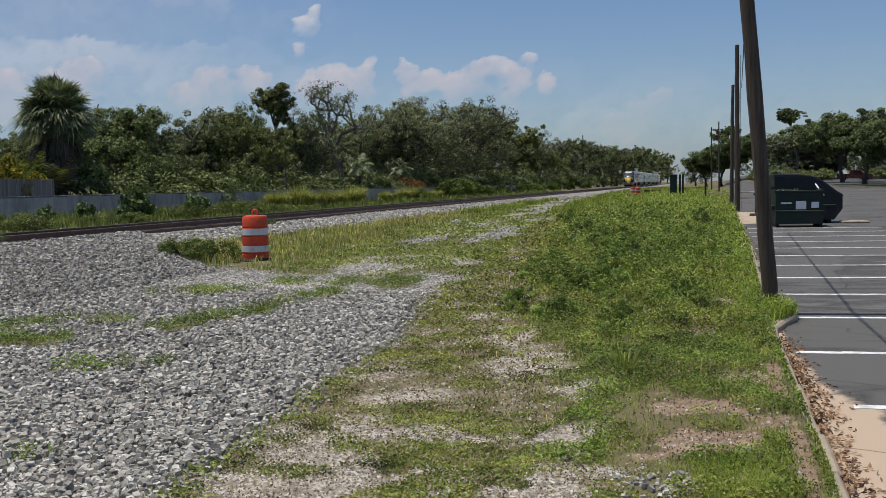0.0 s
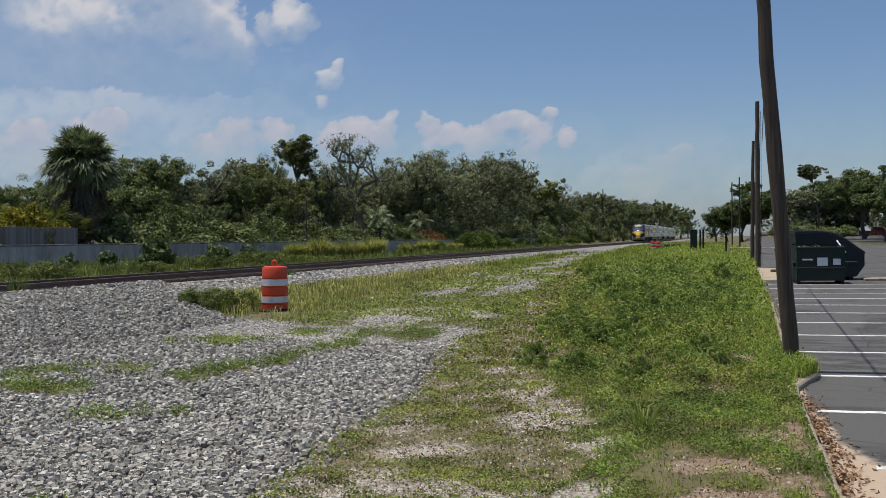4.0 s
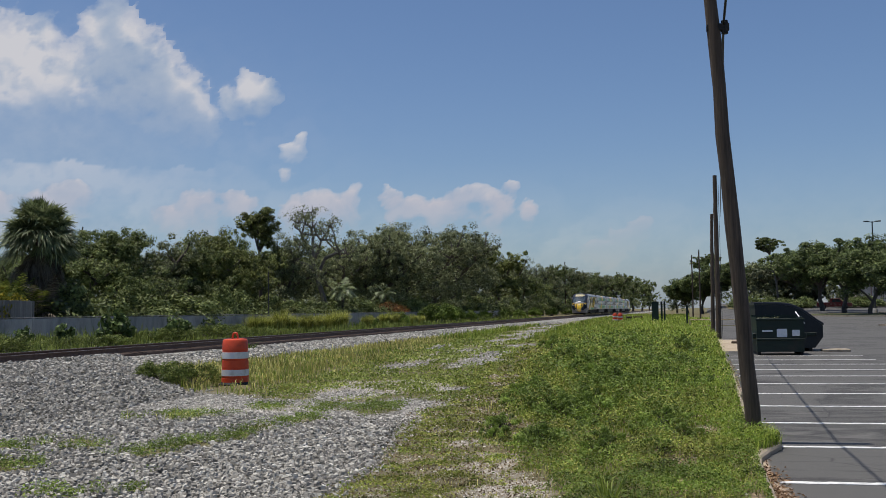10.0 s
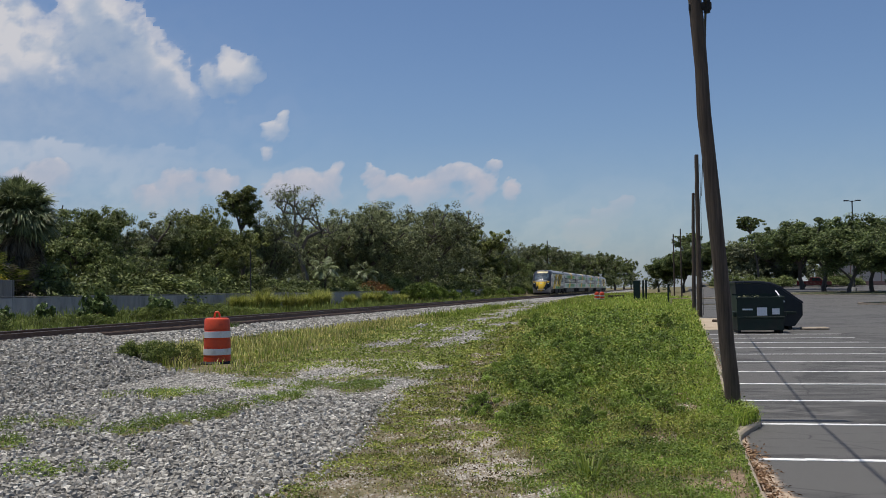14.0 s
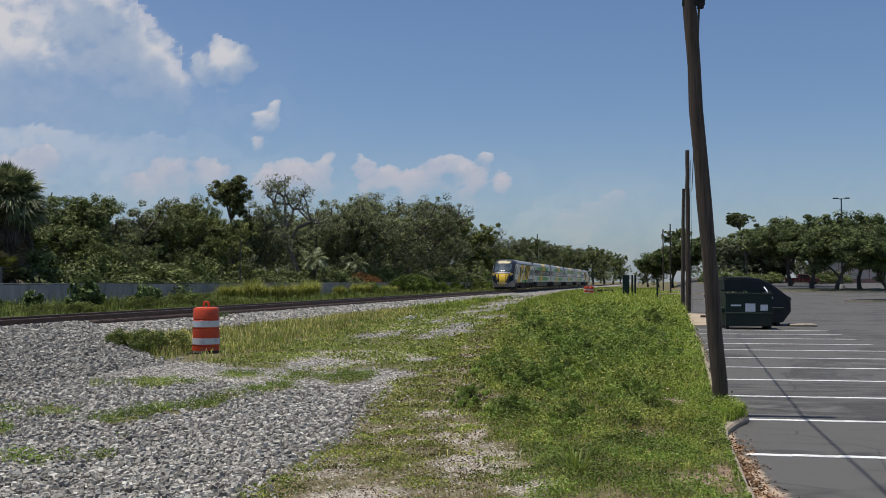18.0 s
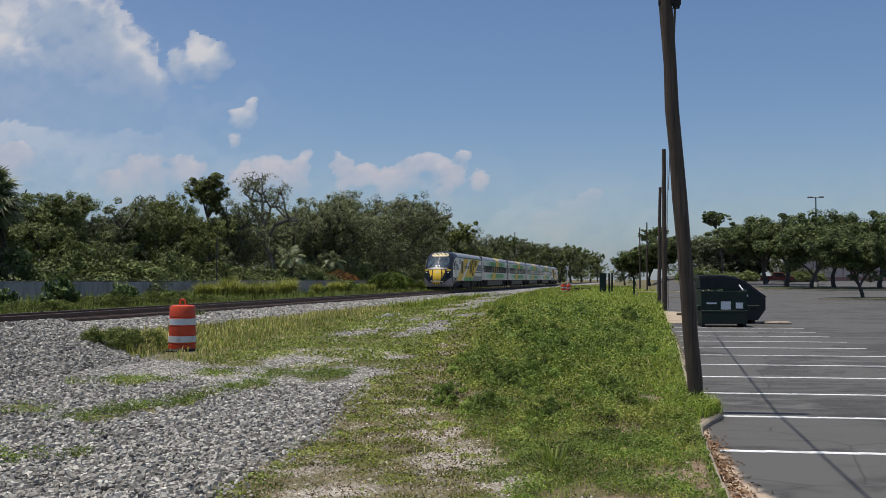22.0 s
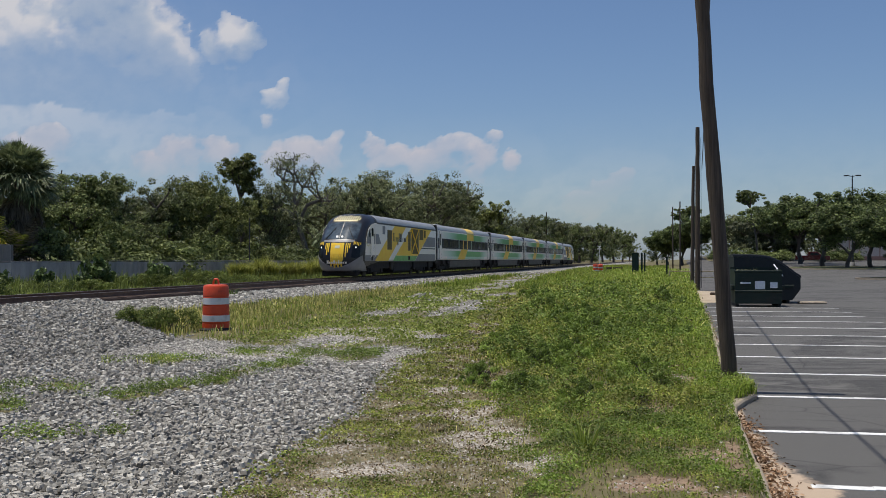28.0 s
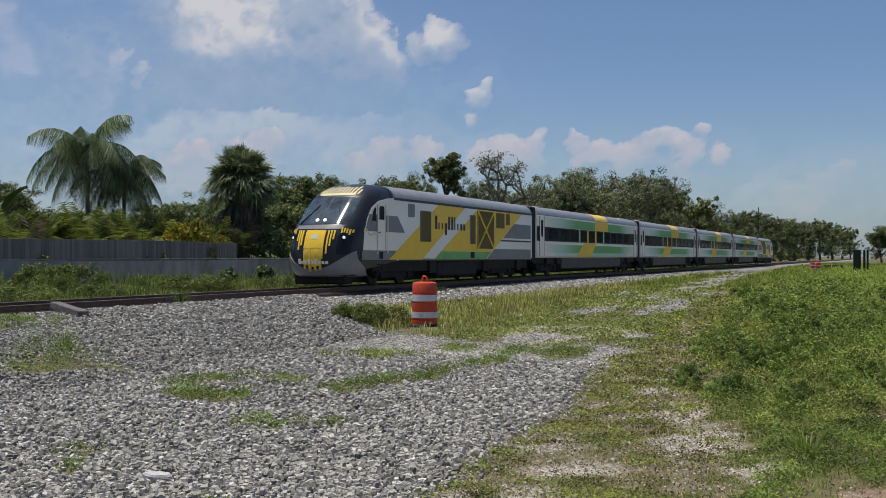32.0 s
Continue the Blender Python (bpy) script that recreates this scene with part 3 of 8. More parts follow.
def gravel(x, y):
    """How far the ground is covered by crushed stone, 0 to 1."""
    x, y = np.asarray(x, float), np.asarray(y, float)
    rx_, ry_ = ragged(x, y, 21, 0.7)
    e = road_edge(y)
    n = fbm(x, y, 2.2, 5)
    main = np.clip((e - x) / 0.5 + 0.5 + (n - 0.5) * 1.2, 0, 1) * np.clip((17.2 - y) / 1.6 + 0.5 + (n - 0.5) * 2, 0, 1)
    track = np.exp(-((x - e + 0.9) / 0.55) ** 2) + 0.8 * np.exp(-((x - e + 2.7) / 0.45) ** 2)
    road = np.clip(track * np.clip(4.0 * (fbm(x * 1.4, y / 2.6, 1.3, 9) - 0.50), 0, 0.8), 0, 0.7) * np.clip((y - 15) / 2, 0, 1)
    worn = np.clip(2.6 * fbm(x, y, 0.6, 24) - 0.35, 0, 1)
    for cx, cy, rx, ry in ROAD_STONES:
        road = np.maximum(road, blob(rx_, ry_, cx, cy, 0.95 * rx, 0.95 * ry) * worn)
    bank = np.clip(bank_side(x, y) / 0.4 + 0.5 + (n - 0.5), 0, 1) * (x < -8)
    ties = np.clip((-13.6 - x) / 0.6 + (n - 0.5) * 2.2, 0, 1) * np.clip((x + 22.6) / 0.5, 0, 1)
    g = np.maximum(np.maximum(main, road), np.maximum(bank, ties))
    # weeds that have come through
    w = 0 * x
    for cx, cy, rx, ry in WEEDS:
        w = np.maximum(w, blob(rx_, ry_, cx, cy, rx * 0.85, ry * 0.85))
    w = w * np.clip(fbm(x, y, 0.4, 20) * 5.0 - 1.6, 0, 1)
    g = g * (1 - np.clip(w, 0, 1))
    g = np.maximum(g, 0.75 * blob(x, y, -0.28, 5.45, 0.22, 0.28) * np.clip(fbm(x, y, 0.5, 30) * 1.9 - 0.1, 0, 1))
    return np.clip(g, 0, 1)


def clover_edge(x, y):
    """From 0 on the stony strip beside the road to 1 in the closed green of the verge."""
    return np.clip((x - np.interp(y, [4, 6, 8, 10, 14, 18, 25, 40, 60], [-0.75, -0.75, -1.05, -1.6, -2.1, -2.9, -3.9, -4.9, -6.5])) / 0.35 + 0.5 + 4.0 * (fbm(x, y, 0.9, 36) - 0.5), 0, 1)


def pebble(x, y):
    """Thin stony soil with small tan pebbles."""
    x, y = np.asarray(x, float), np.asarray(y, float)
    side = (x > road_edge(y) - 0.4) * (x < kerb_x(y)) * (1 - clover_edge(x, y)) * (y < 26)
    yard = np.maximum(blob(x, y, -6.7, 14.6, 1.3, 1.6), 1.3 * np.exp(-((x - road_edge(y) + 1.8) / 1.5) ** 2) * np.clip((y - 15) / 2, 0, 1) * np.clip(5 * (fbm(x, y / 2.2, 1.6, 38) - 0.45), 0, 1))
    return np.clip(np.maximum(np.maximum(0.35 * side, 0.85 * stony(x, y)), yard), 0, 1)


def dirt(x, y):
    x, y = np.asarray(x, float), np.asarray(y, float)
    d = 0 * x
    x0, y0 = x, y
    x, y = ragged(x, y, 43, 0.8, 0.45)
    for cx, cy, rx, ry in ((-0.08, 7.46, 0.32, 0.45), (0.0, 6.35, 0.36, 0.42), (0.05, 8.81, 0.38, 0.28), (0.41, 8.74, 0.25, 0.3), (0.10, 13.97, 0.30, 0.45), (-0.16, 11.09, 0.22, 0.5), (0.35, 6.9, 0.2, 0.35), (-13.4, 11.0, 1.2, 0.5)):
        d = np.maximum(d, blob(x, y, cx, cy, rx, ry))
    x, y = x0, y0
    d = np.maximum(d, 0.6 * np.exp(-((x - kerb_x(y) + 0.12) / 0.10) ** 2) * (y < 12))
    return np.clip(d * 3.0 * (fbm(x, y, 0.5, 40) - 0.20), 0, 1)


def grid_sheet(name, xs, ys, zf, mat, attrs):
    X, Y = np.meshgrid(np.asarray(xs, float), np.asarray(ys, float))
    v = np.stack([X.ravel(), Y.ravel(), np.broadcast_to(zf(X, Y), X.shape).ravel()], 1)
    w = len(xs)
    i = (np.arange(len(ys) - 1)[:, None] * w + np.arange(w - 1)[None]).ravel()
    ob = new(name, raw_mesh(name, v, np.stack([i, i + 1, i + w + 1, i + w], 1), mat, True))
    for a, fn in attrs.items():
        at = ob.data.attributes.new(a, "FLOAT", "POINT")
        at.data.foreach_set("value", fn(X, Y).ravel().astype(np.float32))
    return ob


xs = np.r_[-3500, -1200, -400, -150, -90, -60, -48, np.arange(-40, -22, 1.0), np.arange(-22, 0.3, 0.2), np.arange(0.3, 3.0, 0.06), 3.4, 6, 9, 12, 25, 50, 100, 160, 165, 400, 1200, 3500]
ys = np.r_[-1500, -300, -62, -60, -15, np.arange(-4, 30, 0.25), np.arange(30, 95, 1.5), 95, np.arange(96, 130, 2), 131, 150, 200, 300, 330, 332, 500, 900, 2000, 4500]
tagged(grid_sheet("ground", xs, ys, gz, MAT_GROUND, {"gravel": gravel, "dirt": dirt, "pebble": pebble}), "grassy verge with crushed grey stone road and bare dirt", "ground", kind="structure")

LX, LY = np.r_[0.0, np.arange(0.15, 3, 0.25), 4, 6, 8, 10, 20, 40, 80, 150], np.r_[-50, -10, np.arange(0, 60, 0.5), 80, 95, 120, 200, 320]


def lot_sheet():
    U, V = np.meshgrid(LX, LY)
    X = kerb_x(V) + 0.10 + U
    v = np.stack([X.ravel(), V.ravel(), lotz(X, V).ravel()], 1)
    w = len(LX)
    i = (np.arange(len(LY) - 1)[:, None] * w + np.arange(w - 1)[None]).ravel()
    ob = new("car_park", raw_mesh("car_park", v, np.stack([i, i + 1, i + w + 1, i + w], 1), MAT_ASPHALT, True))
    s = np.exp(-(U / np.interp(V, [0, 6, 8.2, 9.2, 11.5, 14, 40], [0.8, 0.72, 0.6, 0.34, 0.16, 0.10, 0.08])) ** 2) * np.interp(V, [8, 11, 40], [1, 0.7, 0.45])
    ob.data.attributes.new("sand", "FLOAT", "POINT").data.foreach_set("value", s.ravel().astype(np.float32))
    return tagged(ob, "worn grey asphalt car park with washed-out sand", "car park", kind="structure")


lot_sheet()

# painted bay lines
for k in range(-2, 11):
    y = 10.88 + 2.74 * k + (0.18 if k == -1 else 0.0)
    x0 = float(kerb_x(y)) + (0.42 if k < 0 else 0.19)
    m = Mesh()
    n = 10
    for j in range(n):
        a, b = j / n, (j + 1) / n
        u0, u1 = x0 + 4.6 * a, x0 + 4.6 * b
        m.box(u0, y + 0.055 * (u0 - x0) - 0.05, LOT_Z - 0.02, u1 - 0.002, y + 0.055 * (u1 - x0) + 0.05, LOT_Z + 0.004)
    tagged(part("bay_line", m, MAT_PAINT), "worn white painted parking bay line on asphalt", "road marking", "parking bay lines", "structure")


# kerb of separate stones, with the rounded bulge by the pole
def kerb():
    root = thing("kerb", "weathered concrete kerb between grass and car park", "kerb", kind="structure")
    pts = [(float(kerb_x(y)), y) for y in np.arange(0.5, 11.6, 0.92)] + [(0.67, 12.1), (0.84, 12.8), (1.02, 13.35), (1.06, 13.75), (0.93, 14.1)]
    pts += [(float(kerb_x(y)), y) for y in np.arange(14.6, 42.5, 1.2)]
    for i, ((x0, y0), (x1, y1)) in enumerate(zip(pts, pts[1:])):
        d = Vector((x1 - x0, y1 - y0, 0))
        ang = math.degrees(math.atan2(-d.x, d.y))
        r = random.Random(i)
        m = Mesh().box(-0.075, 0.008, -0.3, 0.055, d.length - 0.004, (-0.012 if y0 < 12 else -0.035) + r.uniform(-0.015, 0.012), 0.022)
        ob = part("kerb_stone", m, MAT_KERB, root)
        ob.matrix_basis = pose(x0 + r.uniform(-0.012, 0.012), y0, 0, r.uniform(-0.9, 0.9), r.uniform(-5, 5), ang + r.uniform(-0.8, 0.8))


kerb()


# ---- railway ----
def railway():
    root = thing("railway_track", "single railway track with rusty rails on dark ties", "railway track", kind="structure")
    y0, y1 = -40, 620
    for sx in (-0.7525, 0.7525):
        prof = [(-0.075, -0.172), (0.075, -0.172), (0.075, -0.160), (0.012, -0.140), (0.010, -0.045), (0.036, -0.034), (0.036, -0.006), (0.030, 0), (-0.030, 0), (-0.036, -0.006), (-0.036, -0.034), (-0.010, -0.045), (-0.012, -0.140), (-0.075, -0.160)]
        m = Mesh()
        m.loft([[(TRACK_X + sx + px, y, RAIL_Z + pz) for px, pz in prof] for y in (y0, 40, 140, y1)])
        rail = part("rail", m, MAT_RAIL, root)
        part("rail_head", Mesh().box(TRACK_X + sx - 0.028, y0, RAIL_Z - 0.003, TRACK_X + sx + 0.028, y1, RAIL_Z + 0.003), MAT_RAILTOP, rail, "polished running surface")
    tie = Mesh().box(-1.32, -0.115, -0.20, 1.32, 0.115, 0.0, 0.012).mesh("tie", MAT_TIE)
    bed = Mesh().prism_y([(-1.45, 0.02), (1.45, 0.02), (1.36, RAIL_Z - 0.20), (-1.36, RAIL_Z - 0.20)], -40, 620)
    bed.v = [(px + TRACK_X, py, pz) for px, py, pz in bed.v]
    part("track_bed", bed, MAT_BED, root, "dark brown ballast between the ties")
    far = Mesh()
    n = 0
    for k in range(640):
        y = 6 + 0.56 * k
        r = random.Random(k)
        if n < 300:
            ob = part("tie", tie, MAT_TIE, root)
            ob.matrix_basis = pose(TRACK_X + r.uniform(-0.04, 0.04), y, RAIL_Z - 0.174, 0, r.uniform(-0.4, 0.4), r.uniform(-0.8, 0.8))
            n += 1
        else:
            far.box(TRACK_X - 1.3, y - 0.11, RAIL_Z - 0.37, TRACK_X + 1.3, y + 0.11, RAIL_Z - 0.174)
    part("far_ties", far, MAT_TIE, root)["kind"] = "stuff"


railway()


# ---- boundary wall and board fence beyond the track ----
WALL_X = -32.0
MAT_STAIN = surface("mildewed_concrete", (0.10, 0.10, 0.10), (0.20, 0.20, 0.195), 3, 0.9, dirt=(0.07, 0.07, 0.068), dirt_scale=1.0)


def boundary_wall():
    root = thing("boundary_wall", "stained grey concrete boundary wall beyond the track", "wall", kind="structure")
    y = 14.0
    k = 0
    while y < 175:
        L = 6.1
        r = random.Random(k)
        m = Mesh().box(WALL_X - 0.1, y + 0.01, -0.2, WALL_X + 0.1, y + L - 0.01, 1.50 + r.uniform(-0.02, 0.02), 0.015)
        part("wall_panel", m, MAT_CONCRETE, root)
        part("wall_cap", Mesh().box(WALL_X - 0.11, y + 0.01, 1.525, WALL_X + 0.108, y + L - 0.01, 1.57, 0.012), MAT_STAIN, root)
        part("pier", Mesh().box(WALL_X + 0.1, y - 0.10, -0.2, WALL_X + 0.115, y + 0.10, 1.53, 0.012), MAT_CONCRETE, root)
        y += L
        k += 1


boundary_wall()


def board_fence():
    root = thing("board_fence", "weathered grey upright board fence above the concrete wall", "fence")
    x, y, k = WALL_X - 0.45, 16.0, 0
    while y < 45.2:
        r = random.Random(k)
        w = 0.138
        ob = part("board", Mesh().box(-0.012, 0, 0.0, 0.012, w, 2.37 + 0.02 * math.sin(k * 0.05) + r.uniform(-0.012, 0.012), 0.004), MAT_FENCE, root)
        ob.matrix_basis = pose(x, y, 0.05, r.uniform(-0.4, 0.4), 0, 0)
        y += 0.143
        k += 1
    for z in (0.5, 1.3, 2.1):
        part("rail", Mesh().box(x - 0.06, 16.0, z, x - 0.014, 45.3, z + 0.09), MAT_FENCE, root)


board_fence()


# ---- poles ----
def utility_pole(x, y, h, lean_x, lean_y, r0, r1, label):
    root = thing("utility_pole", label, "utility pole", pose(x, y, float(gz(x, y)) - 0.3), "roadside poles")
    rr = random.Random(int(y * 7))
    n = 14
    pts = [(lean_x * (i / n) * h - 0.35 * abs(lean_x) * math.sin(math.pi * i / n) + rr.uniform(-0.012, 0.012), lean_y * (i / n) * h, h * i / n) for i in range(n + 1)]
    shaft = part("shaft", Mesh().tube(pts, [r0 + (r1 - r0) * i / n + rr.uniform(-0.006, 0.006) for i in range(n + 1)], 14), MAT_POLE, root, smooth=True)
    return root


def cable_clamp(x, y, z):
    ob = part("cable_clamp", Mesh().box(-0.14, -0.04, -0.05, 0.16, 0.04, 0.05, 0.012).tube([(0.10, 0, -0.09), (0.10, 0, 0.09)], [0.045, 0.045], 8), MAT_RUBBER, pole)
    ob.matrix_basis = pose(x, y, z)


pole = utility_pole(0.80, 13.95, 8.5, -0.066, 0.0, 0.106, 0.080, "leaning weathered brown wooden utility pole in grass")
utility_pole(1.62, 59.5, 9.7, 0.0, 0.0, 0.16, 0.11, "upright weathered wooden utility pole by the car park")
utility_pole(1.42, 64.5, 7.7, 0.012, 0.0, 0.13, 0.09, "thin dark wooden utility pole by the car park")
utility_pole(1.3, 120, 8.6, 0.0, 0.0, 0.10, 0.07, "distant dark wooden utility pole")
utility_pole(0.6, 150, 9.5, 0.0, 0.0, 0.11, 0.08, "distant dark wooden utility pole")

cable_clamp(-0.345, -0.02, 5.7)


# ---- traffic drums ----
def traffic_drum(x, y, z, rz=0, rx=0):
    root = thing("traffic_drum", "orange plastic traffic drum with two white bands", "traffic drum", pose(x, y, z, rx, 0, rz), "traffic drums")
    part("base", Mesh().rev([(0.33, 0), (0.34, 0.03), (0.30, 0.07)], 24), MAT_RUBBER, root, "black rubber ring base", True)
    zs, prof = [0.05, 0.155, 0.165, 0.18, 0.34, 0.355, 0.365, 0.525, 0.535, 0.55, 0.71, 0.725, 0.735, 0.93, 0.965, 0.98], []
    for z0 in zs:
        r = 0.292 - 0.030 * z0
        if z0 in (0.165, 0.355, 0.535, 0.725):
            r -= 0.012
        if z0 == 0.965:
            r -= 0.018
        if z0 == 0.98:
            r = 0.19
        prof.append((r, z0))
    body = part("body", Mesh().rev(prof, 32), MAT_ORANGE, root, "", True)
    for z0, z1 in ((0.205, 0.335), (0.565, 0.700)):
        part("band", Mesh().rev([(0.295 - 0.030 * z0, z0), (0.295 - 0.030 * z1, z1)], 32), MAT_REFLECT, root, "white reflective band", True)
    part("handle", Mesh().tube([(-0.06, 0, 0.97), (-0.055, 0, 1.05), (-0.03, 0, 1.095), (0.03, 0, 1.095), (0.055, 0, 1.05), (0.06, 0, 0.97)], [0.022] * 6, 8), MAT_ORANGE, root, "", True)
    return root


traffic_drum(-9.38, 19.9, float(gz(-9.38, 19.9)) - 0.01)
traffic_drum(-8.12, 116, float(gz(-8.12, 116)) - 0.03, 40)
traffic_drum(-7.62, 117, float(gz(-7.62, 117)) - 0.03, 10, 8)


# ---- dumpsters ----
def dumpster_open(x, y, rz):
    root = thing("dumpster", "open dark green steel dumpster full of cut branches", "dumpster", pose(x, y, LOT_Z, 0, 0, rz), "dumpsters")
    W, D, H = 1.66, 1.6, 1.34
    body = Mesh()
    body.box(0, 0, 0.12, W, 0.035, H).box(0, D - 0.035, 0.12, W, D, H + 0.12).box(0, 0.036, 0.12, 0.035, D - 0.036, H + 0.06).box(W - 0.035, 0.036, 0.12, W, D - 0.036, H + 0.06).box(0.036, 0.036, 0.12, W - 0.036, D - 0.036, 0.16)
    part("body", body, MAT_DUMP, root)
    part("rim", Mesh().box(-0.03, -0.03, H - 0.07, W + 0.03, -0.002, H + 0.01, 0.01), MAT_DUMP, root)
    part("rail", Mesh().box(-0.02, -0.05, 0.55, W + 0.02, -0.002, 0.62, 0.01), MAT_DUMP, root)
    for sx in (-0.12, W + 0.002):
        part("fork_pocket", Mesh().box(sx, 0.2, 0.62, sx + 0.118, 1.3, 0.80, 0.012), MAT_DUMP, root)
    for sx in (0.02, W - 0.14):
        part("skid", Mesh().box(sx, 0.1, 0.0, sx + 0.12, D - 0.1, 0.119, 0.01), MAT_DUMPIN, root)
    part("lid_rod", Mesh().tube([(W - 0.05, D - 0.1, H + 0.22), (W + 0.02, 0.02, H - 0.18)], [0.025, 0.025]), MAT_LABEL, root, "pale worn lid arm")
    part("notice", Mesh().box(0.70, -0.058, 0.66, 1.06, -0.0525, 0.96), MAT_LABEL, root, "white notice sheet")
    part("sticker", Mesh().box(1.24, -0.058, 0.70, 1.50, -0.0525, 0.92), MAT_LABEL, root, "pale torn sticker")
    part("strip", Mesh().box(0.18, -0.058, 0.86, 0.55, -0.0525, 0.92), MAT_LABEL, root, "pale paint strip")
    return root


dumpster_open(2.40, 39.0, 3)


# ---- train ----
MAT_TWHITE = surface("silver_white_paint", (0.93, 0.875, 0.775), (0.96, 0.905, 0.805), 3, 0.35, bump=0.02, spec=0.5, coat=0.06)
MAT_TGREY = surface("grey_paint", (0.195, 0.197, 0.208), (0.245, 0.247, 0.258), 3, 0.4, bump=0.02, coat=0.06)
MAT_TDARK = surface("charcoal_paint", (0.010, 0.011, 0.016), (0.016, 0.017, 0.022), 3, 0.4, bump=0.02, coat=0.15)
MAT_TBAND = surface("black_band_paint", (0.006, 0.006, 0.008), (0.010, 0.010, 0.012), 3, 0.5, bump=0.0, spec=0.15)
MAT_TYELLOW = surface("yellow_paint", (0.93, 0.57, 0.040), (0.95, 0.66, 0.070), 3, 0.35, bump=0.02, coat=0.06)
MAT_TAMBER = surface("brown_grille", (0.10, 0.07, 0.014), (0.17, 0.12, 0.022), 10, 0.6)
MAT_TGREEN = surface("green_paint", (0.152, 0.417, 0.114), (0.215, 0.531, 0.164), 3, 0.35, bump=0.02, coat=0.06)
MAT_TLIGHTGREEN = surface("pale_green_paint", (0.34, 0.50, 0.33), (0.42, 0.57, 0.40), 3, 0.35, bump=0.02, coat=0.3)
MAT_TROOF = surface("silver_roof_paint", (0.25, 0.256, 0.258), (0.33, 0.336, 0.336), 2, 0.4, 0.2, bump=0.03)
MAT_TLIGHT = surface("pale_emblem_paint", (0.62, 0.60, 0.42), (0.70, 0.68, 0.5), 3, 0.4, bump=0.0)
MAT_TCREAM = surface("cream_yellow_paint", (0.70, 0.60, 0.32), (0.80, 0.70, 0.42), 3, 0.4, bump=0.0)
MAT_TSKIRT = surface("dark_skirt_paint", (0.030, 0.031, 0.033), (0.050, 0.051, 0.053), 3, 0.5, bump=0.05, dirt=(0.04, 0.036, 0.03))
MAT_UNDER = surface("underframe_grime", (0.007, 0.006, 0.006), (0.025, 0.022, 0.020), 4, 0.8)
MAT_WHEEL = surface("wheel_steel", (0.030, 0.028, 0.025), (0.070, 0.065, 0.060), 5, 0.5, 0.7)


def glass_material():
    m = Nodes("tinted_glass")
    m.set(Roughness=0.12, Specular_IOR_Level=0.22)
    m.color(m.ramp(m.noise(m.coords(), 1.2, 2), [(0.3, (0.010, 0.013, 0.016)), (0.7, (0.022, 0.027, 0.032))]))
    return m.mat


MAT_GLASS = glass_material()


def screen_material():
    m = Nodes("windscreen_glass")
    # bluish sky reflection painted into the glass colour in soft patches
    m.color(m.ramp(m.noise(m.coords(), 1.6, 3), [(0.35, (0.020, 0.030, 0.038)), (0.65, (0.075, 0.10, 0.12))]))
    m.set(Roughness=0.06, Specular_IOR_Level=0.6, Coat_Weight=0.2)
    return m.mat


MAT_SCREEN = screen_material()


def fade_material(name, deep, pale):
    """Livery that runs from silver to green and back along the coach."""
    m = Nodes(name)
    sep = m.node("ShaderNodeSeparateXYZ")
    m.l.new(m.coords("Object"), sep.inputs[0])
    base = (0.95, 0.895, 0.795)
    col = m.ramp(m.math("DIVIDE", sep.outputs["Y"], 25.8), [(0.06, base), (0.20, pale), (0.33, deep), (0.50, deep), (0.62, deep), (0.76, deep), (0.84, pale), (0.95, base)])
    m.color(col)
    m.set(Roughness=0.4, Coat_Weight=0.06)
    return m.mat


MAT_TFADE = fade_material("fading_green_livery", (0.13, 0.42, 0.12), (0.52, 0.72, 0.56))
MAT_TFADE2 = fade_material("fading_pale_green_livery", (0.46, 0.68, 0.50), (0.68, 0.78, 0.71))


def lamp_material():
    m = Nodes("lit_headlamp")
    m.set(Base_Color=(0.9, 0.9, 0.9, 1), Emission_Color=(1, 0.97, 0.9, 1), Emission_Strength=0.8)
    return m.mat


MAT_LAMP = lamp_material()


def section(hw, zb, zt, sh, y, n=6, round_b=0.10):
    """A body section: half width, bottom, top, depth of the curved shoulder; z above the rail."""
    pts = [(hw - round_b, zb), (hw, zb + round_b), (hw, zt - sh)]
    for i in range(1, n + 1):
        a = math.pi / 2 * i / n
        pts.append((hw * (0.42 + 0.58 * math.cos(a)) if i < n else hw * 0.42, zt - sh + sh * math.sin(a)))
    right = pts
    left = [(-px, pz) for px, pz in reversed(pts)]
    return [(px, y, pz) for px, pz in right + left]


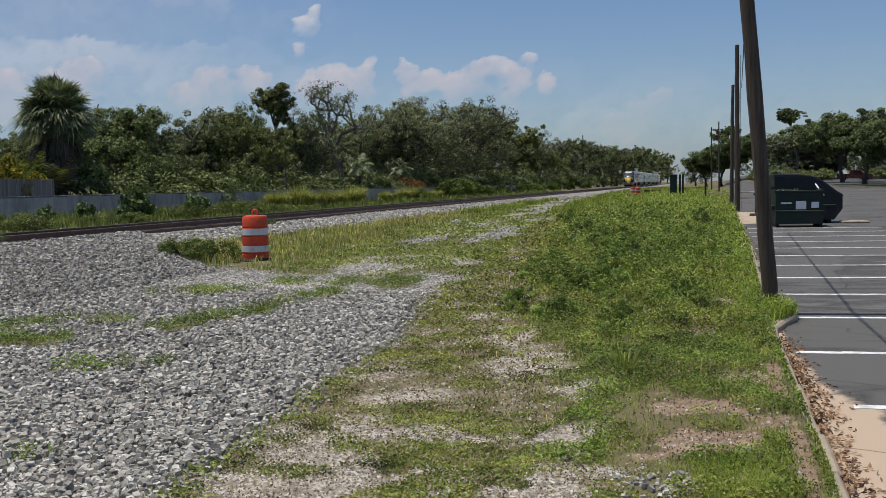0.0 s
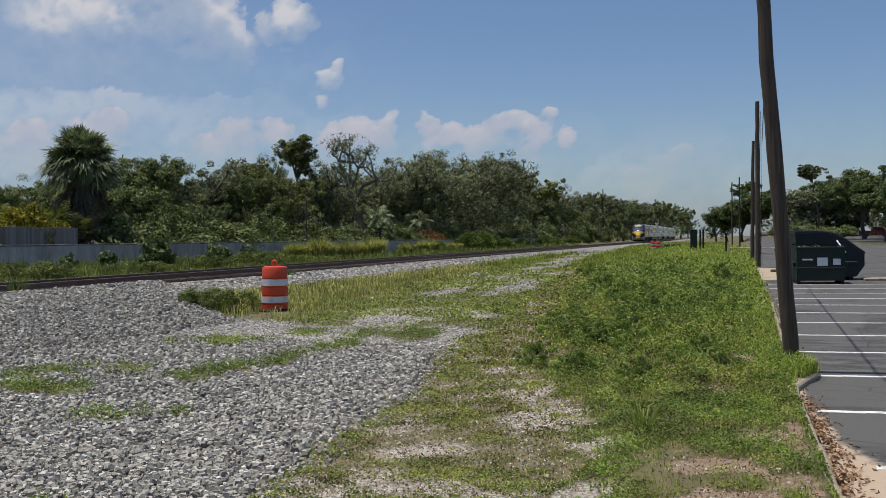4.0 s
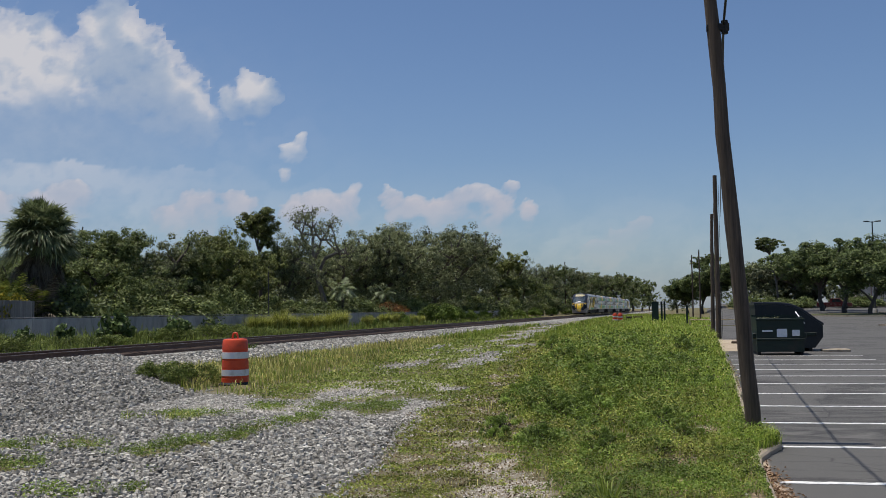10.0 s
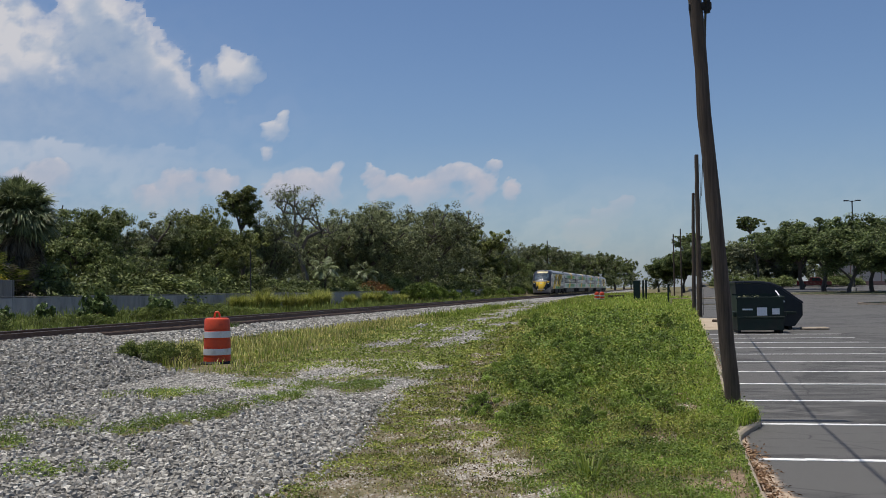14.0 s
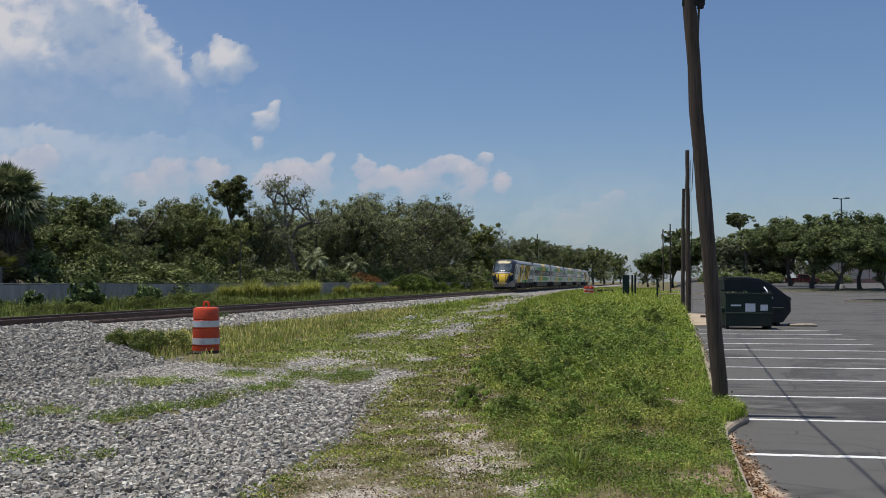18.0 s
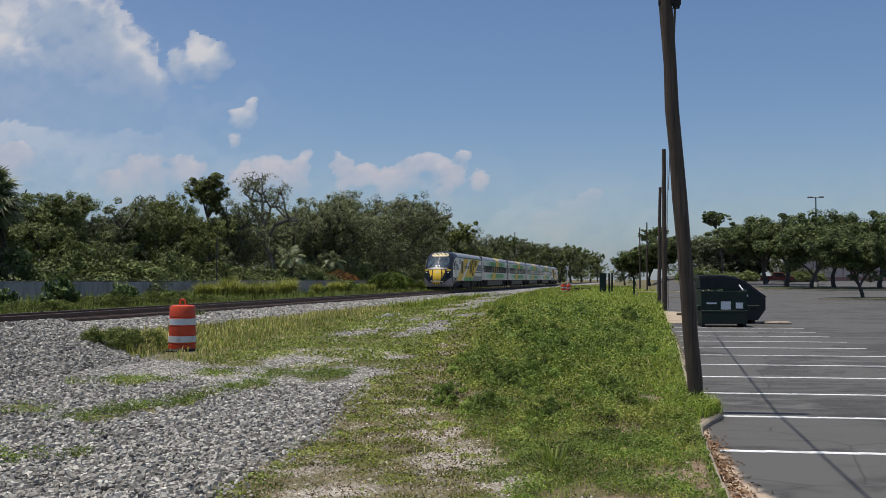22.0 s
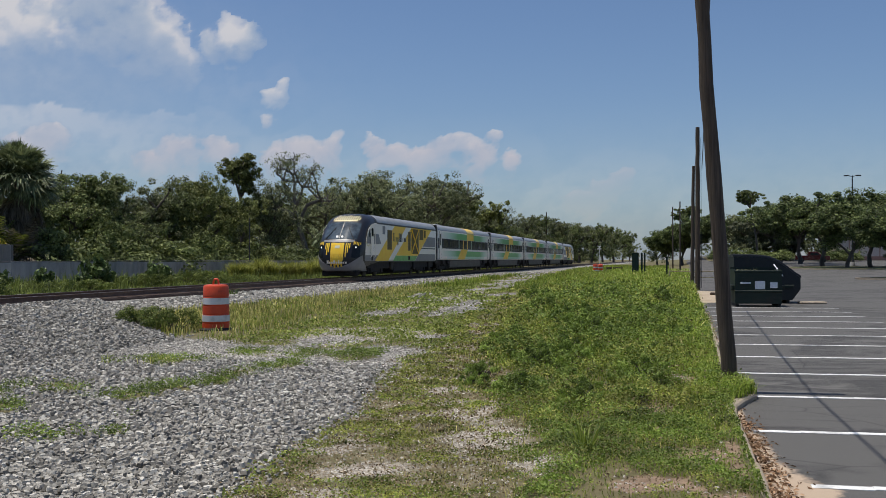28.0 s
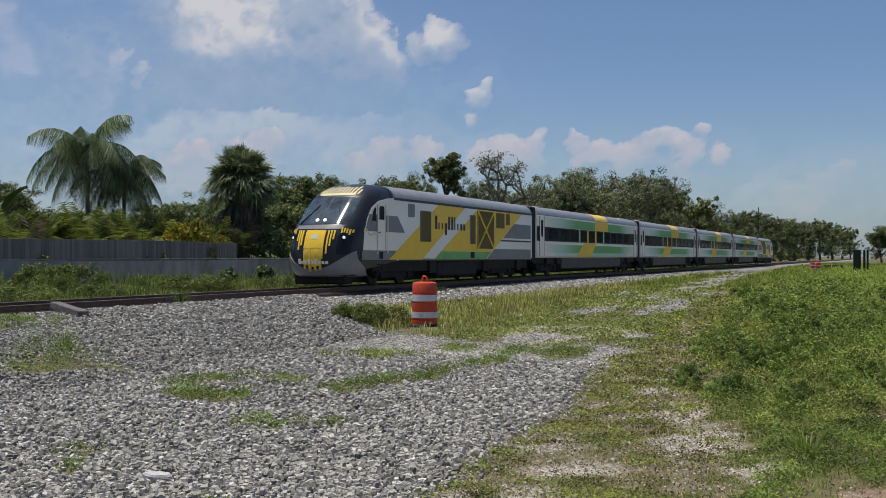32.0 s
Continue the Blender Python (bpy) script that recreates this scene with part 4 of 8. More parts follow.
def bogie(root, y, wheels=(-1.25, 1.25)):
    b = part("bogie", Mesh().box(-1.15, y - 1.9, 0.42, 1.15, y + 1.9, 0.78, 0.04).box(1.02, y - 1.75, 0.32, 1.20, y + 1.75, 0.60, 0.03).box(-1.20, y - 1.75, 0.32, -1.02, y + 1.75, 0.60, 0.03), MAT_UNDER, root)
    for dy in wheels:
        w = Mesh()
        prof = [(0.04, -0.83), (0.40, -0.82), (0.46, -0.80), (0.46, -0.70), (0.48, -0.69), (0.30, -0.68), (0.08, -0.66), (0.08, 0.66), (0.30, 0.68), (0.48, 0.69), (0.46, 0.70), (0.46, 0.80), (0.40, 0.82), (0.04, 0.83)]
        w.rev(prof, 20)
        w.v = [(z, px, py) for px, py, z in w.v]
        ob = part("wheelset", w, MAT_WHEEL, root, smooth=True)
        ob.matrix_basis = pose(0, y + dy, 0.462)
        WHEELS.append(ob)
        for sx in (-1.27, 1.12):
            part("axle_box", Mesh().box(sx, y + dy - 0.17, 0.30, sx + 0.15, y + dy + 0.17, 0.64, 0.03), MAT_UNDER, b)
    for dy in (-0.45, 0.45):
        for sx in (-1.16, 1.16):
            part("spring", Mesh().tube([(sx, y + dy, 0.55), (sx, y + dy, 0.95)], [0.12, 0.12], 10), MAT_UNDER, b)


WHEELS = []


def panel(root, name, yz, mat, x=1.500, t=0.006, label=""):
    """A flat painted or fitted panel on both sides of a vehicle."""
    ob = part(name, Mesh().prism_x(yz, x, x + t), mat, root, label)
    part(name, Mesh().prism_x(yz, -x - t, -x), mat, root, label)
    return ob


def rect(y0, z0, y1, z1):
    return [(y0, z0), (y1, z0), (y1, z1), (y0, z1)]


# the nose: plan curves stacked in height
NZ = [0.40, 0.46, 0.70, 1.00, 1.30, 1.60, 1.90, 2.15, 2.28, 2.40, 2.70, 3.00, 3.30, 3.55, 3.75, 3.92, 4.04, 4.12, 4.16]
NY = [0.30, 0.18, 0.06, 0.00, 0.00, 0.06, 0.16, 0.28, 0.36, 0.46, 0.78, 1.10, 1.42, 1.70, 1.98, 2.28, 2.58, 2.95, 3.30]
NW = [1.22, 1.30, 1.40, 1.46, 1.49, 1.50, 1.50, 1.50, 1.50, 1.50, 1.50, 1.50, 1.49, 1.46, 1.38, 1.24, 1.04, 0.78, 0.50]
NOSE_END, NOSE_D, NOSE_P = 4.2, 1.45, 0.72


def nose_y0(z):
    return float(np.interp(z, NZ, NY))


def nose_surf(x, z):
    """How far back the nose's skin lies at a side offset and height."""
    w = float(np.interp(z, NZ, NW))
    c = min(abs(x) / w, 1.0) ** (1 / NOSE_P)
    return nose_y0(z) + NOSE_D * (1 - math.sqrt(max(0.0, 1 - c * c)) ** NOSE_P)


def nose_mesh():
    rings, n = [], 26
    for z, w in zip(NZ, NW):
        end = 1.75 if z < 0.95 else NOSE_END
        ring = [(w, end, z)]
        for k in range(n + 1):
            a = math.pi * k / n
            c, s = math.cos(a), max(0.0, math.sin(a))
            ring.append((w * math.copysign(abs(c) ** NOSE_P, c), nose_y0(z) + NOSE_D * (1 - s ** NOSE_P), z))
        rings.append(ring + [(-w, end, z)])
    return Mesh().loft(rings)


def nose_patch(root, name, x0, x1, zlo, zhi, mat, label="", off=0.012, nx=8, nz=6):
    """A thin panel that follows the nose's skin between two edges."""
    rings = []
    for i in range(nx + 1):
        x = x0 + (x1 - x0) * i / nx
        lo, hi = (zlo(x) if callable(zlo) else zlo), (zhi(x) if callable(zhi) else zhi)
        zs = [lo + (hi - lo) * j / nz for j in range(nz + 1)]
        grow = 1 + off * 0.6
        front = [(x * grow, nose_surf(x, z) - off, z) for z in zs]
        back = [(x, nose_surf(x, z) + 0.03, z) for z in reversed(zs)]
        rings.append(front + back)
    return part(name, Mesh().loft(rings), mat, root, label, True)


def grille(root, y0, z0, y1, z1, n, label="amber-brown louvred grille"):
    g = panel(root, "grille", rect(y0, z0, y1, z1), MAT_TAMBER, 1.510, 0.006, label)
    for k in range(n):
        z = z0 + (z1 - z0) * (k + 0.5) / n
        part("louvre", Mesh().box(1.5165, y0 + 0.04, z - 0.018, 1.530, y1 - 0.04, z + 0.012), MAT_TAMBER, g)
    for yy in (y0, y1 - 0.05):
        part("grille_frame", Mesh().box(1.5165, yy, z0, 1.535, yy + 0.05, z1), MAT_TGREY, g)
    return g


def locomotive(name, label):
    root = thing(name, label, "locomotive")
    L = 21.2
    part("nose", nose_mesh(), MAT_TDARK, root, "charcoal streamlined nose", True)
    part("body", Mesh().loft([section(1.5, 1.02, 4.12, 0.56, y) for y in (NOSE_END, L)]), MAT_TWHITE, root, "", True)
    sec = section(1.512, 1.02, 4.135, 0.57, 0)[2:-2]
    part("roof", Mesh().loft([[(px, y, pz) for px, _, pz in sec] for y in (3.9, L - 0.05)], True), MAT_TROOF, root, "silver grey roof", True)
    for k in range(5):
        y = 6.0 + 3.0 * k
        part("roof_vent", Mesh().box(-0.6, y, 4.10, 0.6, y + 1.7, 4.17, 0.02), MAT_TGREY, root)
    part("roof_gutter", Mesh().box(1.49, 3.9, 3.51, 1.535, L, 3.61, 0.01), MAT_TDARK, root)
    part("roof_gutter", Mesh().box(-1.535, 3.9, 3.51, -1.49, L, 3.61, 0.01), MAT_TDARK, root)
    part("underframe", Mesh().box(-1.3, 2.4, 0.55, 1.3, L - 0.3, 1.05, 0.03).box(-0.6, 1.6, 0.16, 0.6, L - 0.4, 0.56, 0.03), MAT_UNDER, root)
    part("fuel_tank", Mesh().box(-1.40, 8.4, 0.28, 1.40, 13.2, 0.98, 0.08), MAT_UNDER, root)
    part("tank_band", Mesh().box(1.402, 8.6, 0.62, 1.412, 13.0, 0.96), MAT_UNDER, root)
    for y in (7.6, 14.0, 18.9):
        part("equipment_box", Mesh().box(0.9, y, 0.45, 1.42, y + 0.7, 1.0, 0.03), MAT_UNDER, root)
    bogie(root, 4.6)
    bogie(root, 16.9)
    part("coupler", Mesh().box(-0.2, L, 0.75, 0.2, L + 0.45, 1.0, 0.03), MAT_UNDER, root)
    part("gangway", Mesh().box(-1.35, L - 0.02, 1.0, 1.35, L + 0.16, 4.0, 0.05), MAT_RUBBER, root, "black rubber end bellows")
    # nose fittings
    nose_patch(root, "pilot", -1.44, 1.44, 0.42, lambda x: 0.70 + 0.72 * (abs(x) / 1.44) ** 2.0, MAT_TGREY, "grey lower nose skirt", 0.03, 24)
    part("plough", Mesh().box(-1.15, 0.55, 0.12, 1.15, 1.1, 0.44, 0.05), MAT_UNDER, root)
    nose_patch(root, "windscreen", -1.10, 1.10, 2.46, lambda x: 3.56 - 0.10 * (abs(x) / 1.1) ** 3, MAT_SCREEN, "dark windscreen with bluish reflection painted in", 0.014, 16, 8)
    nose_patch(root, "windscreen_post", -0.025, 0.025, 2.46, 3.56, MAT_TDARK, "", 0.024, 2, 8)
    # reflection on the black hood, painted as a grey strip
    nose_patch(root, "hood_panel", -1.0, 1.0, 2.25, 2.40, MAT_TGREY, "grey strip of painted reflection below the windscreen", 0.014, 16, 2)
    for sx in (-1, 1):
        pts = [(sx * 0.95, 2.45), (sx * 0.72, 2.75), (sx * 0.42, 3.2)]
        part("wiper", Mesh().tube([(x, nose_surf(x, z) - 0.05, z) for x, z in pts], [0.022, 0.018, 0.014], 6), MAT_RUBBER, root)
        lamp = part("headlamp", Mesh().rev([(0.02, -0.02), (0.075, -0.02), (0.075, 0.02), (0.05, 0.03)], 18), MAT_LAMP, root, "lit round headlamp", True)
        lamp.matrix_basis = pose(sx * 0.17, nose_surf(sx * 0.17, 2.60) - 0.03, 2.60, 62, 0, 0)
        bez = part("ditch_light_housing", Mesh().rev([(0.02, -0.03), (0.20, -0.03), (0.18, 0.015)], 20), MAT_GLASS, root, "", True)
        bez.matrix_basis = pose(sx * 1.12, nose_surf(1.12, 1.92) - 0.01, 1.92, 88, 0, sx * 38)
        d = part("ditch_light", Mesh().rev([(0.01, -0.03), (0.06, -0.03), (0.055, 0.028)], 16), MAT_LAMP, bez, "lit ditch light", True)
        nose_patch(root, "lamp_recess", sx * 0.92, sx * 1.34, lambda x: 1.25 + 0.25 * abs(abs(x) - 1.1), lambda x: 2.02 - 0.2 * abs(abs(x) - 1.1), MAT_GLASS, "glossy black lamp recess", 0.008, 6, 6)
    streaks = [(-0.80, -0.74, 1.80), (-0.70, -0.63, 1.45), (-0.59, -0.52, 1.62), (-0.40, -0.31, 0.72), (-0.30, -0.20, 0.86), (-0.19, -0.08, 0.62), (-0.07, 0.03, 0.80), (0.04, 0.15, 0.66), (0.16, 0.25, 0.84), (0.26, 0.36, 0.70), (0.37, 0.43, 1.10), (0.52, 0.58, 1.30), (0.63, 0.69, 1.60), (0.74, 0.80, 1.85)]
    for x0, x1, zb in streaks:
        nose_patch(root, "yellow_streak", x0, x1, zb, 2.20, MAT_TYELLOW, "", 0.036, 2, 12)
    nose_patch(root, "yellow_block", -0.41, 0.43, 1.50, 2.21, MAT_TYELLOW, "yellow painted nose panel", 0.040, 6, 6)
    nose_patch(root, "emblem", -0.14, 0.16, 1.86, 2.04, MAT_TLIGHT, "pale emblem patch", 0.046, 4, 3)
    for k in range(9):
        x0 = -0.62 + 0.145 * k
        nose_patch(root, "logo_bar", x0, x0 + 0.10, 0.90, 1.02 + (0.08 if k in (0, 3, 5) else 0), MAT_TWHITE, "", 0.048, 2, 2)
    nose_patch(root, "brow", -0.78, 0.78, 3.62, 3.72, MAT_TCREAM, "cream band above the windscreen", 0.02, 10, 2)
    for k in range(13):
        x0 = -0.86 + 0.14 * k
        nose_patch(root, "brow_streak", x0, x0 + 0.075, 3.68, 3.80 + 0.20 * (1 - (abs(x0) / 1.0) ** 2) + 0.05 * (k % 3), MAT_TCREAM, "", 0.024, 2, 3)
    for sx in (-1, 1):
        for k, (dx, zl) in enumerate(((0.98, 2.06), (1.06, 1.98), (1.14, 2.08), (1.22, 2.02), (1.30, 2.10))):
            nose_patch(root, "cheek_streak", sx * dx, sx * (dx + 0.045), zl, 2.30 - 0.02 * k, MAT_TYELLOW, "", 0.016, 1, 2)
    # side livery
    panel(root, "cab_side", [(1.25, 1.43), (4.25, 1.43), (4.25, 3.60), (3.3, 3.54), (2.5, 3.40), (1.95, 3.12), (1.6, 2.7), (1.35, 2.1)], MAT_TWHITE, 1.502)
    panel(root, "grey_flash", [(1.42, 2.18), (4.9, 2.18), (4.2, 2.85), (1.75, 2.85)], MAT_TGREY, 1.510, 0.004)
    panel(root, "skirt_band", [(1.15, 1.06), (3.40, 1.06), (4.05, 1.42), (1.15, 1.42)], MAT_TGREY, 1.502)
    panel(root, "white_line", rect(1.72, 2.06, 5.4, 2.12), MAT_TWHITE, 1.516, 0.003)
    panel(root, "wave_line", [(1.30, 2.22), (1.42, 2.30), (1.58, 2.26), (1.72, 2.10), (1.90, 2.06), (2.08, 2.14), (2.30, 2.12), (2.30, 2.06), (2.08, 2.07), (1.92, 1.99), (1.68, 2.03), (1.54, 2.19), (1.42, 2.23), (1.32, 2.15)], MAT_TCREAM, 1.517, 0.004, "thin cream wavy line")
    panel(root, "yellow_band", [(3.42, 1.06), (6.6, 1.06), (11.5, 3.54), (8.4, 3.54)], MAT_TYELLOW, 1.502)
    panel(root, "yellow_band", [(8.65, 1.44), (14.9, 1.44), (19.6, 3.54), (13.1, 3.54)], MAT_TYELLOW, 1.502)
    panel(root, "green_band", [(7.9, 1.06), (14.1, 1.06), (14.88, 1.43), (8.62, 1.43)], MAT_TGREEN, 1.502)
    panel(root, "grey_band", [(14.2, 1.06), (20.95, 1.06), (20.95, 1.58), (15.3, 1.58)], MAT_TGREY, 1.502)
    panel(root, "grey_band", [(16.6, 2.16), (20.95, 2.16), (20.95, 2.94), (18.25, 2.94)], MAT_TGREY, 1.503)
    panel(root, "white_line", rect(16.0, 1.98, 20.95, 2.06), MAT_TDARK, 1.503, 0.004)
    panel(root, "side_sill", rect(4.3, 1.00, 20.9, 1.055), MAT_TDARK, 1.503)
    grille(root, 6.4, 1.84, 7.5, 3.18, 12)
    grille(root, 12.0, 1.81, 12.7, 3.20, 12)
    x_panel = grille(root, 12.95, 1.58, 15.2, 3.44, 14, "amber-brown louvred door panel with crossed bars")
    for z0, z1 in ((1.60, 3.42), (3.42, 1.60)):
        part("cross_bar", Mesh().tube([(1.535, 13.0, z0), (1.535, 15.15, z1)], [0.05, 0.05], 6), MAT_TYELLOW, x_panel)
    part("cross_post", Mesh().box(1.52, 12.95, 1.58, 1.54, 13.02, 3.44), MAT_TYELLOW, x_panel)
    panel(root, "engine_window", rect(15.55, 2.66, 16.75, 3.44), MAT_TAMBER, 1.510, 0.006, "dark amber window")
    panel(root, "engine_window", rect(17.0, 2.86, 17.55, 3.44), MAT_TAMBER, 1.510, 0.006, "dark amber window")
    panel(root, "vent", rect(5.2, 2.86, 5.85, 3.42), MAT_TGREY, 1.510, 0.006, "grey square vent")
    panel(root, "lower_hatch", rect(12.1, 1.12, 12.6, 1.42), MAT_UNDER, 1.510, 0.004)
    for k in range(10):
        y0 = 7.95 + 0.36 * k
        up, down = (0.30 if k in (0, 4, 5, 6) else 0), (-0.24 if k == 3 else 0)
        w = 0.12 if k in (1, 2, 6, 7) else 0.24
        panel(root, "logo_bar", rect(y0, 2.42 + down, y0 + w, 2.72 + up), MAT_TDARK, 1.510, 0.004)
    door = panel(root, "cab_door", rect(2.42, 1.48, 3.10, 3.26), MAT_TWHITE, 1.518, 0.012)
    part("door_window", Mesh().prism_x([(2.55, 2.66), (2.98, 2.66), (2.98, 3.12), (2.90, 3.20), (2.63, 3.20), (2.55, 3.12)], 1.531, 1.540), MAT_GLASS, door)
    part("door_handle", Mesh().box(1.531, 2.48, 2.12, 1.56, 2.60, 2.16), MAT_WHEEL, door)
    part("door_gap", Mesh().box(1.531, 2.40, 1.46, 1.534, 2.43, 3.28), MAT_TDARK, door)
    part("door_gap", Mesh().box(1.531, 3.09, 1.46, 1.534, 3.12, 3.28), MAT_TDARK, door)
    for y in (2.33, 3.20):
        part("handrail", Mesh().tube([(1.52, y, 1.3), (1.585, y, 1.34), (1.585, y, 3.0), (1.52, y, 3.04)], [0.02] * 4, 6), MAT_TWHITE, root)
    panel(root, "cab_window", [(1.98, 2.60), (2.28, 2.60), (2.28, 3.14), (2.16, 3.10), (2.02, 2.92)], MAT_GLASS, 1.520, 0.006, "dark cab side window")
    for z in (0.55, 0.85):
        part("step", Mesh().box(1.2, 2.55, z, 1.5, 2.98, z + 0.04, 0.01), MAT_UNDER, root)
    panel(root, "step_hole", rect(2.6, 1.10, 2.92, 1.38), MAT_UNDER, 1.510, 0.004)
    return root


def coach():
    root = thing("passenger_coach", "silver white coach with green bands and black window strip", "railway coach", group="coaches of the train")
    L = 25.8
    part("body", Mesh().loft([section(1.5, 1.12, 4.14, 0.50, y) for y in (0.42, L - 0.42)]), MAT_TWHITE, root, "", True)
    sec = section(1.508, 1.12, 4.150, 0.52, 0)[2:-2]
    part("roof", Mesh().loft([[(px, y, pz) for px, _, pz in sec] for y in (0.43, L - 0.43)], True), MAT_TROOF, root, "silver grey roof", True)
    # painted bands over side and roof
    panel(root, "window_band", rect(0.5, 2.10, L - 0.5, 2.94), MAT_TBAND, 1.502, 0.006, "black window band")
    panel(root, "upper_green_band", rect(1.8, 2.96, 24.6, 3.50), MAT_TFADE, 1.502, 0.005, "green band fading into silver")
    panel(root, "lower_green_band", rect(1.9, 1.42, 24.2, 1.92), MAT_TFADE, 1.502, 0.005, "green band fading into silver")
    panel(root, "lower_pale_band", rect(4.0, 1.20, 22.0, 1.42), MAT_TFADE2, 1.502, 0.005, "pale green band fading into silver")
    panel(root, "yellow_flash", [(8.4, 1.16), (11.7, 1.16), (13.2, 2.09), (10.2, 2.09)], MAT_TYELLOW, 1.508, 0.004)
    panel(root, "yellow_flash", rect(12.8, 2.95, 16.2, 3.62), MAT_TYELLOW, 1.508, 0.004)
    sec = section(1.514, 1.12, 4.156, 0.53, 0)[2:-2]
    part("yellow_roof_band", Mesh().loft([[(px, y, pz) for px, _, pz in sec] for y in (12.8, 16.2)], True), MAT_TYELLOW, root, "", True)
    wins = [(5.0, 6.85), (6.95, 8.8), (9.35, 10.75), (11.3, 12.7), (13.3, 14.75), (15.3, 16.75), (17.2, 18.6), (19.0, 20.4), (2.6, 4.4), (21.0, 22.4)]
    for y0, y1 in wins:
        w = panel(root, "window", rect(y0, 2.20, y1, 2.86), MAT_GLASS, 1.509, 0.005)
        part("window_frame", Mesh().box(1.5145, y0, 2.18, 1.519, y1, 2.20), MAT_UNDER, w)
    for y, mat in ((8.95, MAT_TLIGHTGREEN), (10.9, MAT_TYELLOW), (12.85, MAT_TYELLOW), (14.9, MAT_TLIGHTGREEN)):
        panel(root, "window_post", rect(y, 2.11, y + 0.30, 2.93), mat, 1.509, 0.006)
    for y in (0.95, 24.1):
        d = panel(root, "door", rect(y, 1.22, y + 0.85, 3.52), MAT_TWHITE, 1.512, 0.008)
        part("door_window", Mesh().prism_x(rect(y + 0.24, 2.35, y + 0.58, 3.30), 1.521, 1.526), MAT_GLASS, d)
        for yy in (y - 0.03, y + 0.85):
            part("door_gap", Mesh().box(1.512, yy, 1.20, 1.523, yy + 0.03, 3.54), MAT_TDARK, d)
    part("side_gutter", Mesh().box(1.49, 0.3, 3.60, 1.522, L - 0.3, 3.64, 0.008), MAT_TGREY, root)
    for y in (1.9, 22.0):
        part("roof_hatch", Mesh().box(0.2, y, 4.02, 0.95, y + 1.4, 4.17, 0.03), MAT_TGREY, root)
    part("equipment_skirt", Mesh().box(-1.42, 5.4, 0.42, 1.42, L - 5.6, 1.10, 0.05), MAT_TSKIRT, root)
    part("underframe", Mesh().box(-1.25, 0.6, 0.75, 1.25, L - 0.6, 1.14, 0.03).box(-0.6, 0.8, 0.20, 0.6, L - 0.8, 0.76, 0.03), MAT_UNDER, root)
    for y in (3.0, 22.6, 5.0, 20.6):
        part("end_skirt", Mesh().box(1.15, y - 0.5, 0.75, 1.44, y + 0.5, 1.12, 0.03), MAT_UNDER, root)
    bogie(root, 3.3)
    bogie(root, L - 3.3)
    for y in (-0.12, L - 0.45):
        part("gangway", Mesh().box(-1.42, y, 0.9, 1.42, y + 0.57, 4.05, 0.06), MAT_RUBBER, root, "black rubber gangway bellows")
    return root


TRAIN = [(locomotive("locomotive", "charcoal-nosed yellow and silver streamlined diesel locomotive"), 0.0)]
LEAD_WHEELS = list(WHEELS)
COACH = coach()
for i in range(4):
    car = COACH if i == 0 else copy_thing(COACH, pose(0, 0, 0))
    TRAIN.append((car, 21.6 + 26.05 * i))
tail = copy_thing(TRAIN[0][0], pose(0, 0, 0))
tagged(tail, "yellow and silver diesel locomotive at the tail of the train")
TRAIN.append((tail, 21.6 + 26.05 * 4 + 21.4))


def nose_y(t):
    """Where the nose stands along the track."""
    return 272.65 - 8.036 * t + 0.00886 * t * t + 0.000262 * t ** 3


def motions():
    times = [0.5 * k for k in range(65)]
    for i, (car, back) in enumerate(TRAIN):
        tail = i == len(TRAIN) - 1
        walk(car, [(t, pose(TRACK_X, nose_y(t) + back, RAIL_Z, 0, 0, 180 if tail else 0)) for t in times])
    # the leading locomotive's wheels roll with it
    ticks = [0.1 * k for k in range(321)]
    for ob in LEAD_WHEELS:
        at = ob.matrix_basis.translation.copy()
        walk(ob, [(t, pose(*at, math.degrees((nose_y(0) - nose_y(t)) / 0.46) % 360.0, 0, 0)) for t in ticks])


# ---- plants: makers ----
def leaf_cloud(rng, centres, radii, per, size, flat=0.75, up=0.35, slim=0.5):
    """Leaf quads scattered in flattened clumps; returns vertices and quads."""
    C = np.repeat(np.asarray(centres, float), per, 0)
    R = np.repeat(np.asarray(radii, float), per)
    d = rng.normal(size=(len(C), 3))
    d /= np.linalg.norm(d, axis=1, keepdims=True)
    p = C + d * (R * rng.uniform(0.15, 1.0, len(C)) ** 0.4)[:, None] * [1, 1, flat]
    nrm = d * 1.0 + rng.normal(size=d.shape) * 0.45 + [0, 0, up]
    nrm /= np.linalg.norm(nrm, axis=1, keepdims=True)
    a = np.cross(nrm, rng.normal(size=d.shape))
    a /= np.linalg.norm(a, axis=1, keepdims=True)
    b = np.cross(nrm, a)
    s = size * rng.uniform(0.6, 1.3, len(C))[:, None]
    q = np.stack([p - a * s, p - b * s * slim + nrm * s * 0.12, p + a * s, p + b * s * slim + nrm * s * 0.12], 1).reshape(-1, 3)
    return q, np.arange(len(q)).reshape(-1, 4)


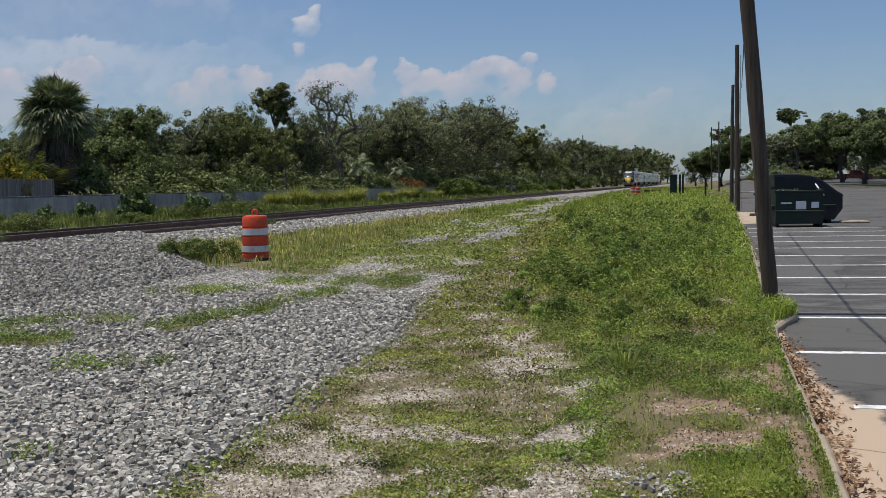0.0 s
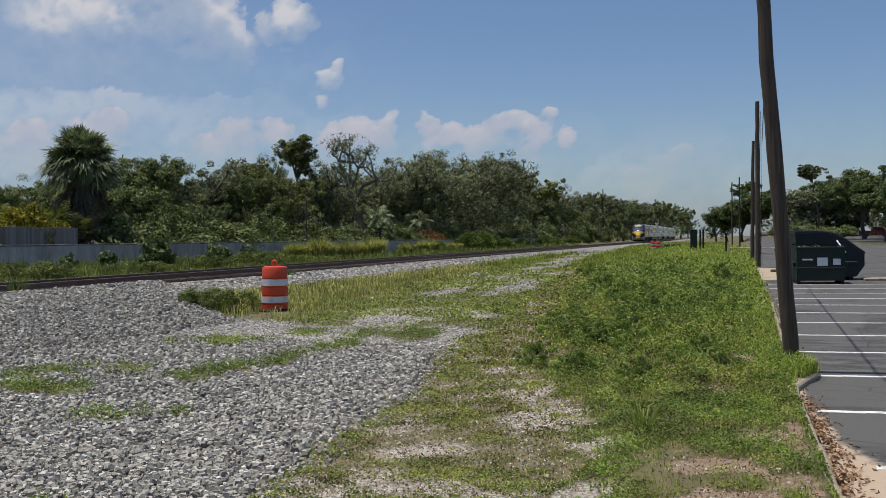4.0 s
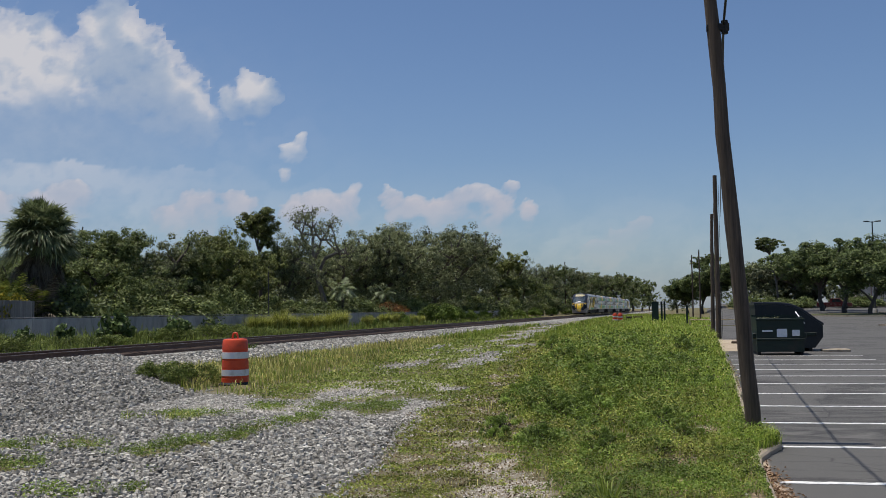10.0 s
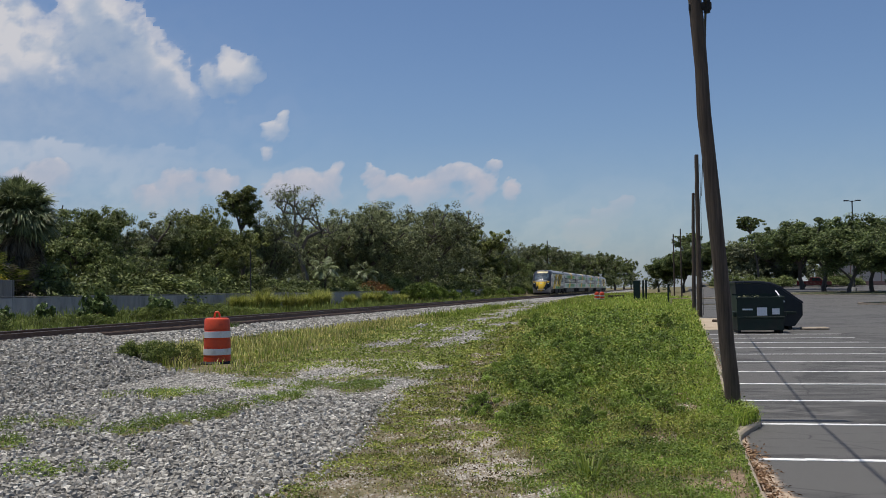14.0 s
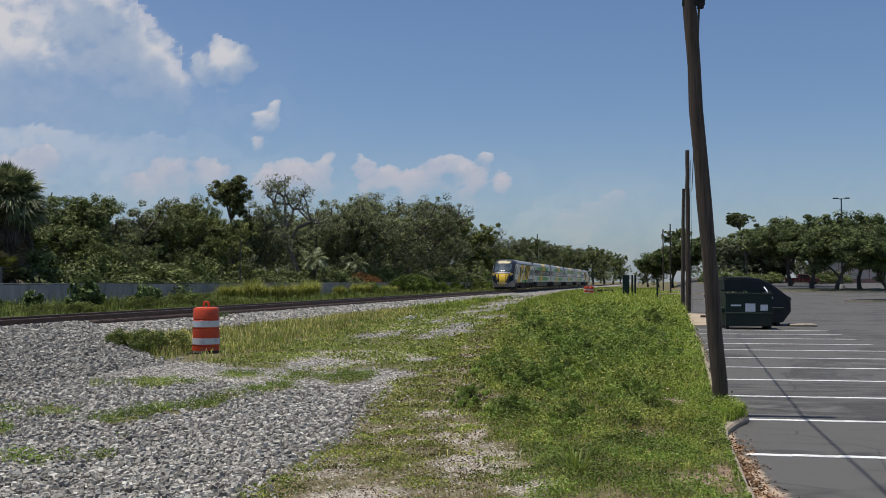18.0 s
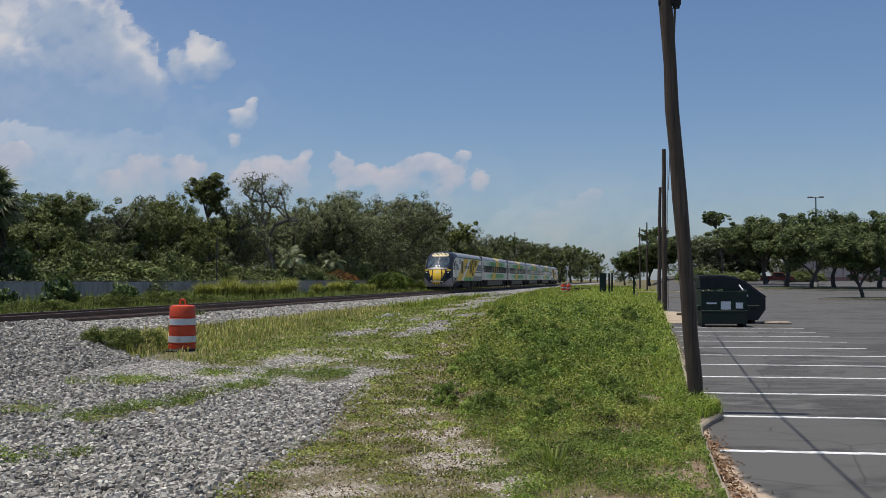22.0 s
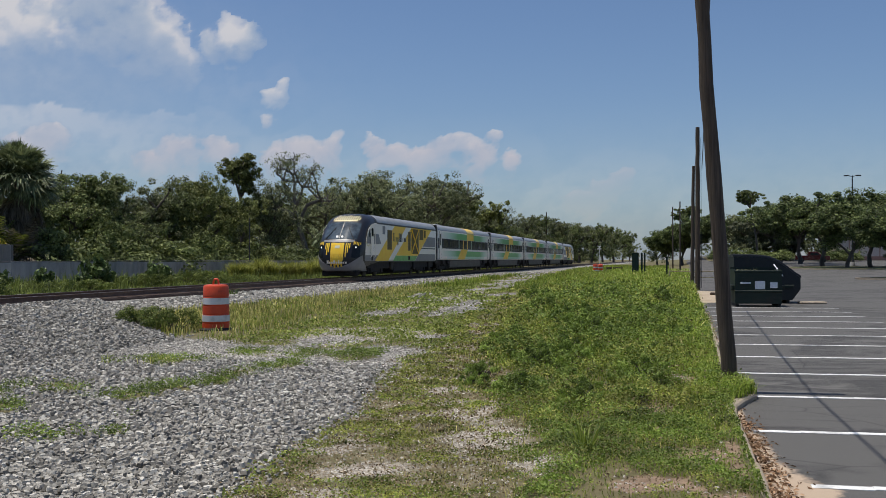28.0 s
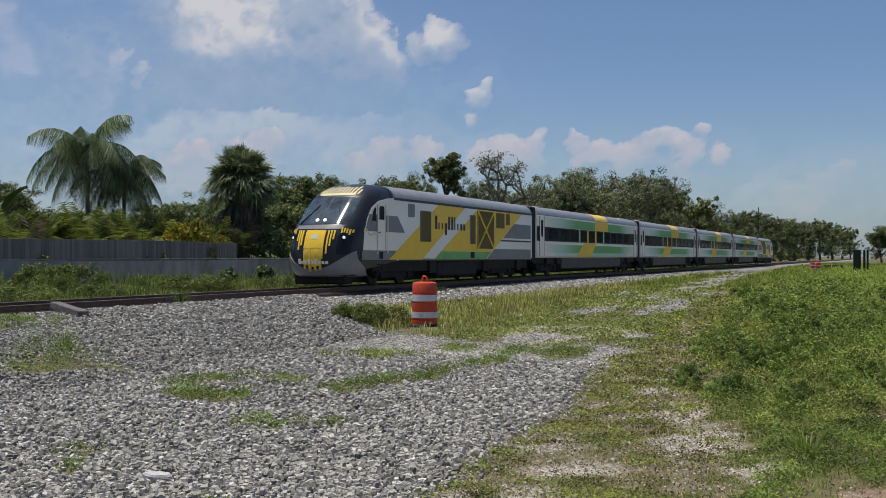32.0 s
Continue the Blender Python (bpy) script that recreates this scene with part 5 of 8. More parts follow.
def branches(rng, kids, spread, trunk, r0, lean=0.0, wander=0.16, reach=0.8):
    """Trunk and limbs about ten units high; returns the Mesh and the twig ends."""
    m, ends = Mesh(), []
    levels = len(kids) + 1

    def grow(p, d, length, r, lev):
        pts, rad, n = [p], [r], 4
        for i in range(n):
            d = (d + Vector(rng.normal(size=3)) * wander + Vector((0, 0, 0.05))).normalized()
            p = p + d * length / n
            pts.append(p)
            rad.append(r * (1 - 0.5 * (i + 1) / n))
        m.tube(pts, rad, 8 if lev == 0 else (6 if lev == 1 else 4), False)
        if lev >= levels - 1:
            ends.extend([p, pts[2]])
            return
        for k in range(kids[lev]):
            a = 2 * math.pi * (k + rng.uniform(-0.3, 0.3)) / kids[lev]
            out = Vector((math.cos(a), math.sin(a), rng.uniform(0.1, 1.2) if lev == 0 else rng.uniform(-0.15, 0.8)))
            at = pts[-1] if k % 2 == 0 else pts[int(rng.integers(2, n + 1))]
            grow(at, (d * 0.35 + out * spread).normalized(), (4.2 if lev == 0 else length) * rng.uniform(0.6, 0.9) * reach, r * 0.55, lev + 1)

    grow(Vector((0, 0, -0.3)), Vector((lean, 0.1 * lean, 1)).normalized(), trunk + 0.3, r0, 0)
    return m, np.array([tuple(e) for e in ends])


def make_tree(name, label, seed, h, width, mat, trunk=2.6, r0=0.30, leaf=0.11, per=150, clump=1.15, low=0, sparse=1.0, kids=(5, 5), spread=1.0, bark=None, flat=0.75, wander=0.16):
    rng = np.random.default_rng(seed)
    m, P = branches(rng, kids, spread, trunk, r0, rng.uniform(-0.2, 0.2), wander)
    if low:
        P = np.concatenate([P, np.c_[rng.normal(0, 2.2, (low, 2)), rng.uniform(0.7, 4.2, low)]])
    s = np.array([width / 2 / (np.percentile(np.hypot(P[:, 0], P[:, 1]), 90) + clump * 0.5)] * 2 + [h / (P[:, 2].max() + clump * 0.55)])
    P = P * s
    m.v = [tuple(p) for p in np.array(m.v) * s]
    root = thing(name, label, "tree")
    part("trunk", m, bark or MAT_BARK, root, "", True)
    P = P[rng.permutation(len(P))[:int(len(P) * sparse)]]
    P = np.repeat(P, 5, 0) + rng.normal(0, 0.50 * clump, (5 * len(P), 3)) * [1, 1, 0.7]
    P[:, 2] = np.clip(P[:, 2], 0.3, h * 0.97)
    q, f = leaf_cloud(rng, P, 0.46 * clump * (0.45 + rng.random(len(P))), max(5, int(per * 0.44)), leaf * 1.0, flat * 0.95, 0.7)
    part("crown", raw_mesh("crown", q, f, mat), mat, root)
    return root


def blades_mesh(name, x, y, z, h, w, rng, mat, lean=0.5, dirx=None):
    """Bent grass blades, three triangles each."""
    n = len(x)
    a = rng.uniform(0, 2 * np.pi, n) if dirx is None else dirx
    side = np.stack([np.cos(a), np.sin(a), 0 * a], 1)
    out = np.stack([-np.sin(a), np.cos(a), 0 * a], 1)
    b = np.stack([x, y, z], 1)
    ln = (rng.uniform(0.1, 1.0, n) * lean)[:, None]
    hh, ww = np.broadcast_to(h, n)[:, None], np.broadcast_to(w, n)[:, None]
    up = np.array([0, 0, 1.0])
    mid = b + up * hh * 0.55 + out * hh * ln * 0.35
    tip = b + up * hh * (1 - 0.35 * ln) + out * hh * ln
    v = np.stack([b - side * ww / 2, b + side * ww / 2, mid - side * ww * 0.4, mid + side * ww * 0.4, tip], 1).reshape(-1, 3)
    i = np.arange(n)[:, None] * 5
    f = np.concatenate([i + [0, 1, 3], i + [0, 3, 2], i + [2, 3, 4]], 0)
    return raw_mesh(name, v, f, mat)


def frond_tris(base, d0, length, n, leaflet, droop, rng, width=0.035, hang=0.5):
    """An arching feather frond: rachis points and leaflet triangles."""
    d, p, pts = Vector(d0).normalized(), Vector(base), [Vector(base)]
    for i in range(10):
        d = (d + Vector((0, 0, -droop / 10))).normalized()
        p = p + d * length / 10
        pts.append(p)
    v = []
    for i in range(n):
        u = 0.12 + 0.88 * (i + rng.uniform(0, 1)) / n
        k = min(int(u * 10), 9)
        q = pts[k].lerp(pts[k + 1], u * 10 - k)
        t = (pts[k + 1] - pts[k]).normalized()
        s = t.cross(Vector((0, 0, 1))).normalized()
        ll = leaflet * (0.35 + 1.0 * math.sin(math.pi * min(u * 0.85 + 0.12, 1)))
        for sg in (-1, 1):
            e = (s * sg * 0.9 + t * 0.55 + Vector((0, 0, 0.25 - hang * rng.uniform(0.5, 1.5)))).normalized()
            tip = q + e * ll + Vector((0, 0, -hang * 0.35 * ll))
            w = t * width
            v += [q - w, q + w, tip]
    return pts, v


def feather_palm(name, label, seed, trunk_h, fronds, length, leaflet, mat, droop=1.6, hang=0.6, n=42, clumps=1, width=0.035):
    rng = np.random.default_rng(seed)
    root = thing(name, label, "palm tree")
    stems, leaf, rach = Mesh(), [], Mesh()
    for c in range(clumps):
        ox, oy = (0, 0) if clumps == 1 else rng.normal(0, 0.35, 2)
        th = trunk_h * (1 if clumps == 1 else rng.uniform(0.5, 1.1))
        stems.tube([(ox, oy, -0.2), (ox * 1.2 + 0.05, oy * 1.2, th * 0.5), (ox * 1.4, oy * 1.4, th)], [0.15 / clumps ** 0.5, 0.12 / clumps ** 0.5, 0.11 / clumps ** 0.5], 8)
        for k in range(fronds):
            a = 2.4 * k + rng.uniform(-0.3, 0.3)
            el = 1.35 - 1.35 * (k / fronds) + rng.uniform(-0.1, 0.1)
            pts, v = frond_tris((ox * 1.4, oy * 1.4, th), (math.cos(a) * math.cos(el), math.sin(a) * math.cos(el), math.sin(el)), length * rng.uniform(0.8, 1.1), n, leaflet, droop * rng.uniform(0.8, 1.2), rng, width, hang)
            rach.tube(pts[::2], [0.025, 0.02, 0.016, 0.012, 0.008, 0.004], 4, False)
            leaf += v
    part("trunk", stems, MAT_BARK if clumps == 1 else mat, root, "", True)
    part("frond_stems", rach, mat, root)
    part("fronds", raw_mesh("fronds", np.array([tuple(p) for p in leaf]), np.arange(len(leaf)).reshape(-1, 3), mat), mat, root)
    return root


def fan_palm(name, label, seed, trunk_h, fans, size):
    """Cabbage palm: a ball of stiff fans, each of folded segments on a stalk, over a skirt of dry ones."""
    rng = np.random.default_rng(seed)
    root = thing(name, label, "palm tree")
    part("trunk", Mesh().tube([(0, 0, -0.3), (0.03, 0, trunk_h * 0.5), (0, 0.04, trunk_h)], [0.24, 0.2, 0.22], 10), MAT_BARK, root, "", True)
    green, dry, stalks = [], [], Mesh()
    for k in range(fans):
        a, u = 2.399 * k + rng.uniform(-0.2, 0.2), k / fans
        withered = u > 0.74
        el = math.asin(max(-1, 0.99 - 1.75 * u)) + rng.uniform(-0.15, 0.15)
        d = Vector((math.cos(a) * math.cos(el), math.sin(a) * math.cos(el), math.sin(el)))
        if withered:
            d = (d * 1.1 + Vector((0, 0, -1.25))).normalized()
        base = Vector((0, 0, trunk_h - 0.5 * u))
        at = base + d * size * (rng.uniform(0.2, 0.62) if withered else rng.uniform(0.36, 0.56)) + Vector((0, 0, -0.12 * u * size))
        side = d.cross(Vector((0, 0, 1))).normalized()
        face = (side.cross(d) + side * rng.uniform(-0.5, 0.5)).normalized()
        side = d.cross(face).normalized()
        stalks.tube([base, base.lerp(at, 0.5) + Vector((0, 0, 0.06)), at], [0.03, 0.022, 0.016], 4, False)
        for j in range(26):
            th = (j / 25 - 0.5) * (2.2 if withered else 3.5)
            e = (d * math.cos(th) + side * math.sin(th) + face * (0.30 * abs(th) / 1.7 + rng.uniform(-0.08, 0.08))).normalized()
            ln = size * 0.56 * (1 - 0.25 * abs(th) / 1.7) * rng.uniform(0.85, 1.1)
            w = e.cross(face).normalized() * 0.048 * size / 2.0
            mid = at + e * ln * 0.55
            tip = at + e * ln + Vector((0, 0, -(0.6 if withered else 0.16 + 0.6 * u) * ln * rng.uniform(0.3, 1.3)))
            fold = face * 0.02
            (dry if withered else green).extend([at, mid - w, mid + fold, at, mid + fold, mid + w, mid - w, tip, mid + fold, mid + fold, tip, mid + w])
    part("leaf_stalks", stalks, MAT_PALM, root)
    for nm, v, mat, lab in (("fronds", green, MAT_PALM, ""), ("dry_fronds", dry, MAT_PALMDEAD, "hanging dry brown fronds")):
        part(nm, raw_mesh(nm, np.array([tuple(p) for p in v]), np.arange(len(v)).reshape(-1, 3), mat), mat, root, lab)
    return root


def make_shrub(name, label, seed, h, width, mat, leaf=0.07, per=110, n=26, slim=0.5, category="shrub", clump=0.32):
    rng = np.random.default_rng(seed)
    root = thing(name, label, category)
    st, P = Mesh(), []
    for k in range(n):
        a, r = rng.uniform(0, 6.28), width / 2 * math.sqrt(rng.random())
        e = Vector((r * math.cos(a), r * math.sin(a), h * (1 - 0.45 * (2 * r / width) ** 2) * rng.uniform(0.35, 0.95)))
        st.tube([(e.x * 0.15, e.y * 0.15, -0.1), (e.x * 0.6, e.y * 0.6, e.z * 0.55), e], [0.02, 0.014, 0.006], 4, False)
        P.append(tuple(e))
    part("woody_stem", st, MAT_BARK, root)
    q, f = leaf_cloud(rng, P, clump * (0.7 + 0.6 * rng.random(n)) * (h / 1.5) ** 0.5, per, leaf, 0.9, 0.3, slim)
    part("leaves", raw_mesh("leaves", q, f, mat), mat, root)
    return root


def make_tussock(name, label, seed, h, width, mat, n=700, w=0.02):
    rng = np.random.default_rng(seed)
    a, r = rng.uniform(0, 6.28, n), width * 0.28 * np.sqrt(rng.random(n))
    me = blades_mesh(name, r * np.cos(a), r * np.sin(a), np.full(n, -0.05), h * rng.uniform(0.6, 1.1, n), w, rng, mat, 0.9, a - np.pi / 2 + rng.normal(0, 0.6, n))
    return tagged(new(name, me), label, "tall grass")


POOL, fresh = {}, set()


def pool(key, maker):
    POOL[key] = maker
    fresh.add(key)


def put(key, x, y, sx=1.0, sz=None, rz=0.0, z=None, label=""):
    """Sets the made thing, then copies of it, at a place and size."""
    m = pose(x, y, float(gz(x, y)) if z is None else z, 0, 0, rz) @ Matrix.Diagonal((sx, sx, sz or sx, 1))
    if key in fresh:
        fresh.discard(key)
        POOL[key].matrix_basis = m
        ob = POOL[key]
    else:
        src = POOL[key]
        ob = copy_thing(src, m)
        ob.matrix_basis = m
    if label:
        ob["label"] = label
    return ob


def at_az(az, x_plane):
    """The place on the line x = x_plane seen from the standpoint at azimuth az (degrees, left of the track's line negative)."""
    return x_plane / math.tan(radians(az))


# ---- plants: the row behind the wall ----
pool("oak_a", make_tree("oak_tree", "broad dark green live oak behind the wall", 11, 10, 11, MAT_OAK, low=34, per=170))
pool("oak_b", make_tree("oak_tree", "dull grey-green live oak with an open crown", 12, 10, 11, MAT_OAKGREY, low=26, per=150, sparse=0.9))
pool("oak_c", make_tree("oak_tree", "round dark green live oak behind the wall", 13, 10, 9.5, MAT_OAK, low=34, per=170, leaf=0.12))
pool("oak_d", make_tree("oak_tree", "tall dull green oak with an uneven crown", 14, 10, 10, MAT_OAKGREY, low=30, per=160, clump=1.3))
pool("olive", make_tree("broadleaf_tree", "olive green spreading tree behind the wall", 15, 10, 11.5, MAT_BRIGHTOLIVE, low=44, per=170, leaf=0.12))
pool("dark", make_tree("broadleaf_tree", "tall dark green tree with a flat-topped crown", 19, 12, 4.3, MAT_BRIGHTOLIVE, trunk=7.2, low=0, per=230, clump=0.85, kids=(5, 4)))
pool("bright", make_tree("broadleaf_tree", "bright yellow-green crowned tree above the row", 17, 10, 8, MAT_BRIGHTOLIVE, low=4, per=150, leaf=0.2))
pool("snag", make_tree("oak_tree", "half bare oak with pale grey limbs", 18, 12.5, 8.8, MAT_OAKGREY, trunk=4.6, r0=0.32, per=20, leaf=0.09, clump=0.8, kids=(5, 4, 4), bark=MAT_DEADWOOD, sparse=0.8, wander=0.27))

pool("far_a", make_tree("oak_tree", "dark live oak deeper in the tree row", 51, 10, 11, MAT_OAK, low=30, per=70, leaf=0.17))
pool("far_b", make_tree("oak_tree", "dull green live oak in the distance", 52, 10, 10.5, MAT_OAKGREY, low=30, per=70, leaf=0.17))
rt = random.Random(7)
ROW = [("oak_a", -33.4, -38.5, 7.6, 1.05), ("oak_c", -31.4, -37.5, 7.3, 0.95), ("oak_b", -29.3, -39, 7.4, 1.0), ("oak_c", -27.6, -38, 6.7, 1.0), ("olive", -25.6, -38, 8.6, 0.95),
       ("olive", -26.9, -39, 7.9, 0.75), ("oak_c", -25.4, -41.5, 8.6, 0.55), ("dark", -23.6, -40, 11.2, 1.0), ("oak_d", -22.4, -38.5, 9.0, 0.8), ("snag", -20.2, -38.5, 13.0, 1.0), ("oak_b", -19.6, -42, 10.0, 0.9), ("oak_d", -18.0, -40, 11.0, 0.9),
       ("oak_b", -17.0, -38, 12.2, 0.95), ("oak_d", -15.6, -37.5, 13.2, 1.0), ("oak_b", -14.3, -37, 13.4, 0.95), ("oak_b", -13.1, -36.5, 14.8, 0.95), ("oak_d", -12.0, -36.5, 14.2, 0.9), ("bright", -10.4, -37, 14.6, 0.95),
       ]
ROW_FAR = [("oak_b", -9.7, -37, 13.0, 0.8), ("oak_a", -8.9, -36.5, 11.5, 1.0), ("oak_d", -8.0, -36, 12.6, 0.9), ("oak_c", -7.2, -36, 13.8, 0.9), ("far_b", -6.4, -35, 13.8, 0.9), ("far_a", -5.6, -34, 14.2, 1.0),
       ("far_b", -4.9, -33, 15.0, 1.0), ("far_a", -4.2, -32, 16.5, 1.0), ("far_b", -3.6, -31, 17.5, 1.0), ("far_a", -3.0, -29, 18.0, 1.0), ("far_a", -2.5, -27, 18.5, 0.9), ("far_b", -2.1, -25, 15.5, 0.8)]
for key, az, xp, h, wide in ROW + ROW_FAR:
    base = {"dark": 12, "snag": 12.5}.get(key, 10)
    put(key, xp, at_az(az, xp), h / base * wide, h / base * 1.06, rt.uniform(0, 360))
# the deeper rows that close the gaps
for i in range(30):
    az = -34.5 + 1.08 * i
    xp = -50 + rt.uniform(-4, 3)
    h = float(np.interp(az, [-34, -30, -26, -22, -18, -12, -9, -6, -3], [7.5, 7.5, 8.5, 10.5, 13, 16, 13, 15, 18])) * rt.uniform(0.85, 1.0)
    put(("far_a", "far_b")[i % 2], xp, at_az(az, xp), h / 10, h / 10, rt.uniform(0, 360), label="dark live oak deeper in the tree row")
for az, xp, h in ((-36.2, -52, 7.4), (-37.4, -55, 7.0), (-38.5, -56, 7.0), (-39.6, -54, 6.2), (-40.8, -57, 6.5), (-41.9, -58, 6.0), (-43.4, -56, 5.3), (-45.0, -56, 5.2), (-46.4, -57, 6.2), (-47.6, -58, 7.0), (-49.5, -56, 7.2)):
    put(("oak_c", "oak_a")[rt.randrange(2)], xp, at_az(az, xp), h / 10 * 1.1, h / 10, rt.uniform(0, 360), label="small dark green tree behind the board fence")

# palms
pool("cabbage", fan_palm("cabbage_palm", "round-headed cabbage palm with a dry skirt", 5, 6.2, 150, 2.4))
put("cabbage", -36.0, at_az(-35.4, -36.0), 1.0, 1.0)
pool("queen", feather_palm("queen_palm", "tall feathery palm with drooping fronds behind the fence", 6, 6.1, 26, 3.5, 0.85, MAT_QUEEN, 2.2, 1.0, 110, 1, 0.017))
put("queen", -38.5, at_az(-43.5, -38.5), 1.02, 1.14, 20)
put("queen", -37.5, at_az(-41.6, -37.5), 0.85, 0.96, 140)
pool("areca", feather_palm("areca_palm", "yellow-green clump palm along the fence", 8, 1.1, 9, 1.6, 0.42, MAT_ARECA, 1.3, 0.3, 26, 4, 0.03))
for i in range(34):
    az = -49.0 + 0.42 * i
    put("areca", -35.3 + rt.uniform(-0.6, 0.3), at_az(az, -35.3), rt.uniform(0.95, 1.3), rt.uniform(1.35, 1.75), rt.uniform(0, 360))
pool("dryareca", feather_palm("areca_palm", "palm clump with browned fronds by the fence end", 9, 1.1, 9, 1.6, 0.42, MAT_PALMDEAD, 1.6, 0.4, 26, 3, 0.03))
for az, s in ((-35.0, 1.1), (-35.6, 1.0), (-39.3, 0.9), (-43.0, 1.0), (-46.2, 1.0)):
    put("dryareca", -34.9, at_az(az, -34.9), s, s * 1.5, rt.uniform(0, 360))
pool("yellowbush", make_shrub("shrub", "bright yellow leaved shrub above the fence", 21, 2.2, 1.5, MAT_YELLOW, 0.08))
for az, s in ((-38.0, 1.2), (-38.9, 1.1), (-36.6, 0.9)):
    put("yellowbush", -33.4, at_az(az, -33.4), s, s * 1.4, rt.uniform(0, 360))



def banana_plant(x, y, h):
    rng = np.random.default_rng(12)
    root = thing("banana_plant", "broad-leaved banana plant behind the board fence", "plant", pose(x, y, float(gz(x, y))))
    part("stem", Mesh().tube([(0, 0, -0.2), (0.05, 0, h * 0.35), (0.0, 0.05, h * 0.6)], [0.16, 0.13, 0.09], 10), MAT_BIGLEAF, root, "", True)
    for k in range(8):
        a, el = 2.4 * k, 1.2 - 0.12 * k
        d, p, rows = Vector((math.cos(a) * math.cos(el), math.sin(a) * math.cos(el), math.sin(el))), Vector((0, 0, h * 0.58)), []
        side = Vector((-math.sin(a), math.cos(a), 0))
        for i in range(9):
            w = 0.30 * math.sin(math.pi * min(0.06 + i / 8.6, 1.0)) + 0.02
            rows.append([p - side * w + Vector((0, 0, 0.08)), p, p + side * w + Vector((0, 0, 0.08)), p + Vector((0, 0, -0.03))])
            d = (d + Vector((0, 0, -0.16 - 0.02 * k))).normalized()
            p = p + d * h * 0.062 * rng.uniform(0.9, 1.1)
        part("leaf", Mesh().loft(rows), MAT_BIGLEAF, root)


banana_plant(-37.5, at_az(-47.8, -37.5), 5.2)
banana_plant(-38.5, at_az(-49.3, -38.5), 4.6)

# understory behind the wall
pool("under", make_shrub("shrub", "dark green shrub in the shade behind the wall", 22, 3.2, 3.4, MAT_OAK, 0.13, 100, 34, clump=0.5))
for i in range(36):
    az = -34.0 + 0.85 * i
    xp = -34.6 + rt.uniform(-1.2, 0.6)
    put("under", xp, at_az(az, xp), rt.uniform(0.9, 1.4) * (1 + max(0, az + 18) * 0.05), rt.uniform(0.8, 1.2) * (1 + max(0, az + 18) * 0.05), rt.uniform(0, 360))
pool("youngpalm", feather_palm("young_palm", "pale young palm before the oaks", 10, 3.0, 14, 1.5, 0.40, MAT_PALM, 1.8, 0.5, 30))
for az, xp, s in ((-19.3, -34.5, 1.25), (-16.9, -34.5, 1.15)):
    put("youngpalm", xp, at_az(az, xp), s, s, rt.uniform(0, 360))
pool("rust", make_shrub("shrub", "rust-red leaved shrub behind the wall", 23, 2.6, 3.2, MAT_RUST, 0.09, 120, 26, clump=0.5))
put("rust", -33.6, at_az(-16.8, -33.6), 1.15, 1.05)
put("rust", -33.8, at_az(-16.1, -33.8), 0.8, 0.9)

# growth on the near side of the wall
pool("tussock", make_tussock("tall_grass_clump", "yellow-green tall grass clump at the wall", 31, 1.7, 1.9, MAT_TALL, 700, 0.055))
for az, s in ((-24.1, 1.0), (-23.6, 0.85), (-22.75, 1.05), (-22.2, 0.9), (-21.3, 0.9), (-20.8, 0.8), (-19.95, 1.1), (-19.4, 1.0), (-17.9, 0.75), (-16.95, 1.0), (-16.5, 0.95), (-15.4, 0.8), (-14.9, 0.7)):
    xp = -30.0 + rt.uniform(-0.3, 0.4)
    put("tussock", xp, at_az(az, xp), s * rt.uniform(0.75, 0.9), s * rt.uniform(0.95, 1.2), rt.uniform(0, 360))
pool("bush", make_shrub("shrub", "bright green bush at the foot of the wall", 24, 2.0, 2.6, MAT_BRIGHT, 0.085, 150, 30, clump=0.42))
for az, xp, s in ((-14.3, -30.2, 1.2), (-13.6, -30.2, 1.25), (-12.9, -30.0, 1.0), (-12.2, -30, 0.8), (-11.3, -30.5, 0.8), (-10.2, -31, 0.9), (-9.3, -31, 0.85), (-8.4, -31, 1.0), (-16.1, -30.4, 0.75), (-7.5, -31, 1.0), (-6.6, -31, 1.0), (-17.8, -30.2, 0.6)):
    put("bush", xp, at_az(az, xp), s * rt.uniform(0.9, 1.2), s, rt.uniform(0, 360))
pool("bigleaf", make_shrub("sea_grape", "large-leaved weed shrub before the wall", 25, 2.1, 1.5, MAT_BIGLEAF, 0.15, 26, 17, 0.85, clump=0.28))
for az, xp, s in ((-31.5, -28.6, 1.05), (-31.0, -28.4, 0.8), (-28.6, -28.8, 0.80), (-28.0, -28.6, 0.75), (-29.3, -28.8, 0.45), (-36.0, -29.0, 0.62), (-34.1, -29.0, 0.68), (-32.1, -28.6, 0.55)):
    put("bigleaf", xp, at_az(az, xp), s * 0.85, s, rt.uniform(0, 360))
pool("weedbush", make_shrub("weed_clump", "fine-leaved green weed clump before the wall", 26, 1.0, 2.2, MAT_CLOVERGRASS, 0.04, 150, 30, category="weeds", clump=0.3))
for i in range(30):
    az = -49.5 + 0.9 * i + rt.uniform(-0.4, 0.4)
    xp = rt.choice((-30.6, -29.6, -28.2, -26.6))
    put("weedbush", xp, at_az(az, xp), rt.uniform(0.6, 1.4), rt.uniform(0.4, 1.1) * (1.7 if az < -42 and xp < -29 else 1.0), rt.uniform(0, 360))

# darker weed mounds standing out of the verge
pool("mound", make_shrub("weed_clump", "dark leafy weed mound standing in the verge grass", 27, 0.42, 0.95, MAT_CLOVER, 0.022, 110, 30, category="weeds", clump=0.17))
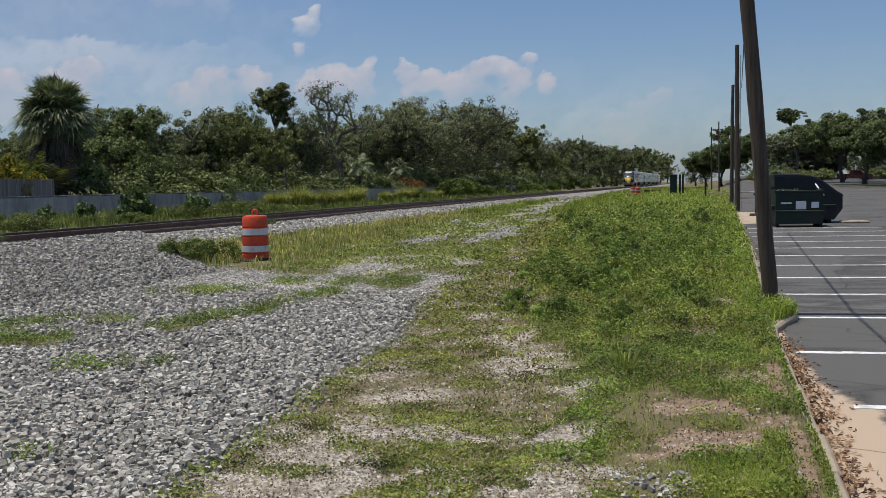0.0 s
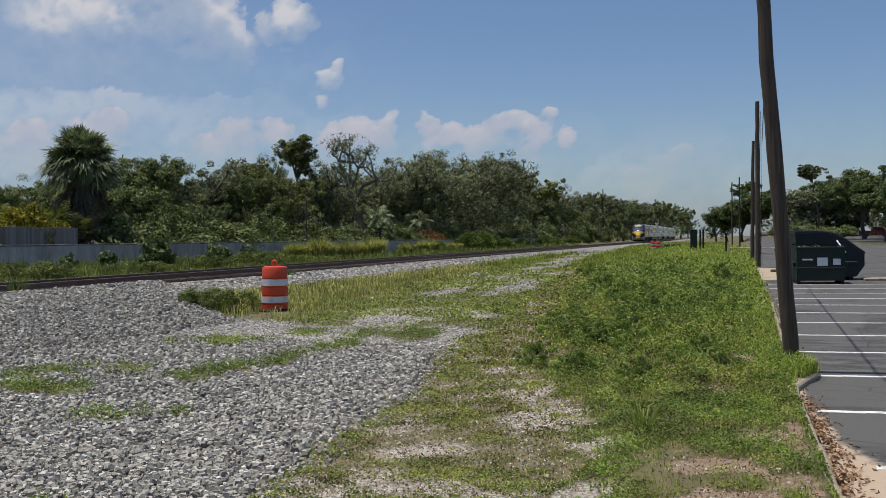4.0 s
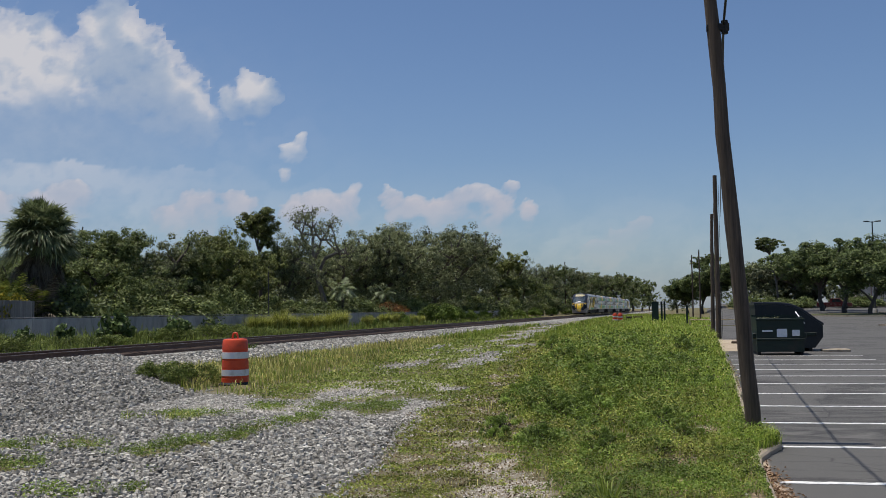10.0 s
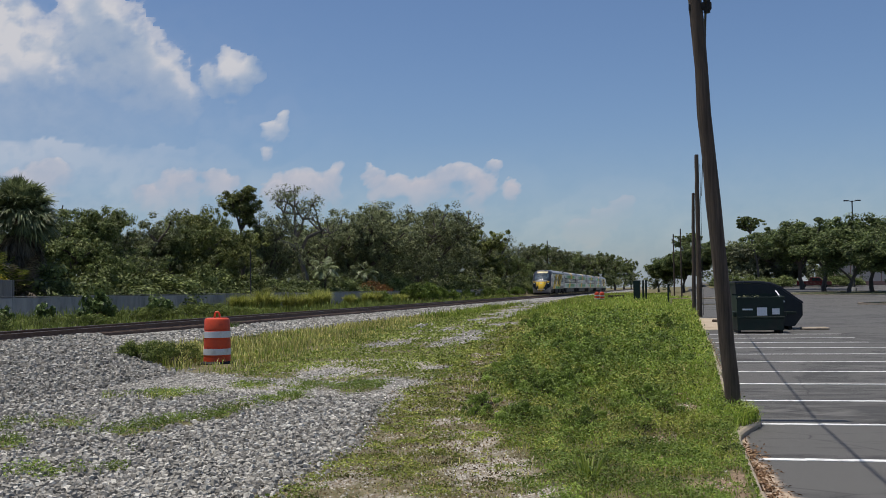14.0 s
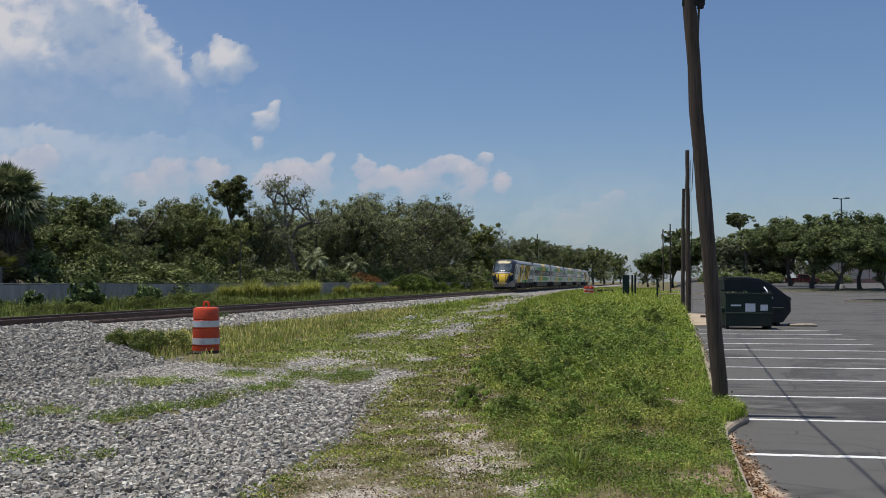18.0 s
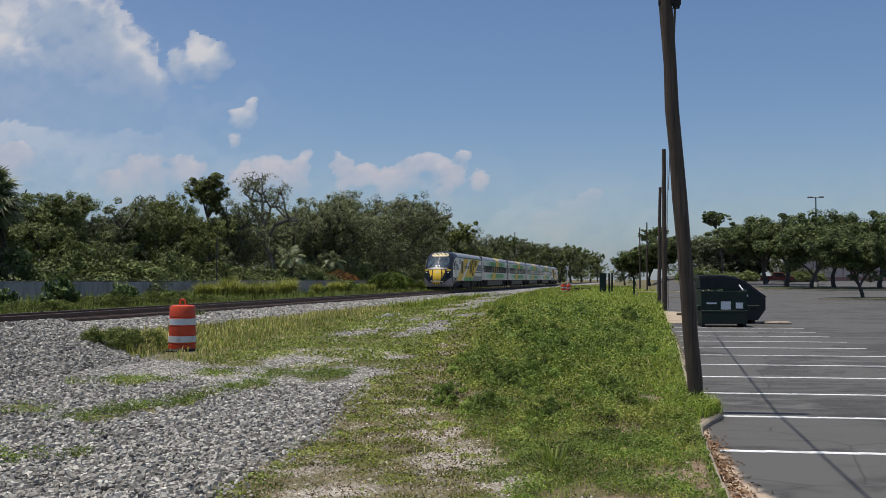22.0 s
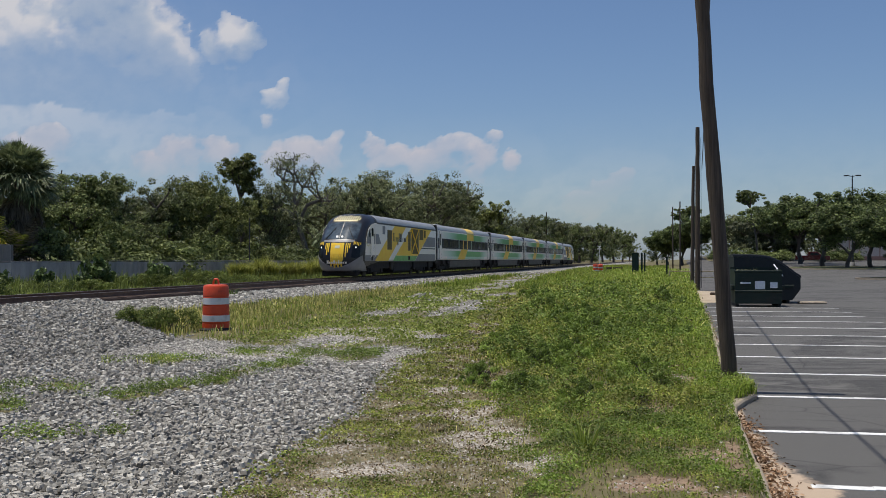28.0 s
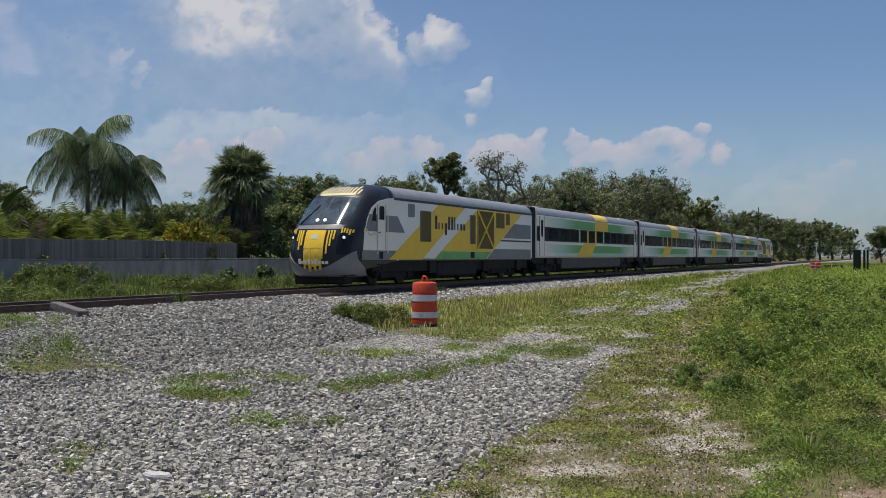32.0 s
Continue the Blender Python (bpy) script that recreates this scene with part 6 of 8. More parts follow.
for k in range(64):
    y = 11.5 * (46 / 11.5) ** ((k + rt.random()) / 64)
    x = rt.uniform(float(road_edge(y)) + 1.3, float(kerb_x(y)) - 0.5)
    s = rt.uniform(0.4, 0.95) * float(np.interp(y, [9, 16, 40], [0.5, 1.0, 1.6]))
    put("mound", x, y, s, s * rt.uniform(0.75, 1.15), rt.uniform(0, 360))

# ---- plants: round the car park ----
pool("park", make_tree("oak_tree", "dense round live oak on a car park island", 41, 10, 11, MAT_PARK, trunk=2.9, r0=0.19, low=0, per=340, leaf=0.15, clump=1.7, kids=(6, 5)))
pool("park2", make_tree("oak_tree", "dense dark live oak on a car park island", 42, 10, 10, MAT_PARK, trunk=2.7, r0=0.19, low=0, per=340, leaf=0.15, clump=1.7, kids=(6, 5)))
pool("grey", make_tree("broadleaf_tree", "dusty grey-green tree behind the dumpsters", 43, 10, 10, MAT_DUSTY, low=20, per=200, leaf=0.2, clump=1.4))
pool("pine", make_tree("pine_tree", "tall flat-topped pine over the tree line", 44, 14, 8, MAT_OAK, trunk=11.0, r0=0.25, per=160, leaf=0.15, clump=0.9, kids=(6, 3), flat=0.45))


for key, az, R, h, wide in (("park", 8.0, 156, 10.9, 1.2), ("park2", 9.2, 138, 10.2, 1.15), ("park", 10.4, 143, 10.0, 1.1), ("park2", 11.75, 98, 6.9, 1.15), ("park", 12.6, 140, 10.2, 1.15), ("park2", 13.8, 150, 10.6, 1.2), ("park", 6.9, 175, 11.4, 1.2),
                            ("grey", 5.6, 215, 10.8, 1.1), ("grey", 4.6, 225, 10.2, 1.0), ("park2", 6.2, 230, 12.2, 1.0), ("far_b", 3.6, 240, 10.5, 1.0), ("park", 2.7, 245, 10.8, 1.1), ("pine", 4.75, 205, 14.0, 0.95),
                            ("park2", 1.7, 250, 11.2, 1.1), ("park", 0.8, 262, 10.6, 1.15), ("park2", 0.0, 270, 9.6, 1.15), ("pine", 0.7, 262, 14.6, 0.8), ("far_b", -0.6, 300, 8.5, 1.1), ("pine", 1.6, 250, 13.5, 0.7), ("far_a", 5.2, 260, 11.5, 1.2), ("far_a", 3.2, 280, 12, 1.2),
                            ("far_a", 9.6, 300, 11, 1.3), ("far_a", 12.2, 310, 11, 1.3), ("far_a", 15.2, 180, 10, 1.3), ("grey", 6.3, 224, 8.8, 1.0), ("far_a", 7.3, 226, 9.4, 1.1), ("far_b", 8.2, 207, 7.6, 1.0)):
    x, y = R * math.sin(radians(az)), R * math.cos(radians(az))
    put(key, x, y, h / (14 if key == "pine" else 10) * wide, h / (14 if key == "pine" else 10), rt.uniform(0, 360), float(lotz(x, y)))

# dark undergrowth that closes the view beneath the car park trees
for k in range(20):
    az = 2.6 + 0.36 * k
    R = rt.uniform(196, 214)
    x, y = R * math.sin(radians(az)), R * math.cos(radians(az))
    if az < 6.2 or az > 7.7:
        put("under", x, y, rt.uniform(1.0, 1.5), rt.uniform(0.5, 0.8), rt.uniform(0, 360), float(lotz(x, y)), "dark green shrub beneath the car park trees")


# ---- stones, grass and weeds on the ground ----
def scatter(rng, n, r0, r1, az0, az1, power=2.0):
    """Places in a fan before the standpoint; power 2 spreads them evenly over the logarithm of the distance."""
    u = rng.random(n)
    if power == 2.0:
        R = r0 * (r1 / r0) ** u
    else:
        k = 2 - power
        R = (r0 ** k + (r1 ** k - r0 ** k) * u) ** (1 / k)
    a = np.radians(rng.uniform(az0, az1, n))
    return R * np.sin(a), R * np.cos(a), R


def strip(rng, n, y0, y1, power=1.75):
    """Places on the verge between road and kerb, thinning out with distance."""
    k = 1 - power
    y = (y0 ** k + (y1 ** k - y0 ** k) * rng.random(n)) ** (1 / k)
    x = road_edge(y) - 0.4 + (kerb_line(y) + 0.5 - road_edge(y)) * rng.random(n)
    return x, y, np.hypot(x, y)


def stones():
    rng = np.random.default_rng(3)
    x, y, R = scatter(rng, 215000, 4.3, 44, -52, 8, 1.3)
    keep = (rng.random(len(x)) < gravel(x, y) ** 1.5 * 1.15) & (x > -18.2) & (x < kerb_x(y) - 0.2)
    x, y, R = x[keep], y[keep], R[keep]
    # the track's shoulder farther along
    fx, fy = rng.uniform(-18.5, -13.2, 26000), 40 * (110 / 40) ** rng.random(26000)
    keep = rng.random(len(fx)) < gravel(fx, fy)
    x, y = np.r_[x, fx[keep]], np.r_[y, fy[keep]]
    R = np.hypot(x, y)
    n = len(x)
    s = rng.uniform(0.013, 0.030, n) * np.clip(R / 16, 1, 2.6)
    s = np.where((x > road_edge(y)) | ((y > 14.5) & (x > -9)), s * 0.7, s)
    cube = np.array([(a, b, c) for a in (-1, 1) for b in (-1, 1) for c in (-1, 1)], float)
    v = cube[None] * (1 + rng.uniform(-0.36, 0.16, (n, 8, 3)))
    v *= rng.uniform(0.65, 1.25, (n, 1, 3)) * [1, 1, 0.62]
    v[..., :2] *= np.where(cube[None, :, 2:] > 0, 0.68, 1.0)
    a, t = rng.uniform(0, 2 * np.pi, n), rng.normal(0, 0.38, n)
    c, d = np.cos(a)[:, None], np.sin(a)[:, None]
    ct, st = np.cos(t)[:, None], np.sin(t)[:, None]
    vy, vz = v[..., 1] * ct - v[..., 2] * st, v[..., 1] * st + v[..., 2] * ct
    v = np.stack([v[..., 0] * c - vy * d, v[..., 0] * d + vy * c, vz], -1) * s[:, None, None]
    v[..., 2] *= np.where((y > 14.5) & (x > -9), 0.55, 1.0)[:, None]
    z = gz(x, y) + s * rng.uniform(0.0, 1.1, n) * np.where((y > 14.5) & (x > -9), 0.4, 1.0)
    v += np.stack([x, y, z], 1)[:, None]
    f = np.array([(0, 1, 3, 2), (4, 6, 7, 5), (0, 4, 5, 1), (2, 3, 7, 6), (0, 2, 6, 4), (1, 5, 7, 3)])
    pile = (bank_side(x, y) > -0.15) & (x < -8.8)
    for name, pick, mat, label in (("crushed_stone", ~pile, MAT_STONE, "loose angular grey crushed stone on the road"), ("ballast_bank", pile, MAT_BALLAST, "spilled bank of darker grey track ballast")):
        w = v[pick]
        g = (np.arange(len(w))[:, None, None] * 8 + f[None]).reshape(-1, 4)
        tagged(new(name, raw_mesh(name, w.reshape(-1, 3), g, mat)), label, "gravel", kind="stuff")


stones()


def lawn(name, label, mat, seed, n, r0, r1, az0, az1, dens, height, width, lean=0.5, power=2.0, where=None):
    rng = np.random.default_rng(seed)
    x, y, R = where(rng, n, r0, r1) if where else scatter(rng, n, r0, r1, az0, az1, power)
    keep = rng.random(n) < dens(x, y)
    x, y, R = x[keep], y[keep], R[keep]
    me = blades_mesh(name, x, y, gz(x, y) - 0.01, height(x, y) * rng.uniform(0.45, 1.15, len(x)), np.maximum(width, 0.00085 * R), rng, mat, lean)
    return tagged(new(name, me), label, "grass", kind="stuff")


def verge(x, y):
    return (x > road_edge(y) - 0.3) * (x < kerb_line(y) + 0.02 - 0.09 * (y > 14.0)) * np.clip(1 - 1.5 * gravel(x, y), 0, 1) * np.clip(1 - 1.3 * dirt(x, y), 0, 1) * np.clip(1 - 1.1 * stony(x, y) * np.clip(4.0 * fbm(x, y, 0.3, 92) - 1.2, 0, 1), 0, 1)


def tall(x, y):
    """Height of the verge's grass: cropped near the standpoint, deep towards the far end."""
    return (np.interp(y, [4, 9, 13, 18, 30, 80, 120], [0.05, 0.07, 0.13, 0.24, 0.34, 0.50, 0.70]) * np.clip((x - road_edge(y)) / 1.6, 0.35, 1.0)
            * (0.6 + 0.8 * fbm(x, y, 1.8, 51)))


def right_side(x, y):
    """The closed grass beside the kerb and towards the far end."""
    return np.clip(np.interp(y, [4, 8, 12, 16, 30, 45], [0.10, 0.12, 0.25, 0.35, 0.5, 0.9]) + 0.9 * np.clip((x - kerb_x(y) + 0.9) / 0.7, 0, 1) * np.clip((y - 11.5) / 2, 0.25, 1) + 0.9 * (fbm(x, y, 2.2, 50) - 0.5), 0, 1)


def tuft(x, y):
    return blob(x, y, 0.25, 5.8, 0.4, 0.9) + blob(x, y, 0.75, 12.9, 0.4, 1.0)


def kerbside(x, y):
    """The strip of tall grass beside the kerb, wider towards the far end."""
    return np.clip((x - kerb_x(y) + np.interp(y, [12, 16, 30, 60], [0.5, 0.9, 1.6, 4.0])) / 0.5 + 2.0 * (fbm(x, y, 0.9, 94) - 0.5), 0, 1) * np.clip((y - 12) / 2, 0, 1)


lawn("verge_grass", "tall green grass on the verge", MAT_GRASS, 61, 250000, 4.4, 130, -36, 6,
     lambda x, y: verge(x, y) * np.clip(clover_edge(x, y) * right_side(x, y) + tuft(x, y) + kerbside(x, y), 0, 1), lambda x, y: tall(x, y) * (1 + 0.6 * np.clip(tuft(x, y), 0, 1)), 0.0048, 1.2, where=strip)
lawn("dry_verge_grass", "straw-coloured grass mixed into the verge", MAT_DRYGRASS, 62, 34000, 4.4, 90, -36, 6,
     lambda x, y: verge(x, y) * np.clip(1.5 * fbm(x, y, 1.6, 53) - 0.55, 0, 1), lambda x, y: tall(x, y) * 1.1, 0.0045, 0.8, where=strip)


def meadow(x, y):
    return (x > -13.9 + 1.6 * (fbm(x, y, 1.0, 88) - 0.5)) * (x < road_edge(y) + 0.2) * np.clip(1 - 1.5 * gravel(x, y), 0, 1) * np.clip(1 - 0.85 * blob(x, y, -9.1, 19.2, 0.55, 0.9), 0, 1)


lawn("meadow_grass", "yellow-green grass between road and track", MAT_GRASS, 63, 120000, 5, 130, -50, -4,
     lambda x, y: meadow(x, y) * np.clip((y - 15.5) / 2, 0.04, 1) * np.clip(0.15 + 1.3 * fbm(x, y, 2.0, 54), 0, 1), lambda x, y: np.interp(x - road_edge(y), [-9, -4.5, -3, 0], [0.20, 0.18, 0.06, 0.05]) * np.interp(y, [10, 18], [0.45, 1]) * (0.6 + 0.8 * fbm(x, y, 1.5, 56)), 0.006, 0.6)
lawn("dry_meadow_grass", "straw-coloured seeding grass between road and track", MAT_DRYGRASS, 64, 110000, 14, 130, -40, -4,
     lambda x, y: meadow(x, y) * np.clip(1.7 * fbm(x, y, 2.6, 55) - 0.25, 0, 1) * np.clip((road_edge(y) - 2.2 - x) / 1.5, 0.12, 1), lambda x, y: np.interp(x - road_edge(y), [-9, -4.5, -3, 0], [0.28, 0.24, 0.08, 0.05]) * (0.6 + 0.8 * fbm(x, y, 1.5, 57)), 0.005, 0.5)
lawn("trackside_weeds", "green weeds beyond the track before the wall", MAT_CLOVERGRASS, 65, 120000, 26, 190, -52, -8,
     lambda x, y: (x < -22.6) * (x > -31.6) * np.clip(0.3 + fbm(x, y, 2.5, 58), 0, 1), lambda x, y: np.interp(x, [-31, -28.5, -26, -23], [0.95, 0.7, 0.4, 0.16]) * (0.5 + fbm(x, y, 3, 59)), 0.012, 0.6)


def cover(seed, n, dens, az0, az1, r1, size, name, label, mat, lift, where=None):
    """Small broad leaves close to the ground."""
    rng = np.random.default_rng(seed)
    x, y, R = where(rng, n, 4.4, r1) if where else scatter(rng, n, 4.4, r1, az0, az1)
    keep = rng.random(n) < dens(x, y)
    x, y, R = x[keep], y[keep], R[keep]
    p = np.stack([x, y, gz(x, y) + 0.004 + (1 - 0.75 * rng.random(len(x)) ** 1.6) * lift(x, y)], 1)
    q, f = leaf_cloud(rng, p, np.full(len(p), 0.02), 1, 1.0, 1, 1.1, 0.65)
    c = np.repeat(p, 4, 0)
    q = c + (q - c) * np.repeat(np.maximum(size, 0.0013 * R), 4)[:, None]
    return tagged(new(name, raw_mesh(name, q, f, mat)), label, "weeds", kind="stuff")


lawn("far_grass", "tall green grass towards the crossing", MAT_GRASS, 66, 60000, 50, 230, -14, 0,
     lambda x, y: (x > -13.6 + 1.8 * (fbm(x, y, 1.5, 88) - 0.5)) * (x < kerb_x(y)) * (1 - gravel(x, y)) * np.clip((y - 46) / 25, 0, 1) * np.clip(0.35 + fbm(x, y, 4, 67), 0, 1) * np.where(np.abs(x - road_edge(y) + 1.8) < 1.4, 0.35, 1.0), lambda x, y: 0.40 * (0.5 + fbm(x, y, 3, 68)) * np.where(np.abs(x - road_edge(y) + 1.8) < 1.4, 0.3, 1.0), 0.02, 0.9)


def mounds(x, y):
    return np.clip(2.6 * fbm(x, y, 0.42, 73) - 0.75, 0.06, 1)


def dark_weed(x, y):
    """Where the dark clover grows rather than the paler weeds."""
    return np.clip(5.0 * (0.55 * fbm(x, y, 2.4, 79) + 0.45 * fbm(x, y, 0.5, 84) - 0.47) + 0.42, 0.05, 0.92) * (0.25 + 0.75 * clover_edge(x, y))


def leafy_verge(x, y):
    near = clover_edge(x, y) * np.clip(4.5 * mounds(x, y) - 0.6, 0.0, 1) * np.interp(y, [5, 20, 45, 60], [1, 1, 0.7, 0.2])
    return verge(x, y) * (1 - 0.8 * kerbside(x, y)) * np.clip(near + np.clip(4.6 * fbm(x, y, 0.38, 72) - 1.85, 0, 1) * (1 - clover_edge(x, y)), 0, 1)


def weed_height(x, y):
    return np.interp(y, [5, 9, 13, 18, 30], [0.07, 0.10, 0.24, 0.42, 0.52]) * (0.25 + 0.75 * clover_edge(x, y)) * mounds(x, y) ** 0.8


cover(71, 360000, lambda x, y: leafy_verge(x, y) * dark_weed(x, y), -36, 6, 60, 0.0110, "ground_cover", "low dark green leafy weeds on the verge", MAT_CLOVER, weed_height, strip)
cover(70, 300000, lambda x, y: leafy_verge(x, y) * (1 - dark_weed(x, y)), -36, 6, 60, 0.0100, "pale_ground_cover", "paler yellow-green weeds on the verge", MAT_PALEWEED, lambda x, y: 0.8 * weed_height(x, y), strip)
cover(74, 360000, lambda x, y: meadow(x, y) * np.where(y > 17, np.clip(2.6 * fbm(x, y, 0.7, 75) - 0.55, 0, 1) * np.clip((x - road_edge(y) + 4.5) / 1.0, 0.1, 1), np.where(y < 13, 0.15, 0.7)), -52, -6, 65, 0.017, "road_weeds", "low green weeds growing through the gravel", MAT_ROADWEED,
      lambda x, y: 0.06 + 0.22 * blob(x, y, -10.2, 10.1, 0.9, 0.7) + 0.12 * blob(x, y, -13.8, 12.7, 0.8, 0.7) + 0.10 * blob(x, y, -15.9, 14.6, 1, 0.8) + 0.10 * blob(x, y, -10.6, 19.6, 1, 0.8))


cover(85, 62000, lambda x, y: (x > road_edge(y) - 0.2) * (x < kerb_x(y) - 0.08) * np.clip(0.25 + 0.5 * (1 - clover_edge(x, y)) + 0.5 * dirt(x, y) - 0.5 * gravel(x, y), 0, 1), -36, 6, 26, 0.008, "dry_thatch", "straw and brown dead leaves lying between the weeds", MAT_THATCH,
      lambda x, y: 0.010 + 0.5 * weed_height(x, y) * clover_edge(x, y), strip)


def weed_spots():
    """Leafy patches in the crushed stone."""
    rng = np.random.default_rng(76)
    X, Y = [], []
    for cx, cy, rx, ry in WEEDS:
        n = int(9000 * rx * ry + 250)
        X.append(cx + rng.normal(0, 0.75 * rx, n))
        Y.append(cy + rng.normal(0, 0.75 * ry, n))
    x, y = np.concatenate(X), np.concatenate(Y)
    keep = (gravel(x, y) < 0.62) & (fbm(x, y, 0.35, 78) > 0.36)
    x, y = x[keep], y[keep]
    lift = 0.05 + 0.07 * fbm(x, y, 0.3, 83) + 0.26 * blob(x, y, -10.4, 10.2, 0.7, 0.5) + 0.12 * blob(x, y, -13.8, 12.7, 0.8, 0.7)
    p = np.stack([x, y, gz(x, y) + 0.012 + rng.random(len(x)) * lift], 1)
    q, f = leaf_cloud(rng, p, np.full(len(p), 0.02), 1, 0.013, 1, 0.9, 0.6)
    tagged(new("gravel_weeds", raw_mesh("gravel_weeds", q, f, MAT_CLOVER)), "bright green weed patches growing in the crushed stone", "weeds", kind="stuff")


weed_spots()


def pebbles():
    rng = np.random.default_rng(5)
    x, y, R = scatter(rng, 150000, 4.3, 28, -45, 6, 1.3)
    keep = (rng.random(len(x)) < 0.95 * pebble(x, y) * np.clip(3 * fbm(x, y, 0.7, 77) - 0.5, 0, 1) + 0.25 * dirt(x, y)) & (x < kerb_x(y) - 0.15)
    x, y, R = x[keep], y[keep], R[keep]
    n = len(x)
    s = rng.uniform(0.005, 0.017, n) * np.clip(R / 10, 1, 1.6)
    oct_ = np.array([(1, 0, 0), (0, 1, 0), (-1, 0, 0), (0, -1, 0), (0.1, 0.1, 0.9)], float)
    v = oct_[None] * (1 + rng.uniform(-0.35, 0.35, (n, 5, 3))) + rng.uniform(-0.15, 0.15, (n, 5, 3))
    a = rng.uniform(0, 2 * np.pi, n)
    c, d = np.cos(a)[:, None], np.sin(a)[:, None]
    v = np.stack([v[..., 0] * c - v[..., 1] * d, v[..., 0] * d + v[..., 1] * c, v[..., 2] * 0.75], -1) * s[:, None, None] + np.stack([x, y, gz(x, y)], 1)[:, None]
    f = (np.arange(n)[:, None, None] * 5 + np.array([(0, 1, 4), (1, 2, 4), (2, 3, 4), (3, 0, 4)])[None]).reshape(-1, 3)
    tagged(new("pebbles", raw_mesh("pebbles", v.reshape(-1, 3), f, MAT_PEBBLE)), "small tan and grey pebbles on bare soil", "gravel", kind="stuff")


def pebble_material():
    m = Nodes("tan_pebble")
    geo = m.node("ShaderNodeNewGeometry")
    m.color(m.ramp(geo.outputs["Random Per Island"], [(0.0, (0.22, 0.20, 0.17)), (0.5, (0.42, 0.395, 0.35)), (1.0, (0.66, 0.63, 0.57))]))
    m.set(Roughness=0.9, Specular_IOR_Level=0.2)
    return m.mat


MAT_PEBBLE = pebble_material()
pebbles()


def fallen_leaves():
    rng = np.random.default_rng(80)
    n = 1700
    y = 4.6 + 30 * rng.random(n) ** 1.6
    y = np.where(rng.random(n) < 0.6, rng.choice([6.3, 7.2, 8.0, 8.8, 9.6, 10.3, 11.2], n) + rng.normal(0, 0.28, n), y)
    u = np.abs(rng.normal(0, 0.10, n)) * (0.3 + 1.4 * fbm(y * 0 + 3, y, 0.9, 81)) + 0.08
    p = np.stack([kerb_x(y) + u, y, np.full(n, LOT_Z + 0.008) + 0.03 * rng.random(n) * np.exp(-u / 0.12)], 1)
    q, f = leaf_cloud(rng, p, np.full(n, 0.003), 1, 0.025, 1, 1.2, 0.45)
    q[:, 2] = np.maximum(q[:, 2], LOT_Z + 0.006)
    tagged(new("fallen_leaves", raw_mesh("fallen_leaves", q, f, MAT_DEADLEAF)), "dry brown fallen leaves drifted along the kerb", "leaf litter", kind="stuff")


fallen_leaves()


# ---- things round the car park ----
MAT_RED = surface("dark_red_car_paint", (0.070, 0.008, 0.011), (0.10, 0.011, 0.015), 3, 0.25, bump=0.0, coat=0.6)
MAT_CARWHITE = surface("white_car_paint", (0.70, 0.71, 0.72), (0.78, 0.78, 0.79), 3, 0.25, bump=0.0, coat=0.6)
MAT_STUCCO = surface("pale_stucco", (0.55, 0.47, 0.40), (0.64, 0.55, 0.48), 3, 0.9, dirt=(0.45, 0.38, 0.32))
MAT_PINKBAND = surface("brick_band", (0.36, 0.20, 0.15), (0.45, 0.26, 0.20), 6, 0.9)
MAT_PIPE = surface("rusty_cream_pipe", (0.38, 0.30, 0.17), (0.50, 0.42, 0.28), 6, 0.7, dirt=(0.16, 0.09, 0.05))
MAT_SAND = surface("pale_sand", (0.34, 0.27, 0.19), (0.47, 0.39, 0.29), 5, 0.95, bump=0.4, dirt=(0.20, 0.15, 0.10))
MAT_GREENPOST = surface("dark_green_post_paint", (0.008, 0.022, 0.016), (0.016, 0.036, 0.026), 5, 0.6)
MAT_STEELGREY = surface("grey_lamp_steel", (0.05, 0.053, 0.056), (0.08, 0.083, 0.086), 5, 0.6, 0.1)
MAT_WIRE = surface("black_cable", (0.008, 0.008, 0.008), (0.02, 0.02, 0.02), 5, 0.6)


def spot(az, R):
    """A place in the car park by azimuth and distance from the standpoint."""
    x, y = R * math.sin(radians(az)), R * math.cos(radians(az))
    return x, y, float(lotz(x, y))


def wheel(root, x, y, r, name="wheel", w=0.22):
    t = Mesh().rev([(r * 0.62, -w / 2), (r * 0.94, -w / 2), (r, -w * 0.35), (r, w * 0.35), (r * 0.94, w / 2), (r * 0.62, w / 2)], 20)
    t.v = [(px, pz, py) for px, py, pz in t.v]
    ob = part(name, t, MAT_RUBBER, root, "", True)
    ob.matrix_basis = pose(x, y, r)
    h = Mesh().rev([(r * 0.2, -w * 0.4), (r * 0.6, -w * 0.45), (r * 0.6, w * 0.45), (r * 0.2, w * 0.4)], 14)
    h.v = [(px, pz, py) for px, py, pz in h.v]
    part("rim", h, MAT_STEELGREY, ob, "", True)


